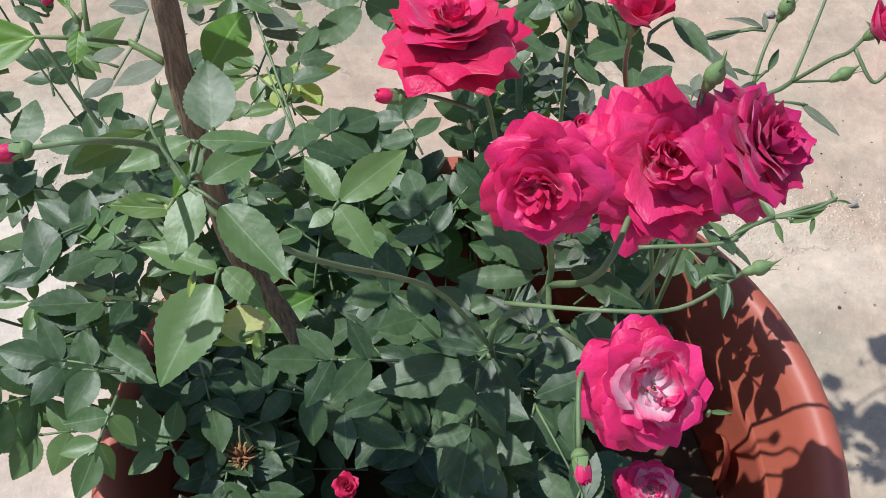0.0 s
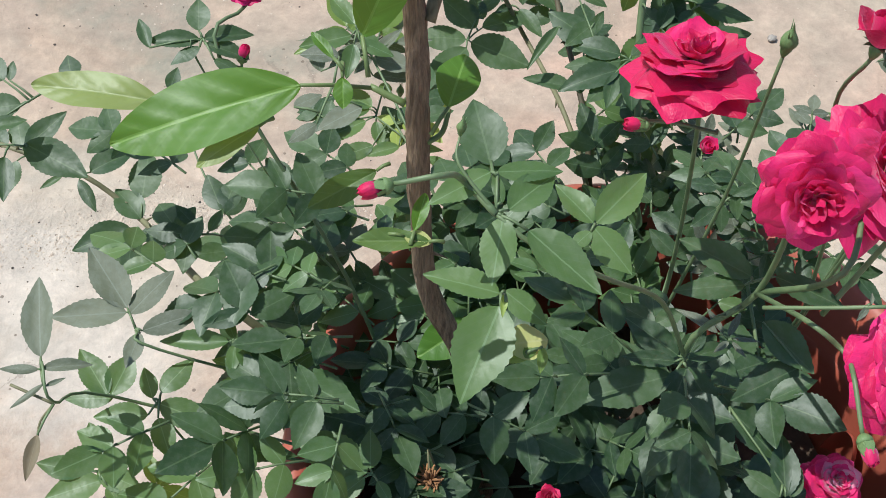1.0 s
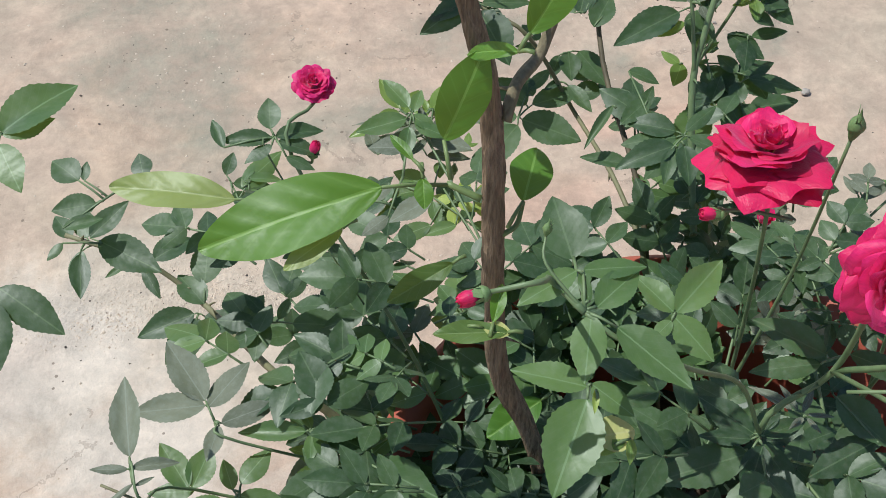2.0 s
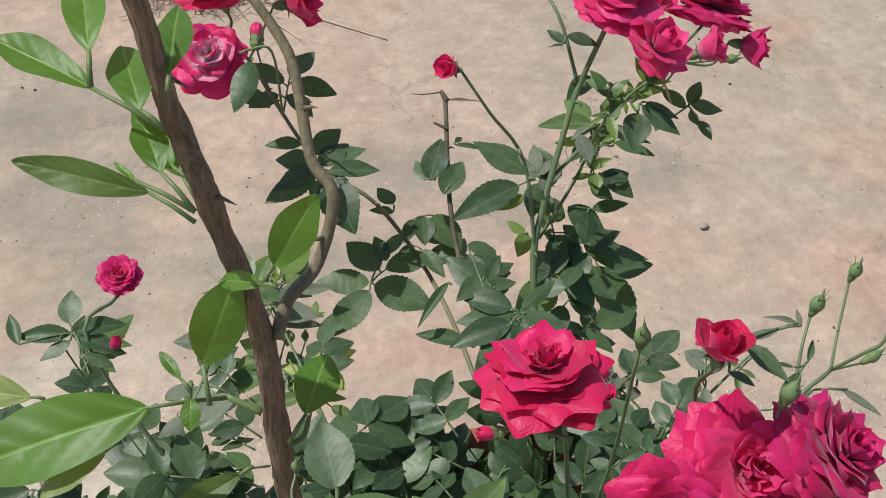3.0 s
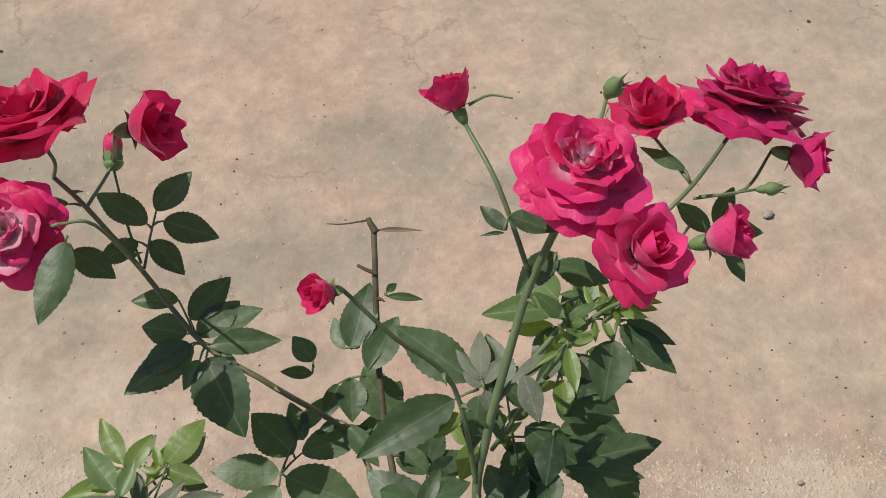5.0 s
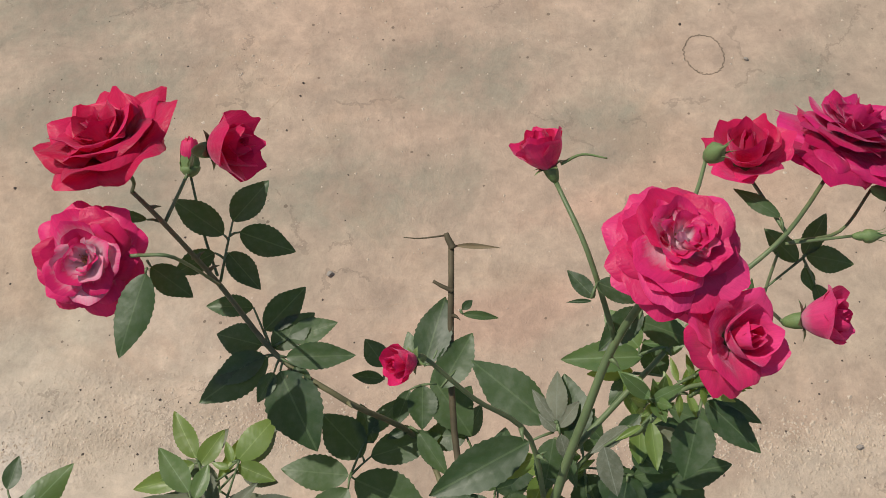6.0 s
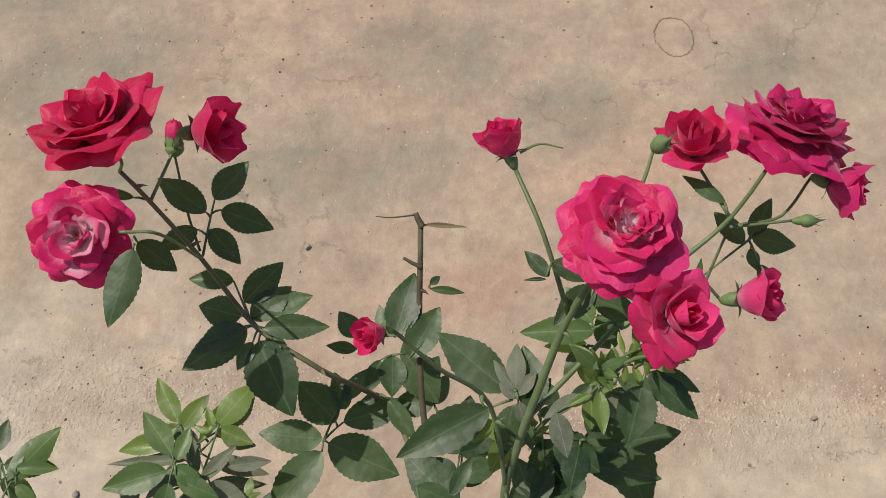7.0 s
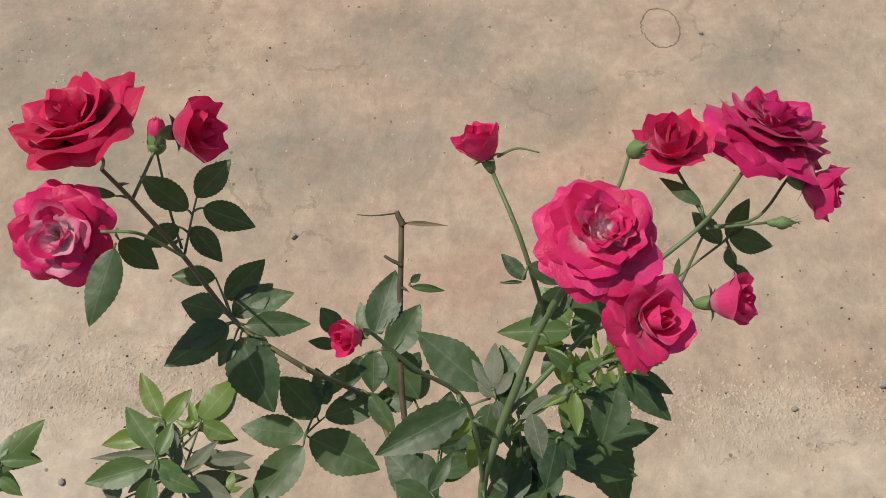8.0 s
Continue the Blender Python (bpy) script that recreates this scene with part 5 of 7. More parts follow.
leaf(bush_p, (-0.2639, 0.3901, 0.4685), [((-0.2701, 0.3879, 0.4679), (-0.2310, 0.4196, 0.4761), 0.70, (0.0000, -0.2500, 0.9700)), ((-0.2635, 0.3959, 0.4700), (-0.2347, 0.3917, 0.4689), 0.60, (0.0000, -0.2500, 0.9700)), ((-0.2643, 0.3843, 0.4670), (-0.2508, 0.3695, 0.4632), 0.80, (0.0000, -0.2500, 0.9700)), ((-0.2676, 0.3945, 0.4697), (-0.2566, 0.4086, 0.4733), 0.80, (0.0000, -0.2500, 0.9700))], FRESH_LEAF, seed=181)
citrus_leaf(citrus, (-0.1936, 0.0869, 0.7776), (-0.2856, 0.0856, 0.7598), (0.1, -0.35, 1), 0.95, 3, stalk_from=(-0.1593, 0.1004, 0.7567))
cane(citrus, [(-0.1433, 0.0919, 0.7515), (-0.1590, 0.1016, 0.7566)], 0.0020, 0.0016, TWIG, 0, 40)
citrus_leaf(citrus, (-0.1742, 0.0856, 0.7808), (-0.1762, 0.0713, 0.7771), (0.0000, -0.2500, 0.9700), 1.50, 182, CITRUS_LEAF)
citrus_leaf(citrus, (-0.1772, 0.0930, 0.7865), (-0.1851, 0.1084, 0.7905), (0.0000, -0.2500, 0.9700), 0.80, 183, CITRUS_LEAF)
citrus_leaf(citrus, (-0.2150, 0.0771, 0.7643), (-0.2457, 0.0638, 0.7608), (0.0000, -0.2500, 0.9700), 0.90, 184, PALE_CITRUS)
citrus_leaf(citrus, (-0.2669, 0.1825, 0.6805), (-0.3386, 0.2071, 0.6868), (0.0000, -0.2500, 0.9700), 0.80, 185, PALE_CITRUS)
citrus_leaf(citrus, (-0.1655, 0.0799, 0.8104), (-0.1488, 0.0799, 0.8544), (0.1, -0.55, 0.8), 1.15, 186, CITRUS_LEAF, (-0.1653, 0.0662, 0.7985))
citrus_leaf(citrus, (-0.1229, 0.0858, 0.7521), (-0.1068, 0.1167, 0.7600), (0.0000, -0.2500, 0.9700), 1.50, 187, CITRUS_LEAF, (-0.1330, 0.0777, 0.7427))
citrus_leaf(citrus, (-0.1308, 0.0751, 0.8696), (-0.1121, 0.0791, 0.9004), (0.1, -0.55, 0.8), 1.15, 188, CITRUS_LEAF, (-0.1361, 0.0710, 0.8648))
citrus_leaf(citrus, (-0.1365, 0.0713, 0.8641), (-0.1562, 0.0910, 0.8530), (0.1, -0.55, 0.8), 0.75, 189, CITRUS_LEAF)
citrus_leaf(citrus, (-0.1743, 0.1054, 0.8903), (-0.2242, 0.1198, 0.9040), (0.1, -0.75, 0.6), 0.60, 190, SHADED_CITRUS, (-0.1584, 0.0926, 0.8827))
citrus_leaf(citrus, (-0.1640, 0.1236, 0.8859), (-0.1769, 0.1550, 0.8940), (0.0000, -0.2500, 0.9700), 0.90, 191, CITRUS_LEAF, (-0.1559, 0.1151, 0.8803))
citrus_leaf(citrus, (-0.1610, 0.1201, 0.8835), (-0.1709, 0.1400, 0.8886), (0.0000, -0.2500, 0.9700), 1.00, 192, CITRUS_LEAF, (-0.1559, 0.1095, 0.8754))
citrus_leaf(citrus, (-0.1589, 0.0851, 0.7120), (-0.1961, 0.0731, 0.7045), (0.0000, -0.5000, 0.8000), 0.90, 193, SHADED_CITRUS)
citrus_leaf(citrus, (-0.1399, 0.0426, 0.7032), (-0.1774, 0.0490, 0.7049), (0.0000, -0.2500, 0.9700), 0.80, 194, SHADED_CITRUS)
citrus_leaf(citrus, (-0.1461, 0.0478, 0.7064), (-0.1364, 0.0673, 0.7114), (0.0000, -0.2500, 0.9700), 0.90, 195, CITRUS_LEAF)
citrus_leaf(citrus, (-0.1516, 0.0469, 0.7044), (-0.1382, 0.0422, 0.7032), (0.0000, -0.2500, 0.9700), 1.60, 196, PALE_LEAF)
citrus_leaf(citrus, (-0.1876, 0.1168, 0.9355), (-0.2233, 0.1477, 0.9435), (0.0000, -0.2500, 0.9700), 0.80, 197, CITRUS_LEAF, (-0.1638, 0.0991, 0.9256))
citrus_leaf(citrus, (-0.1861, 0.1265, 0.9449), (-0.1865, 0.1678, 0.9556), (0.0000, -0.2500, 0.9700), 0.90, 198, CITRUS_LEAF, (-0.1876, 0.1168, 0.9355))
citrus_leaf(citrus, (-0.1711, 0.1064, 0.9304), (-0.1755, 0.1428, 0.9398), (0.0000, -0.2500, 0.9700), 1.10, 199, CITRUS_LEAF, (-0.1638, 0.0991, 0.9256))
citrus_leaf(citrus, (-0.1672, 0.0884, 0.9147), (-0.1725, 0.1171, 0.9221), (0.0000, -0.2500, 0.9700), 1.10, 200, CITRUS_LEAF, (-0.1573, 0.0750, 0.9050))
citrus_leaf(citrus, (-0.1768, 0.0885, 0.9122), (-0.1840, 0.0983, 0.9148), (0.0000, -0.2500, 0.9700), 0.60, 201, CITRUS_LEAF, (-0.1573, 0.0750, 0.9050))
citrus_leaf(citrus, (-0.1586, 0.1133, 0.9401), (-0.1517, 0.1502, 0.9497), (0.0000, -0.2500, 0.9700), 0.90, 202, CITRUS_LEAF)
leaf(bush_l, (-0.1256, -0.0115, 0.7911), [((-0.1241, 0.0066, 0.7957), (-0.1528, -0.0036, 0.7931), 0.75, (0.0000, -0.2500, 0.9700)), ((-0.1213, 0.0062, 0.7956), (-0.0927, 0.0043, 0.7951), 0.65, (0.0000, -0.2500, 0.9700)), ((-0.1202, -0.0108, 0.7912), (-0.0960, 0.0040, 0.7950), 0.85, (0.0000, -0.2500, 0.9700)), ((-0.1223, -0.0075, 0.7921), (-0.1224, 0.0076, 0.7960), 0.60, (0.0000, -0.2500, 0.9700)), ((-0.1232, -0.0135, 0.7905), (-0.1335, -0.0401, 0.7837), 0.90, (0.0000, -0.2500, 0.9700))], FRESH_LEAF, seed=203)
leaf(bush_l, (-0.1256, -0.0115, 0.7911), [((-0.1141, -0.0205, 0.7887), (-0.0909, -0.0513, 0.7808), 0.75, (0.0000, -0.2500, 0.9700))], FRESH_LEAF, seed=5203)
leaf(bush_l, (-0.1212, -0.0197, 0.7432), [((-0.1217, -0.0196, 0.7432), (-0.1533, -0.0050, 0.7470), 0.80, (0.0000, -0.2500, 0.9700)), ((-0.1194, -0.0187, 0.7434), (-0.1038, -0.0360, 0.7390), 0.90, (0.0000, -0.2500, 0.9700)), ((-0.1229, -0.0251, 0.7418), (-0.1483, -0.0617, 0.7324), 0.95, (0.0000, -0.2500, 0.9700))], FRESH_LEAF, seed=204)
leaf(bush_l, (-0.0697, 0.0092, 0.7447), [((-0.0690, 0.0096, 0.7448), (-0.0381, 0.0311, 0.7504), 0.85, (0.0000, -0.2500, 0.9700)), ((-0.0703, 0.0098, 0.7449), (-0.0830, 0.0316, 0.7505), 0.95, (0.0000, -0.2500, 0.9700)), ((-0.0708, 0.0080, 0.7444), (-0.0580, -0.0158, 0.7383), 1.00, (0.0000, -0.2500, 0.9700)), ((-0.0726, 0.0060, 0.7439), (-0.0837, -0.0006, 0.7422), 1.00, (0.0000, -0.2500, 0.9700))], FRESH_LEAF, seed=205)
leaf(bush_l, (-0.1178, 0.0248, 0.7781), [((-0.1182, 0.0254, 0.7783), (-0.1191, 0.0575, 0.7866), 1.25, (0.0000, -0.2500, 0.9700))], ROSE_LEAF, seed=206)
cane(bush_l, [(-0.1178, 0.0261, 0.7790), (-0.1251, -0.0116, 0.7911)], 0.0008, 0.0008, GREEN_STEM, 0, 41)
cane(bush_l, [(-0.1256, -0.0117, 0.7909), (-0.1377, 0.0078, 0.8024), (-0.1349, 0.0195, 0.8067)], 0.0009, 0.0005, GREEN_STEM, 0, 42)
green_bud(bush_l, (-0.1344, 0.0195, 0.8113), (0.1, 0.0, 1.0), 0.0022, 207, label="small green bud")
leaf(bush_l, (-0.1268, -0.0411, 0.7699), [((-0.1265, -0.0375, 0.7708), (-0.1293, -0.0467, 0.7684), 0.50, (0.0000, -0.2500, 0.9700))], BRIGHT_LEAF, seed=208)
citrus_leaf(citrus, (-0.0904, 0.1034, 0.5199), (-0.1321, 0.0860, 0.5155), (0.0000, -0.2500, 0.9700), 1.40, 209, CITRUS_LEAF)
citrus_leaf(citrus, (-0.1236, -0.0381, 0.7297), (-0.1023, -0.0376, 0.7298), (0.0000, -0.2500, 0.9700), 1.90, 210, PALE_LEAF)
leaf(bush_l, (-0.1144, -0.0427, 0.7283), [((-0.1091, -0.0422, 0.7284), (-0.1263, -0.0446, 0.7278), 0.60, (0.0000, -0.2500, 0.9700)), ((-0.1063, -0.0414, 0.7286), (-0.1094, -0.0523, 0.7258), 0.70, (0.0000, -0.2500, 0.9700))], YOUNG_LEAF, seed=211)
leaf(bush_a, (0.0250, 0.0048, 0.6792), [((0.0259, 0.0078, 0.6800), (-0.0058, 0.0343, 0.6868), 0.80, (0.0000, -0.2500, 0.9700)), ((0.0209, 0.0039, 0.6790), (-0.0164, 0.0081, 0.6800), 0.60, (0.0000, -0.2500, 0.9700)), ((0.0386, 0.0059, 0.6795), (0.0728, -0.0153, 0.6740), 0.65, (0.0000, -0.2500, 0.9700))], ROSE_LEAF, seed=212)
leaf(bush_a, (0.0029, 0.0021, 0.6126), [((0.0025, -0.0027, 0.6113), (0.0139, -0.0334, 0.6034), 0.85, (0.0000, -0.2500, 0.9700)), ((-0.0005, 0.0042, 0.6131), (-0.0241, 0.0316, 0.6202), 0.85, (0.0000, -0.2500, 0.9700)), ((0.0049, 0.0018, 0.6125), (0.0341, 0.0060, 0.6136), 0.60, (0.0000, -0.2500, 0.9700)), ((-0.0068, -0.0060, 0.6105), (-0.0659, -0.0095, 0.6096), 0.70, (0.0000, -0.2500, 0.9700)), ((0.0024, -0.0033, 0.6112), (-0.0177, -0.0301, 0.6043), 1.00, (0.0000, -0.2500, 0.9700))], ROSE_LEAF, seed=213)
leaf(bush_a, (0.0029, 0.0021, 0.6126), [((-0.0030, 0.0014, 0.6124), (-0.0327, 0.0093, 0.6144), 0.60, (0.0000, -0.2500, 0.9700)), ((0.0064, 0.0048, 0.6133), (0.0209, 0.0190, 0.6169), 0.80, (0.0000, -0.2500, 0.9700))], ROSE_LEAF, seed=5213)
leaf(bush_a, (0.0670, -0.0166, 0.6117), [((0.0658, -0.0148, 0.6122), (0.0228, -0.0258, 0.6094), 0.80, (0.0000, -0.2500, 0.9700)), ((0.0527, 0.0135, 0.6195), (0.0728, -0.0198, 0.6109), 0.90, (0.0000, -0.2500, 0.9700))], ROSE_LEAF, seed=214)
leaf(bush_a, (0.0288, 0.0059, 0.6203), [((0.0287, 0.0075, 0.6207), (0.0406, 0.0196, 0.6238), 0.50, (0.0000, -0.2500, 0.9700)), ((0.0283, 0.0043, 0.6199), (0.0183, 0.0004, 0.6188), 0.60, (0.0000, -0.2500, 0.9700)), ((0.0300, 0.0041, 0.6198), (0.0361, -0.0057, 0.6173), 0.50, (0.0000, -0.2500, 0.9700)), ((0.0305, 0.0056, 0.6202), (0.0466, 0.0015, 0.6191), 0.35, (0.0000, -0.2500, 0.9700)), ((0.0233, 0.0100, 0.6213), (0.0049, 0.0287, 0.6261), 0.40, (0.0000, -0.2500, 0.9700))], DULL_LEAF, seed=215)
leaf(bush_a, (0.0288, 0.0059, 0.6203), [((0.0265, 0.0095, 0.6212), (0.0210, 0.0252, 0.6253), 0.40, (0.0000, -0.2500, 0.9700))], DULL_LEAF, seed=5215)
leaf(bush_a, (0.0235, -0.0246, 0.5977), [((0.0233, -0.0252, 0.5975), (0.0444, -0.0570, 0.5893), 0.85, (0.0000, -0.2500, 0.9700)), ((0.0405, -0.0771, 0.5841), (0.0497, -0.0441, 0.5926), 0.90, (0.0000, -0.2500, 0.9700)), ((0.0216, -0.0307, 0.5961), (-0.0175, -0.0589, 0.5888), 1.00, (0.0000, -0.2500, 0.9700)), ((0.0373, -0.0766, 0.5843), (0.0197, -0.0584, 0.5890), 0.90, (0.0000, -0.2500, 0.9700)), ((0.0437, -0.0777, 0.5840), (0.0549, -0.0643, 0.5874), 0.80, (0.0000, -0.2500, 0.9700))], ROSE_LEAF, seed=216)
leaf(bush_a, (0.0682, -0.0597, 0.7693), [((0.0629, -0.0637, 0.7683), (0.0620, -0.0513, 0.7715), 0.60, (0.0000, -0.2500, 0.9700)), ((0.0682, -0.0597, 0.7693), (0.0749, -0.0491, 0.7720), 0.60, (0.0000, -0.2500, 0.9700)), ((0.0666, -0.0618, 0.7688), (0.0620, -0.0569, 0.7700), 0.80, (0.0000, -0.2500, 0.9700)), ((0.0754, -0.0626, 0.7686), (0.0714, -0.0765, 0.7650), 0.50, (0.0000, -0.2500, 0.9700)), ((0.0710, -0.0622, 0.7687), (0.0773, -0.0695, 0.7668), 0.40, (0.0000, -0.2500, 0.9700))], ROSE_LEAF, seed=217)
leaf(bush_a, (0.0682, -0.0597, 0.7693), [((0.0792, -0.0608, 0.7690), (0.0784, -0.0539, 0.7708), 0.60, (0.0000, -0.2500, 0.9700))], ROSE_LEAF, seed=5217)
leaf(bush_a, (0.0961, -0.0441, 0.7828), [((0.0959, -0.0452, 0.7825), (0.0924, -0.0358, 0.7850), 0.60, (0.0000, -0.2500, 0.9700)), ((0.0963, -0.0453, 0.7825), (0.0978, -0.0544, 0.7802), 0.50, (0.0000, -0.2500, 0.9700)), ((0.1023, -0.0469, 0.7821), (0.1184, -0.0415, 0.7835), 0.50, (0.0000, -0.2500, 0.9700)), ((0.0890, -0.0458, 0.7824), (0.0795, -0.0483, 0.7817), 0.50, (0.0000, -0.2500, 0.9700)), ((0.1117, -0.0455, 0.7824), (0.1090, -0.0521, 0.7808), 0.50, (0.0000, -0.2500, 0.9700))], FRESH_LEAF, seed=218)
leaf(bush_a, (0.0961, -0.0441, 0.7828), [((0.1223, -0.0396, 0.7840), (0.1287, -0.0413, 0.7835), 0.30, (0.0000, -0.2500, 0.9700)), ((0.1213, -0.0388, 0.7842), (0.1212, -0.0348, 0.7852), 0.50, (0.0000, -0.2500, 0.9700)), ((0.0768, -0.0503, 0.7812), (0.0705, -0.0430, 0.7831), 0.60, (0.0000, -0.2500, 0.9700))], FRESH_LEAF, seed=5218)
leaf(bush_a, (0.0260, -0.0650, 0.7611), [((0.0271, -0.0651, 0.7611), (0.0195, -0.0703, 0.7597), 0.50, (0.0000, -0.2500, 0.9700)), ((0.0283, -0.0645, 0.7612), (0.0314, -0.0593, 0.7626), 0.50, (0.0000, -0.2500, 0.9700))], DULL_LEAF, seed=219)
leaf(bush_a, (0.0645, -0.1031, 0.7404), [((0.0645, -0.1031, 0.7404), (0.0732, -0.1044, 0.7401), 0.40, (0.0000, -0.2500, 0.9700))], FRESH_LEAF, seed=220)
leaf(bush_p, (-0.1765, -0.0001, 0.5357), [((-0.1797, 0.0011, 0.5360), (-0.2192, 0.0326, 0.5441), 0.90, (0.0000, -0.2500, 0.9700)), ((-0.1776, 0.0034, 0.5366), (-0.1729, 0.0267, 0.5426), 1.00, (0.0000, -0.2500, 0.9700)), ((-0.1817, -0.0009, 0.5355), (-0.2026, -0.0113, 0.5328), 0.90, (0.0000, -0.2500, 0.9700)), ((-0.1745, -0.0044, 0.5346), (-0.1688, -0.0184, 0.5310), 0.90, (0.0000, -0.2500, 0.9700))], FRESH_LEAF, seed=221)
leaf(bush_p, (-0.2180, 0.0547, 0.5756), [((-0.2186, 0.0575, 0.5763), (-0.2089, 0.0758, 0.5811), 0.90, (0.0000, -0.2500, 0.9700)), ((-0.2155, 0.0560, 0.5760), (-0.1932, 0.0681, 0.5791), 0.85, (0.0000, -0.2500, 0.9700)), ((-0.2143, 0.0524, 0.5750), (-0.1795, 0.0255, 0.5681), 0.85, (0.0000, -0.2500, 0.9700)), ((-0.2210, 0.0518, 0.5749), (-0.2228, 0.0277, 0.5687), 1.10, (0.0000, -0.2500, 0.9700)), ((-0.2222, 0.0554, 0.5758), (-0.2424, 0.0446, 0.5730), 0.80, (0.0000, -0.2500, 0.9700))], FRESH_LEAF, seed=222)
leaf(bush_p, (-0.2466, 0.0758, 0.5850), [((-0.2489, 0.0761, 0.5851), (-0.2892, 0.0842, 0.5871), 0.50, (0.0000, -0.2500, 0.9700)), ((-0.2454, 0.0773, 0.5854), (-0.2489, 0.0926, 0.5893), 0.70, (0.0000, -0.2500, 0.9700)), ((-0.2459, 0.0740, 0.5845), (-0.2496, 0.0571, 0.5802), 0.90, (0.0000, -0.2500, 0.9700)), ((-0.2422, 0.0768, 0.5852), (-0.2155, 0.0726, 0.5842), 0.70, (0.0000, -0.2500, 0.9700)), ((-0.2435, 0.0743, 0.5846), (-0.2361, 0.0550, 0.5796), 0.80, (0.0000, -0.2500, 0.9700))], FRESH_LEAF, seed=223)
leaf(bush_p, (-0.2350, 0.0884, 0.5962), [((-0.2349, 0.0891, 0.5964), (-0.2448, 0.1214, 0.6047), 1.20, (0.0000, -0.2500, 0.9700)), ((-0.2337, 0.0855, 0.5954), (-0.2052, 0.0964, 0.5982), 1.00, (0.0000, -0.2500, 0.9700)), ((-0.2358, 0.0868, 0.5958), (-0.2628, 0.0835, 0.5949), 0.70, (0.0000, -0.2500, 0.9700))], ROSE_LEAF, seed=224)
leaf(bush_p, (-0.3007, 0.0904, 0.5918), [((-0.3044, 0.1036, 0.5952), (-0.3230, 0.1438, 0.6055), 0.75, (0.0000, -0.2500, 0.9700)), ((-0.3050, 0.1009, 0.5945), (-0.3483, 0.1045, 0.5954), 0.70, (0.0000, -0.2500, 0.9700)), ((-0.3031, 0.0996, 0.5942), (-0.2759, 0.1240, 0.6004), 0.75, (0.0000, -0.2500, 0.9700)), ((-0.2970, 0.0885, 0.5913), (-0.2620, 0.0957, 0.5931), 0.70, (0.0000, -0.2500, 0.9700)), ((-0.2984, 0.0873, 0.5910), (-0.3084, 0.0683, 0.5861), 0.95, (0.0000, -0.2500, 0.9700))], DULL_LEAF, seed=225)
leaf(bush_p, (-0.3405, 0.0385, 0.6451), [((-0.3406, 0.0453, 0.6469), (-0.3398, 0.0892, 0.6582), 0.70, (0.0000, -0.2500, 0.9700)), ((-0.3421, 0.0391, 0.6453), (-0.3622, 0.0429, 0.6462), 0.45, (0.0000, -0.2500, 0.9700)), ((-0.3399, 0.0393, 0.6453), (-0.3157, 0.0390, 0.6452), 0.50, (0.0000, -0.2500, 0.9700)), ((-0.3403, 0.0312, 0.6432), (-0.3579, 0.0220, 0.6409), 0.30, (0.0000, -0.2500, 0.9700)), ((-0.3393, 0.0299, 0.6429), (-0.3288, 0.0326, 0.6436), 0.40, (0.0000, -0.2500, 0.9700))], DULL_LEAF, seed=226)
cane(bush_p, [(-0.3009, 0.0896, 0.5912), (-0.2880, 0.0774, 0.5850), (-0.1600, 0.0600, 0.5000)], 0.0008, 0.0010, GREEN_STEM, 0, 43)
cane(bush_p, [(-0.3399, 0.0420, 0.6477), (-0.3368, 0.0242, 0.6357), (-0.3191, 0.0617, 0.5679), (-0.1700, 0.0300, 0.4800)], 0.0007, 0.0011, GREEN_STEM, 0, 44)
cane(bush_p, [(-0.3573, 0.0359, 0.6400), (-0.3370, 0.0235, 0.6352)], 0.0008, 0.0008, DARK_STEM, 0, 45)
leaf(bush_p, (-0.3370, 0.0235, 0.6352), [((-0.3459, 0.0092, 0.6315), (-0.3531, -0.0121, 0.6260), 0.60, (0.0000, -0.2500, 0.9700))], DRY_LEAF, seed=227)
cane(bush_p, [(-0.3370, 0.0235, 0.6352), (-0.3447, 0.0180, 0.6298), (-0.3476, 0.0114, 0.6246)], 0.0006, 0.0006, DARK_STEM, 0, 46)
leaf(bush_p, (-0.3191, 0.0617, 0.5679), [((-0.3223, 0.0628, 0.5682), (-0.3358, 0.0925, 0.5758), 0.80, (0.0000, -0.2500, 0.9700)), ((-0.3193, 0.0604, 0.5675), (-0.3467, 0.0654, 0.5689), 0.75, (0.0000, -0.2500, 0.9700)), ((-0.3200, 0.0625, 0.5681), (-0.3054, 0.0857, 0.5741), 1.00, (0.0000, -0.2500, 0.9700))], FRESH_LEAF, seed=228)
leaf(bush_p, (-0.2931, 0.0540, 0.5675), [((-0.2917, 0.0588, 0.5687), (-0.2714, 0.0774, 0.5735), 0.95, (0.0000, -0.2500, 0.9700)), ((-0.3002, 0.0470, 0.5657), (-0.3311, 0.0514, 0.5668), 0.90, (0.0000, -0.2500, 0.9700)), ((-0.2933, 0.0524, 0.5671), (-0.2627, 0.0353, 0.5627), 0.90, (0.0000, -0.2500, 0.9700)), ((-0.2947, 0.0444, 0.5650), (-0.2900, 0.0205, 0.5589), 1.05, (0.0000, -0.2500, 0.9700)), ((-0.2968, 0.0563, 0.5681), (-0.2999, 0.0751, 0.5730), 1.00, (0.0000, -0.2500, 0.9700))], FRESH_LEAF, seed=229)
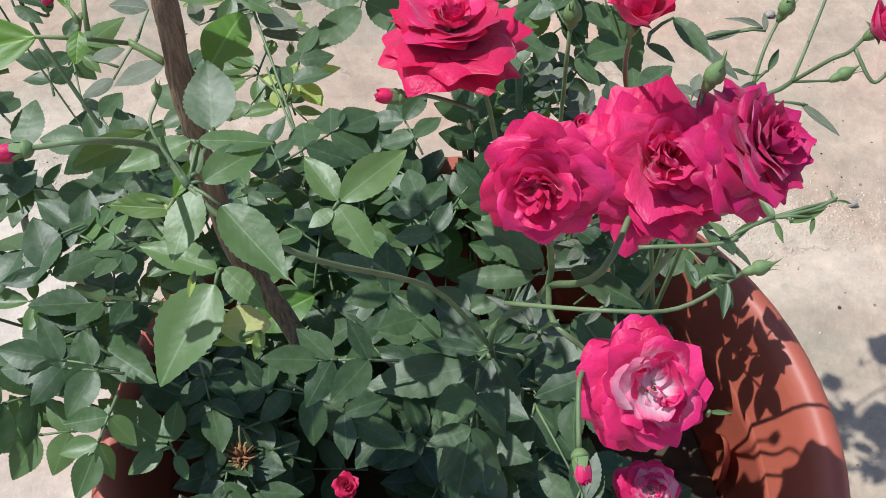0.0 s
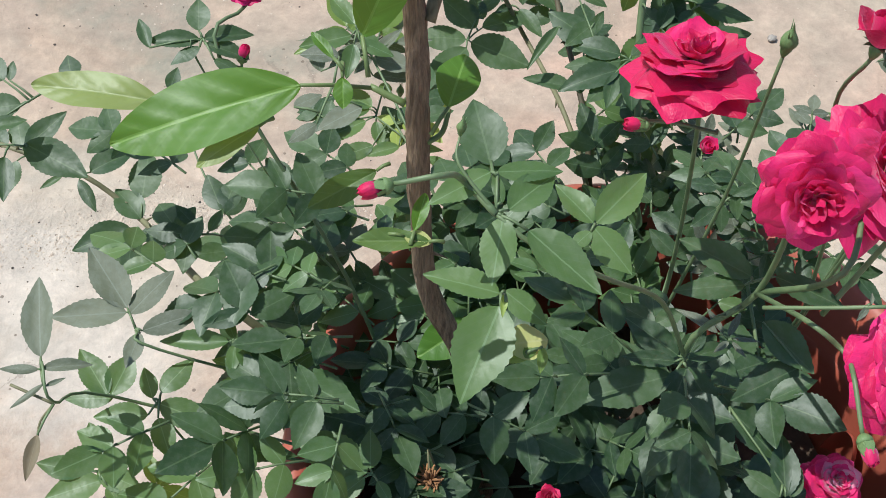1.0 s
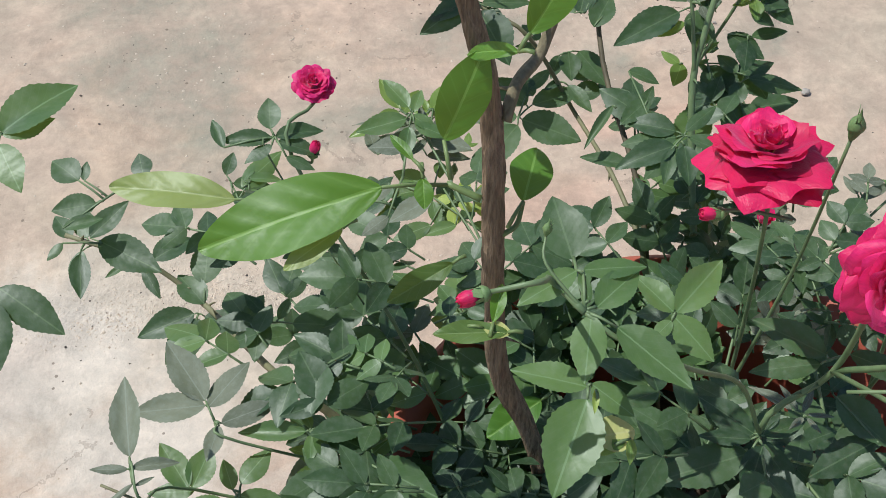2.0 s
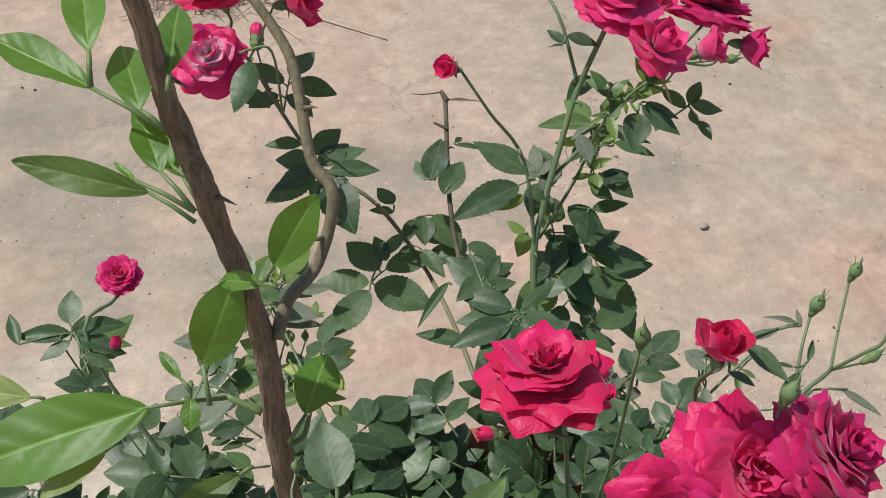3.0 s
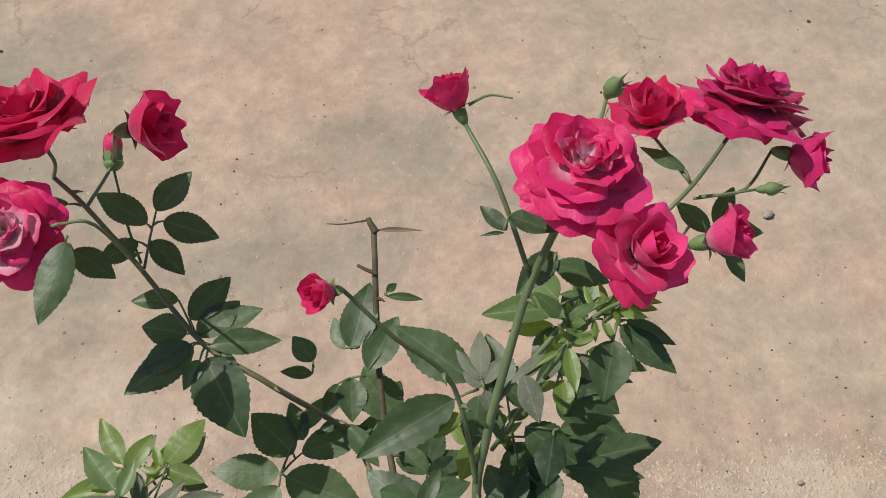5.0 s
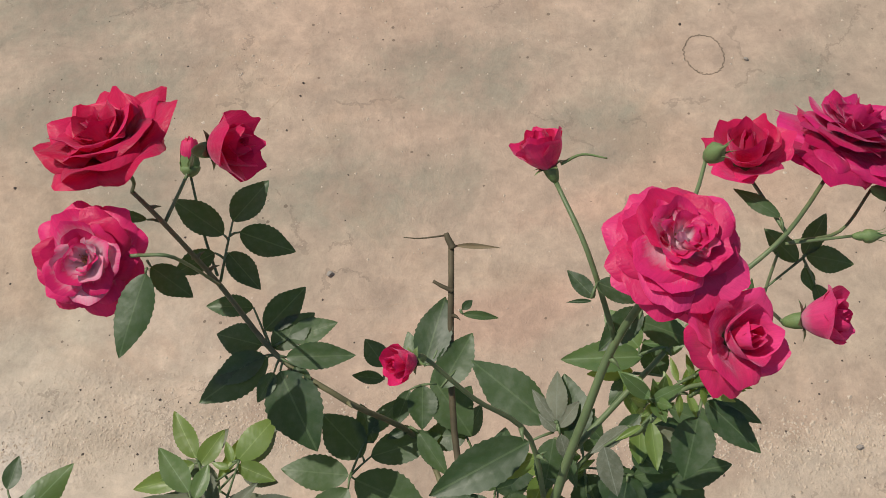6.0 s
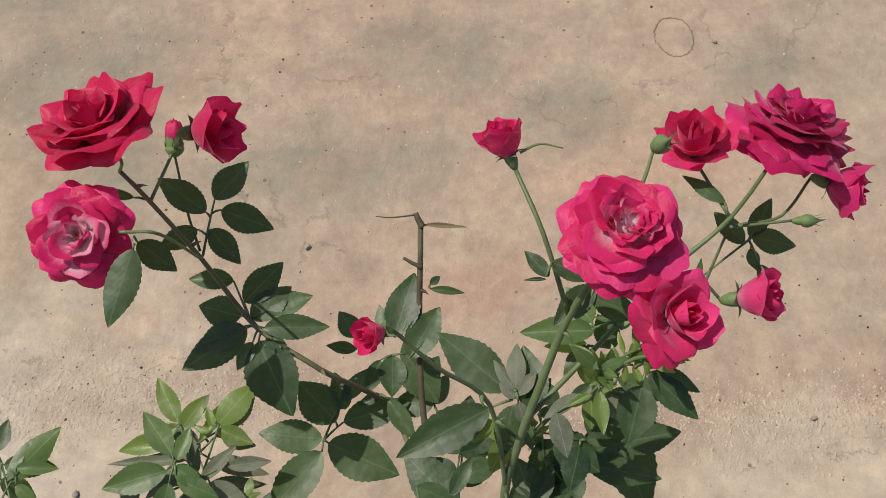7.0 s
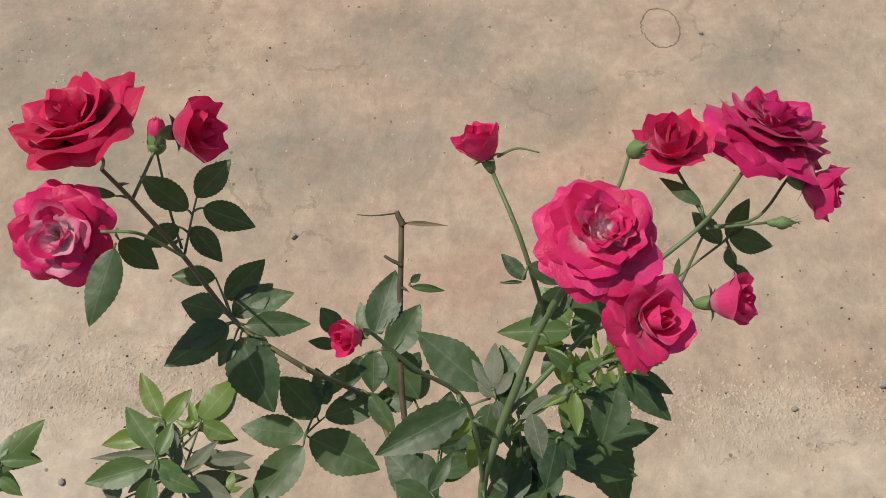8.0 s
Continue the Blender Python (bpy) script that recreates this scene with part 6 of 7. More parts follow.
leaf(bush_p, (-0.3333, 0.0285, 0.5417), [((-0.3300, 0.0295, 0.5419), (-0.3366, 0.0576, 0.5492), 0.95, (0.0000, -0.2500, 0.9700)), ((-0.3406, 0.0294, 0.5419), (-0.3680, 0.0392, 0.5444), 0.80, (0.0000, -0.2500, 0.9700)), ((-0.3342, 0.0296, 0.5420), (-0.3098, 0.0142, 0.5380), 0.85, (0.0000, -0.2500, 0.9700)), ((-0.3321, 0.0235, 0.5404), (-0.3648, 0.0182, 0.5390), 0.90, (0.0000, -0.2500, 0.9700)), ((-0.3292, 0.0198, 0.5394), (-0.3224, 0.0059, 0.5358), 1.00, (0.0000, -0.2500, 0.9700))], FRESH_LEAF, seed=230)
leaf(bush_p, (-0.3022, 0.0157, 0.5387), [((-0.3021, 0.0163, 0.5388), (-0.3052, 0.0354, 0.5437), 0.90, (0.0000, -0.2500, 0.9700)), ((-0.3007, 0.0148, 0.5384), (-0.2820, 0.0315, 0.5427), 0.85, (0.0000, -0.2500, 0.9700)), ((-0.2992, 0.0130, 0.5380), (-0.2762, 0.0010, 0.5349), 0.70, (0.0000, -0.2500, 0.9700))], YOUNG_LEAF, seed=231)
leaf(bush_p, (-0.2721, 0.0304, 0.5480), [((-0.2721, 0.0304, 0.5480), (-0.2183, 0.0182, 0.5448), 0.50, (0.0000, -0.2500, 0.9700))], ROSE_LEAF, seed=232)
cane(bush_p, [(-0.2967, 0.0561, 0.5683), (-0.2781, 0.0291, 0.5528), (-0.2531, 0.0237, 0.5469), (-0.1500, 0.0300, 0.4600)], 0.0006, 0.0010, GREEN_STEM, 0, 47)
cane(bush_p, [(-0.2180, 0.0546, 0.5755), (-0.2382, 0.0699, 0.5825), (-0.2466, 0.0758, 0.5850)], 0.0006, 0.0006, GREEN_STEM, 0, 48)
cane(bush_p, [(-0.2180, 0.0546, 0.5755), (-0.2025, 0.0432, 0.5705), (-0.1400, 0.0500, 0.4600)], 0.0006, 0.0011, GREEN_STEM, 0, 49)
cane(bush_p, [(-0.1200, 0.0700, 0.4000), (-0.2410, 0.1294, 0.5287), (-0.2683, 0.1566, 0.5427), (-0.3120, 0.2884, 0.4427), (-0.3529, 0.3270, 0.4620), (-0.4152, 0.3611, 0.4741)], 0.0032, 0.0019, DARK_STEM, 8, 50)
leaf(bush_p, (-0.2597, 0.1778, 0.5593), [((-0.2464, 0.1747, 0.5585), (-0.2056, 0.1659, 0.5563), 0.75, (0.0000, -0.2500, 0.9700)), ((-0.2698, 0.1793, 0.5597), (-0.2964, 0.1871, 0.5617), 0.90, (0.0000, -0.2500, 0.9700)), ((-0.2658, 0.1826, 0.5606), (-0.2754, 0.1541, 0.5532), 1.00, (0.0000, -0.2500, 0.9700)), ((-0.2637, 0.1843, 0.5610), (-0.2748, 0.2019, 0.5655), 0.80, (0.0000, -0.2500, 0.9700)), ((-0.2551, 0.1791, 0.5597), (-0.2442, 0.1935, 0.5634), 0.80, (0.0000, -0.2500, 0.9700))], ROSE_LEAF, seed=233)
leaf(bush_p, (-0.3193, 0.2855, 0.4392), [((-0.3227, 0.2860, 0.4393), (-0.3704, 0.2769, 0.4370), 0.80, (0.0000, -0.2500, 0.9700)), ((-0.3214, 0.2811, 0.4380), (-0.3504, 0.2503, 0.4301), 0.95, (0.0000, -0.2500, 0.9700)), ((-0.3152, 0.2825, 0.4384), (-0.2810, 0.2633, 0.4334), 1.00, (0.0000, -0.2500, 0.9700)), ((-0.3217, 0.2825, 0.4384), (-0.3288, 0.2517, 0.4305), 1.00, (0.0000, -0.2500, 0.9700))], ROSE_LEAF, seed=234)
leaf(bush_p, (-0.3139, 0.2899, 0.4433), [((-0.3139, 0.2909, 0.4436), (-0.3318, 0.3225, 0.4517), 1.00, (0.0000, -0.2500, 0.9700)), ((-0.3114, 0.3079, 0.4480), (-0.3029, 0.3508, 0.4590), 1.05, (0.0000, -0.2500, 0.9700))], ROSE_LEAF, seed=235)
leaf(bush_p, (-0.3528, 0.3277, 0.4625), [((-0.3860, 0.3529, 0.4690), (-0.3518, 0.3295, 0.4630), 0.95, (0.0000, -0.2500, 0.9700)), ((-0.3483, 0.3295, 0.4630), (-0.3152, 0.3461, 0.4673), 1.00, (0.0000, -0.2500, 0.9700)), ((-0.3574, 0.3245, 0.4617), (-0.3473, 0.2967, 0.4545), 0.60, (0.0000, -0.2500, 0.9700)), ((-0.3701, 0.3292, 0.4629), (-0.3879, 0.3206, 0.4607), 0.50, (0.0000, -0.2500, 0.9700)), ((-0.3966, 0.3573, 0.4702), (-0.3629, 0.3848, 0.4772), 0.70, (0.0000, -0.2500, 0.9700))], ROSE_LEAF, seed=236)
leaf(bush_p, (-0.3528, 0.3277, 0.4625), [((-0.3988, 0.3576, 0.4702), (-0.4037, 0.3892, 0.4784), 1.00, (0.0000, -0.2500, 0.9700)), ((-0.4037, 0.3470, 0.4675), (-0.4144, 0.3196, 0.4604), 0.80, (0.0000, -0.2500, 0.9700)), ((-0.4117, 0.3594, 0.4707), (-0.4236, 0.3843, 0.4771), 0.90, (0.0000, -0.2500, 0.9700))], ROSE_LEAF, seed=5236)
leaf(bush_p, (-0.2514, 0.2835, 0.4509), [((-0.2505, 0.2834, 0.4509), (-0.2586, 0.3171, 0.4596), 1.00, (0.0000, -0.2500, 0.9700)), ((-0.2483, 0.2792, 0.4498), (-0.2275, 0.2956, 0.4540), 0.90, (0.0000, -0.2500, 0.9700)), ((-0.2494, 0.2818, 0.4504), (-0.2346, 0.3113, 0.4581), 1.00, (0.0000, -0.2500, 0.9700))], ROSE_LEAF, seed=237)
leaf(bush_p, (-0.1693, 0.1683, 0.6927), [((-0.1633, 0.1857, 0.6972), (-0.1852, 0.1922, 0.6989), 0.90, (0.0000, -0.2500, 0.9700)), ((-0.1558, 0.1522, 0.6886), (-0.1830, 0.1419, 0.6859), 0.90, (0.0000, -0.2500, 0.9700)), ((-0.1934, 0.1573, 0.6899), (-0.1765, 0.1639, 0.6916), 0.90, (0.0000, -0.2500, 0.9700)), ((-0.1825, 0.1453, 0.6868), (-0.1995, 0.1372, 0.6847), 0.80, (0.0000, -0.2500, 0.9700))], DULL_LEAF, seed=238)
leaf(bush_p, (-0.2382, 0.2037, 0.7054), [((-0.2398, 0.2089, 0.7068), (-0.2379, 0.2301, 0.7122), 1.20, (0.0000, -0.2500, 0.9700)), ((-0.2399, 0.2029, 0.7052), (-0.2698, 0.2068, 0.7062), 0.70, (0.0000, -0.2500, 0.9700)), ((-0.2375, 0.2036, 0.7054), (-0.2090, 0.2060, 0.7060), 0.70, (0.0000, -0.2500, 0.9700)), ((-0.2371, 0.1997, 0.7044), (-0.2136, 0.1899, 0.7019), 0.70, (0.0000, -0.2500, 0.9700)), ((-0.2405, 0.1985, 0.7041), (-0.2580, 0.1906, 0.7020), 0.80, (0.0000, -0.2500, 0.9700))], ROSE_LEAF, seed=239)
leaf(bush_p, (-0.2382, 0.2037, 0.7054), [((-0.2681, 0.2016, 0.7049), (-0.2724, 0.2216, 0.7100), 0.70, (0.0000, -0.2500, 0.9700)), ((-0.2335, 0.1898, 0.7018), (-0.2185, 0.1797, 0.6992), 0.80, (0.0000, -0.2500, 0.9700))], ROSE_LEAF, seed=5239)
cane(bush_p, [(-0.2382, 0.2037, 0.7054), (-0.2433, 0.1960, 0.6975), (-0.2000, 0.1500, 0.6000)], 0.0006, 0.0006, GREEN_STEM, 0, 51)
leaf(bush_p, (-0.3256, 0.2507, 0.6421), [((-0.3239, 0.2496, 0.6419), (-0.3260, 0.2680, 0.6466), 1.30, (0.0000, -0.2500, 0.9700)), ((-0.3645, 0.2538, 0.6429), (-0.3811, 0.2731, 0.6479), 1.20, (0.0000, -0.2500, 0.9700)), ((-0.3550, 0.2361, 0.6384), (-0.3828, 0.2354, 0.6382), 1.00, (0.0000, -0.2500, 0.9700)), ((-0.3610, 0.2532, 0.6428), (-0.3584, 0.2669, 0.6463), 0.90, (0.0000, -0.2500, 0.9700)), ((-0.3765, 0.2226, 0.6349), (-0.3521, 0.2258, 0.6357), 0.80, (0.0000, -0.2500, 0.9700))], ROSE_LEAF, seed=240)
leaf(bush_p, (-0.3578, 0.2248, 0.6123), [((-0.3594, 0.2271, 0.6129), (-0.3225, 0.1986, 0.6056), 0.80, (0.0000, -0.2500, 0.9700)), ((-0.3722, 0.2197, 0.6110), (-0.3739, 0.1895, 0.6032), 0.70, (0.0000, -0.2500, 0.9700)), ((-0.3823, 0.2294, 0.6135), (-0.3933, 0.2198, 0.6110), 0.80, (0.0000, -0.2500, 0.9700))], ROSE_LEAF, seed=241)
leaf(bush_p, (-0.4092, 0.2927, 0.6570), [((-0.4092, 0.2927, 0.6570), (-0.3611, 0.3284, 0.6662), 0.90, (0.0000, -0.2500, 0.9700)), ((-0.4092, 0.2914, 0.6567), (-0.3761, 0.3006, 0.6591), 0.90, (0.0000, -0.2500, 0.9700)), ((-0.4114, 0.2847, 0.6550), (-0.4008, 0.2502, 0.6461), 1.00, (0.0000, -0.2500, 0.9700)), ((-0.4128, 0.2912, 0.6567), (-0.4265, 0.3064, 0.6606), 0.90, (0.0000, -0.2500, 0.9700))], FRESH_LEAF, seed=242)
leaf(bush_p, (-0.4320, 0.2186, 0.5909), [((-0.4284, 0.2198, 0.5913), (-0.3913, 0.1828, 0.5817), 0.80, (0.0000, -0.2500, 0.9700)), ((-0.4324, 0.2108, 0.5889), (-0.4328, 0.1656, 0.5773), 0.80, (0.0000, -0.2500, 0.9700))], ROSE_LEAF, seed=243)
leaf(bush_k, (-0.1285, 0.3512, 0.5622), [((-0.1297, 0.3565, 0.5635), (-0.1449, 0.3842, 0.5707), 0.80, (0.0000, -0.2500, 0.9700)), ((-0.1270, 0.3519, 0.5623), (-0.1167, 0.3708, 0.5672), 0.90, (0.0000, -0.2500, 0.9700)), ((-0.1339, 0.3470, 0.5611), (-0.1748, 0.3418, 0.5597), 0.75, (0.0000, -0.2500, 0.9700)), ((-0.1290, 0.3487, 0.5615), (-0.1118, 0.3330, 0.5575), 0.80, (0.0000, -0.2500, 0.9700)), ((-0.1283, 0.3410, 0.5595), (-0.1041, 0.3266, 0.5558), 0.80, (0.0000, -0.2500, 0.9700))], FRESH_LEAF, seed=244)
leaf(bush_k, (-0.1285, 0.3512, 0.5622), [((-0.1331, 0.3393, 0.5591), (-0.1427, 0.3137, 0.5525), 0.80, (0.0000, -0.2500, 0.9700))], FRESH_LEAF, seed=5244)
cane(bush_l, [(-0.1200, -0.0100, 0.4200), (-0.1382, 0.0152, 0.5188), (-0.1403, 0.0006, 0.5089)], 0.0009, 0.0006, DARK_STEM, 0, 52)
dried_head(bush_l, (-0.1403, 0.0006, 0.5089), 0.011, 3)
half_open(bush_l, (-0.0796, -0.0388, 0.5492), (0.0, -0.3, 1.0), 0.0068, 245, PETAL_DARK, 0.60)
cane(bush_l, [(-0.0800, -0.0300, 0.4200), (-0.0796, -0.0367, 0.5420)], 0.0009, 0.0006, GREEN_STEM, 0, 53)
cane(bush_l, [(-0.1562, -0.0112, 0.4992), (-0.1534, 0.0059, 0.5109)], 0.0014, 0.0013, RED_STEM, 0, 54, label="cut reddish stub")

def fill(bush, count, low, high, size, seed, material=None):
    """Sprays of leaves all through a bush."""
    rng = random.Random(seed)
    for i in range(count):
        at = Vector([rng.uniform(a, b) for a, b in zip(low, high)])
        if -0.095 < at.x < 0.005 and at.y > 0.20 or at.x < -0.15 and -0.20 < at.y < 0.09 and at.z < 0.52:
            continue
        way = Vector((at.x - bush.location.x + rng.uniform(-0.1, 0.1), at.y - bush.location.y + rng.uniform(-0.1, 0.1), rng.uniform(-0.02, 0.06)))
        lean = (rng.uniform(-0.5, 0.5), rng.uniform(-0.6, 0.3), 1)
        spray(bush, at, way, size * rng.uniform(0.75, 1.2), seed * 100 + i, material, 5, lean)


fill(bush_l, 66, (-0.16, -0.19, 0.40), (0.04, 0.08, 0.52), 0.048, 1)
fill(bush_l, 34, (-0.20, 0.00, 0.43), (-0.04, 0.17, 0.52), 0.044, 21)
fill(bush_p, 20, (-0.19, -0.05, 0.44), (-0.11, 0.10, 0.53), 0.044, 22)
fill(bush_l, 18, (-0.13, 0.10, 0.47), (-0.02, 0.18, 0.54), 0.044, 24, FRESH_LEAF)
fill(bush_l, 9, (-0.05, -0.02, 0.56), (0.04, 0.06, 0.64), 0.048, 25)
fill(bush_a, 11, (0.04, -0.07, 0.42), (0.13, 0.06, 0.50), 0.046, 23)
fill(bush_a, 40, (-0.03, -0.16, 0.40), (0.075, 0.06, 0.52), 0.050, 2)
fill(bush_b, 15, (-0.05, 0.08, 0.46), (0.12, 0.21, 0.57), 0.040, 3)
fill(bush_p, 20, (-0.26, 0.02, 0.46), (-0.09, 0.22, 0.58), 0.046, 4)
fill(bush_p, 9, (-0.28, 0.08, 0.54), (-0.12, 0.24, 0.64), 0.042, 14)
fill(bush_p, 9, (-0.28, 0.00, 0.55), (-0.16, 0.13, 0.63), 0.046, 41)
fill(bush_p, 7, (-0.29, 0.00, 0.54), (-0.17, 0.15, 0.62), 0.044, 42, FRESH_LEAF)
fill(bush_k, 12, (-0.20, 0.16, 0.48), (-0.04, 0.30, 0.54), 0.040, 5)
fill(bush_e, 3, (-0.03, 0.27, 0.50), (0.06, 0.38, 0.56), 0.046, 6)
fill(bush_f, 3, (0.04, 0.22, 0.52), (0.13, 0.30, 0.60), 0.046, 7)
for i in range(34):
    a = radians(80 + 160 * i / 33)
    r = 0.225 + 0.03 * math.sin(i * 2.3)
    if -0.095 < r * math.cos(a) < 0.005 or radians(158) < a < radians(192):
        continue
    spray((bush_k, bush_p, bush_p)[i % 3] if a > 1.9 else bush_e, (r * math.cos(a), r * math.sin(a), 0.515 + 0.02 * math.sin(i * 1.7)), (math.cos(a + math.sin(i * 5.1)), math.sin(a + math.sin(i * 5.1)), 0.1), 0.040 + 0.006 * math.sin(i * 3.1), 900 + i, (ROSE_LEAF, FRESH_LEAF, ROSE_LEAF, DULL_LEAF)[i % 4], 5, (0.2 * math.sin(i), -0.2, 1))
fill(bush_b, 16, (-0.01, 0.10, 0.44), (0.13, 0.19, 0.51), 0.046, 31, FRESH_LEAF)
fill(bush_b, 14, (-0.03, 0.16, 0.47), (0.09, 0.20, 0.53), 0.040, 32)
fill(bush_b, 14, (-0.07, 0.14, 0.50), (0.13, 0.25, 0.56), 0.040, 13)
fill(bush_h, 16, (0.07, 0.08, 0.55), (0.14, 0.13, 0.63), 0.034, 9)
fill(bush_h, 22, (0.07, 0.09, 0.53), (0.17, 0.20, 0.60), 0.026, 8, DULL_LEAF)



def tuft(bush, place, way, size, count, seed, material=None):
    """A growing tip: narrow young leaflets that stand off a short shoot."""
    rng = random.Random(seed)
    place, way = Vector(place), Vector(way).normalized()
    blades = []
    for i in range(count):
        foot = place + way * size * 1.2 * i / count
        out = (way * rng.uniform(0.3, 1.0) + Vector((rng.uniform(-1, 1), rng.uniform(-1, 1), rng.uniform(-0.5, 0.9)))).normalized()
        blades.append((foot, foot + out * size * rng.uniform(0.55, 1.0), rng.uniform(0.5, 0.8), (rng.uniform(-0.5, 0.5), -0.5, 0.8)))
    return leaf(bush, place, blades, material or YOUNG_LEAF, None, seed)



tuft(bush_f, (0.1342, 0.3071, 0.7282), (0.5, 0.1, 0.6), 0.0200, 14, 246, YOUNG_LEAF)
tuft(bush_f, (0.1466, 0.3164, 0.7377), (0.6, 0.1, 0.5), 0.0180, 12, 247, YOUNG_LEAF)
tuft(bush_f, (0.1204, 0.3061, 0.7254), (-0.2, -0.1, 0.6), 0.0220, 10, 248, FRESH_LEAF)
tuft(bush_f, (0.1211, 0.3261, 0.6550), (0.3, 0.1, 0.8), 0.0220, 9, 249, YOUNG_LEAF)
tuft(bush_f, (0.0885, 0.3187, 0.6003), (0.2, 0.1, 0.9), 0.0180, 7, 250, FRESH_LEAF)
cane(bush_f, [(0.0846, 0.3168, 0.5982), (0.1083, 0.3212, 0.6491), (0.1096, 0.2982, 0.7173), (0.1302, 0.3097, 0.7298), (0.1553, 0.3157, 0.7383), (0.2311, 0.4208, 0.6240)], 0.0014, 0.0009, GREEN_STEM, 0, 55)
leaf(bush_f, (0.1272, 0.3514, 0.6767), [((0.1285, 0.3501, 0.6764), (0.0883, 0.3555, 0.6778), 0.75, (0.0000, -0.2500, 0.9700)), ((0.1281, 0.3548, 0.6776), (0.1153, 0.3764, 0.6831), 1.20, (0.0000, -0.2500, 0.9700)), ((0.1431, 0.3483, 0.6759), (0.1481, 0.3718, 0.6820), 1.20, (0.0000, -0.2500, 0.9700)), ((0.1445, 0.3533, 0.6772), (0.1298, 0.3573, 0.6782), 0.70, (0.0000, -0.2500, 0.9700))], FRESH_LEAF, seed=251)
leaf(bush_f, (0.1395, 0.3054, 0.7276), [((0.1407, 0.3043, 0.7273), (0.1604, 0.2790, 0.7208), 0.75, (0.0000, -0.2500, 0.9700)), ((0.1442, 0.3061, 0.7278), (0.1636, 0.2910, 0.7239), 0.60, (0.0000, -0.2500, 0.9700)), ((0.1359, 0.2983, 0.7258), (0.1251, 0.2736, 0.7194), 1.15, (0.0000, -0.2500, 0.9700))], ROSE_LEAF, seed=252)
leaf(bush_f, (0.1101, 0.3003, 0.7192), [((0.1113, 0.2992, 0.7189), (0.1420, 0.2823, 0.7145), 0.55, (0.0000, -0.2500, 0.9700)), ((0.1058, 0.3012, 0.7194), (0.0872, 0.2925, 0.7172), 0.60, (0.0000, -0.2500, 0.9700)), ((0.0936, 0.2943, 0.7176), (0.0953, 0.2728, 0.7121), 0.90, (0.0000, -0.2500, 0.9700))], DULL_LEAF, seed=253)
leaf(bush_f, (0.1266, 0.3211, 0.6516), [((0.1284, 0.3218, 0.6518), (0.1484, 0.3005, 0.6463), 1.00, (0.0000, -0.2500, 0.9700)), ((0.1291, 0.3121, 0.6493), (0.1511, 0.3221, 0.6519), 1.10, (0.0000, -0.2500, 0.9700)), ((0.1176, 0.3127, 0.6495), (0.1302, 0.2984, 0.6458), 1.20, (0.0000, -0.2500, 0.9700))], ROSE_LEAF, seed=254)
leaf(bush_f, (0.1140, 0.3035, 0.6353), [((0.1172, 0.3028, 0.6351), (0.1461, 0.3035, 0.6353), 0.75, (0.0000, -0.2500, 0.9700)), ((0.1002, 0.3079, 0.6365), (0.1223, 0.2852, 0.6306), 1.15, (0.0000, -0.2500, 0.9700)), ((0.1132, 0.3003, 0.6345), (0.1037, 0.2775, 0.6286), 1.10, (0.0000, -0.2500, 0.9700))], ROSE_LEAF, seed=255)
leaf(bush_f, (0.1227, 0.3257, 0.6549), [((0.1226, 0.3216, 0.6538), (0.1195, 0.3033, 0.6491), 1.10, (0.0000, -0.2500, 0.9700)), ((0.1195, 0.3202, 0.6535), (0.1043, 0.3191, 0.6532), 0.70, (0.0000, -0.2500, 0.9700)), ((0.1268, 0.3284, 0.6556), (0.1377, 0.3311, 0.6563), 0.90, (0.0000, -0.2500, 0.9700)), ((0.1215, 0.3399, 0.6585), (0.1221, 0.3259, 0.6549), 0.80, (0.0000, -0.2500, 0.9700))], YOUNG_LEAF, seed=256)
leaf(bush_f, (0.0967, 0.3089, 0.5935), [((0.0983, 0.3192, 0.5961), (0.1035, 0.2818, 0.5865), 1.20, (0.0000, -0.2500, 0.9700)), ((0.0995, 0.2928, 0.5893), (0.1109, 0.2580, 0.5803), 1.10, (0.0000, -0.2500, 0.9700)), ((0.1122, 0.2817, 0.5864), (0.1286, 0.2600, 0.5808), 1.20, (0.0000, -0.2500, 0.9700)), ((0.0977, 0.3336, 0.5998), (0.1122, 0.3343, 0.6000), 0.90, (0.0000, -0.2500, 0.9700)), ((0.1004, 0.3514, 0.6044), (0.1122, 0.3343, 0.6000), 0.90, (0.0000, -0.2500, 0.9700))], ROSE_LEAF, seed=257)
leaf(bush_f, (0.0774, 0.2943, 0.5786), [((0.0900, 0.2883, 0.5771), (0.0516, 0.2658, 0.5713), 1.00, (0.0000, -0.2500, 0.9700)), ((0.0737, 0.2933, 0.5784), (0.1036, 0.3001, 0.5802), 0.80, (0.0000, -0.2500, 0.9700))], FRESH_LEAF, seed=258)
leaf(bush_f, (0.0769, 0.3211, 0.6007), [((0.0762, 0.3213, 0.6007), (0.0640, 0.3036, 0.5962), 1.20, (0.0000, -0.2500, 0.9700)), ((0.0740, 0.3210, 0.6007), (0.0649, 0.3359, 0.6045), 1.00, (0.0000, -0.2500, 0.9700))], YOUNG_LEAF, seed=259)
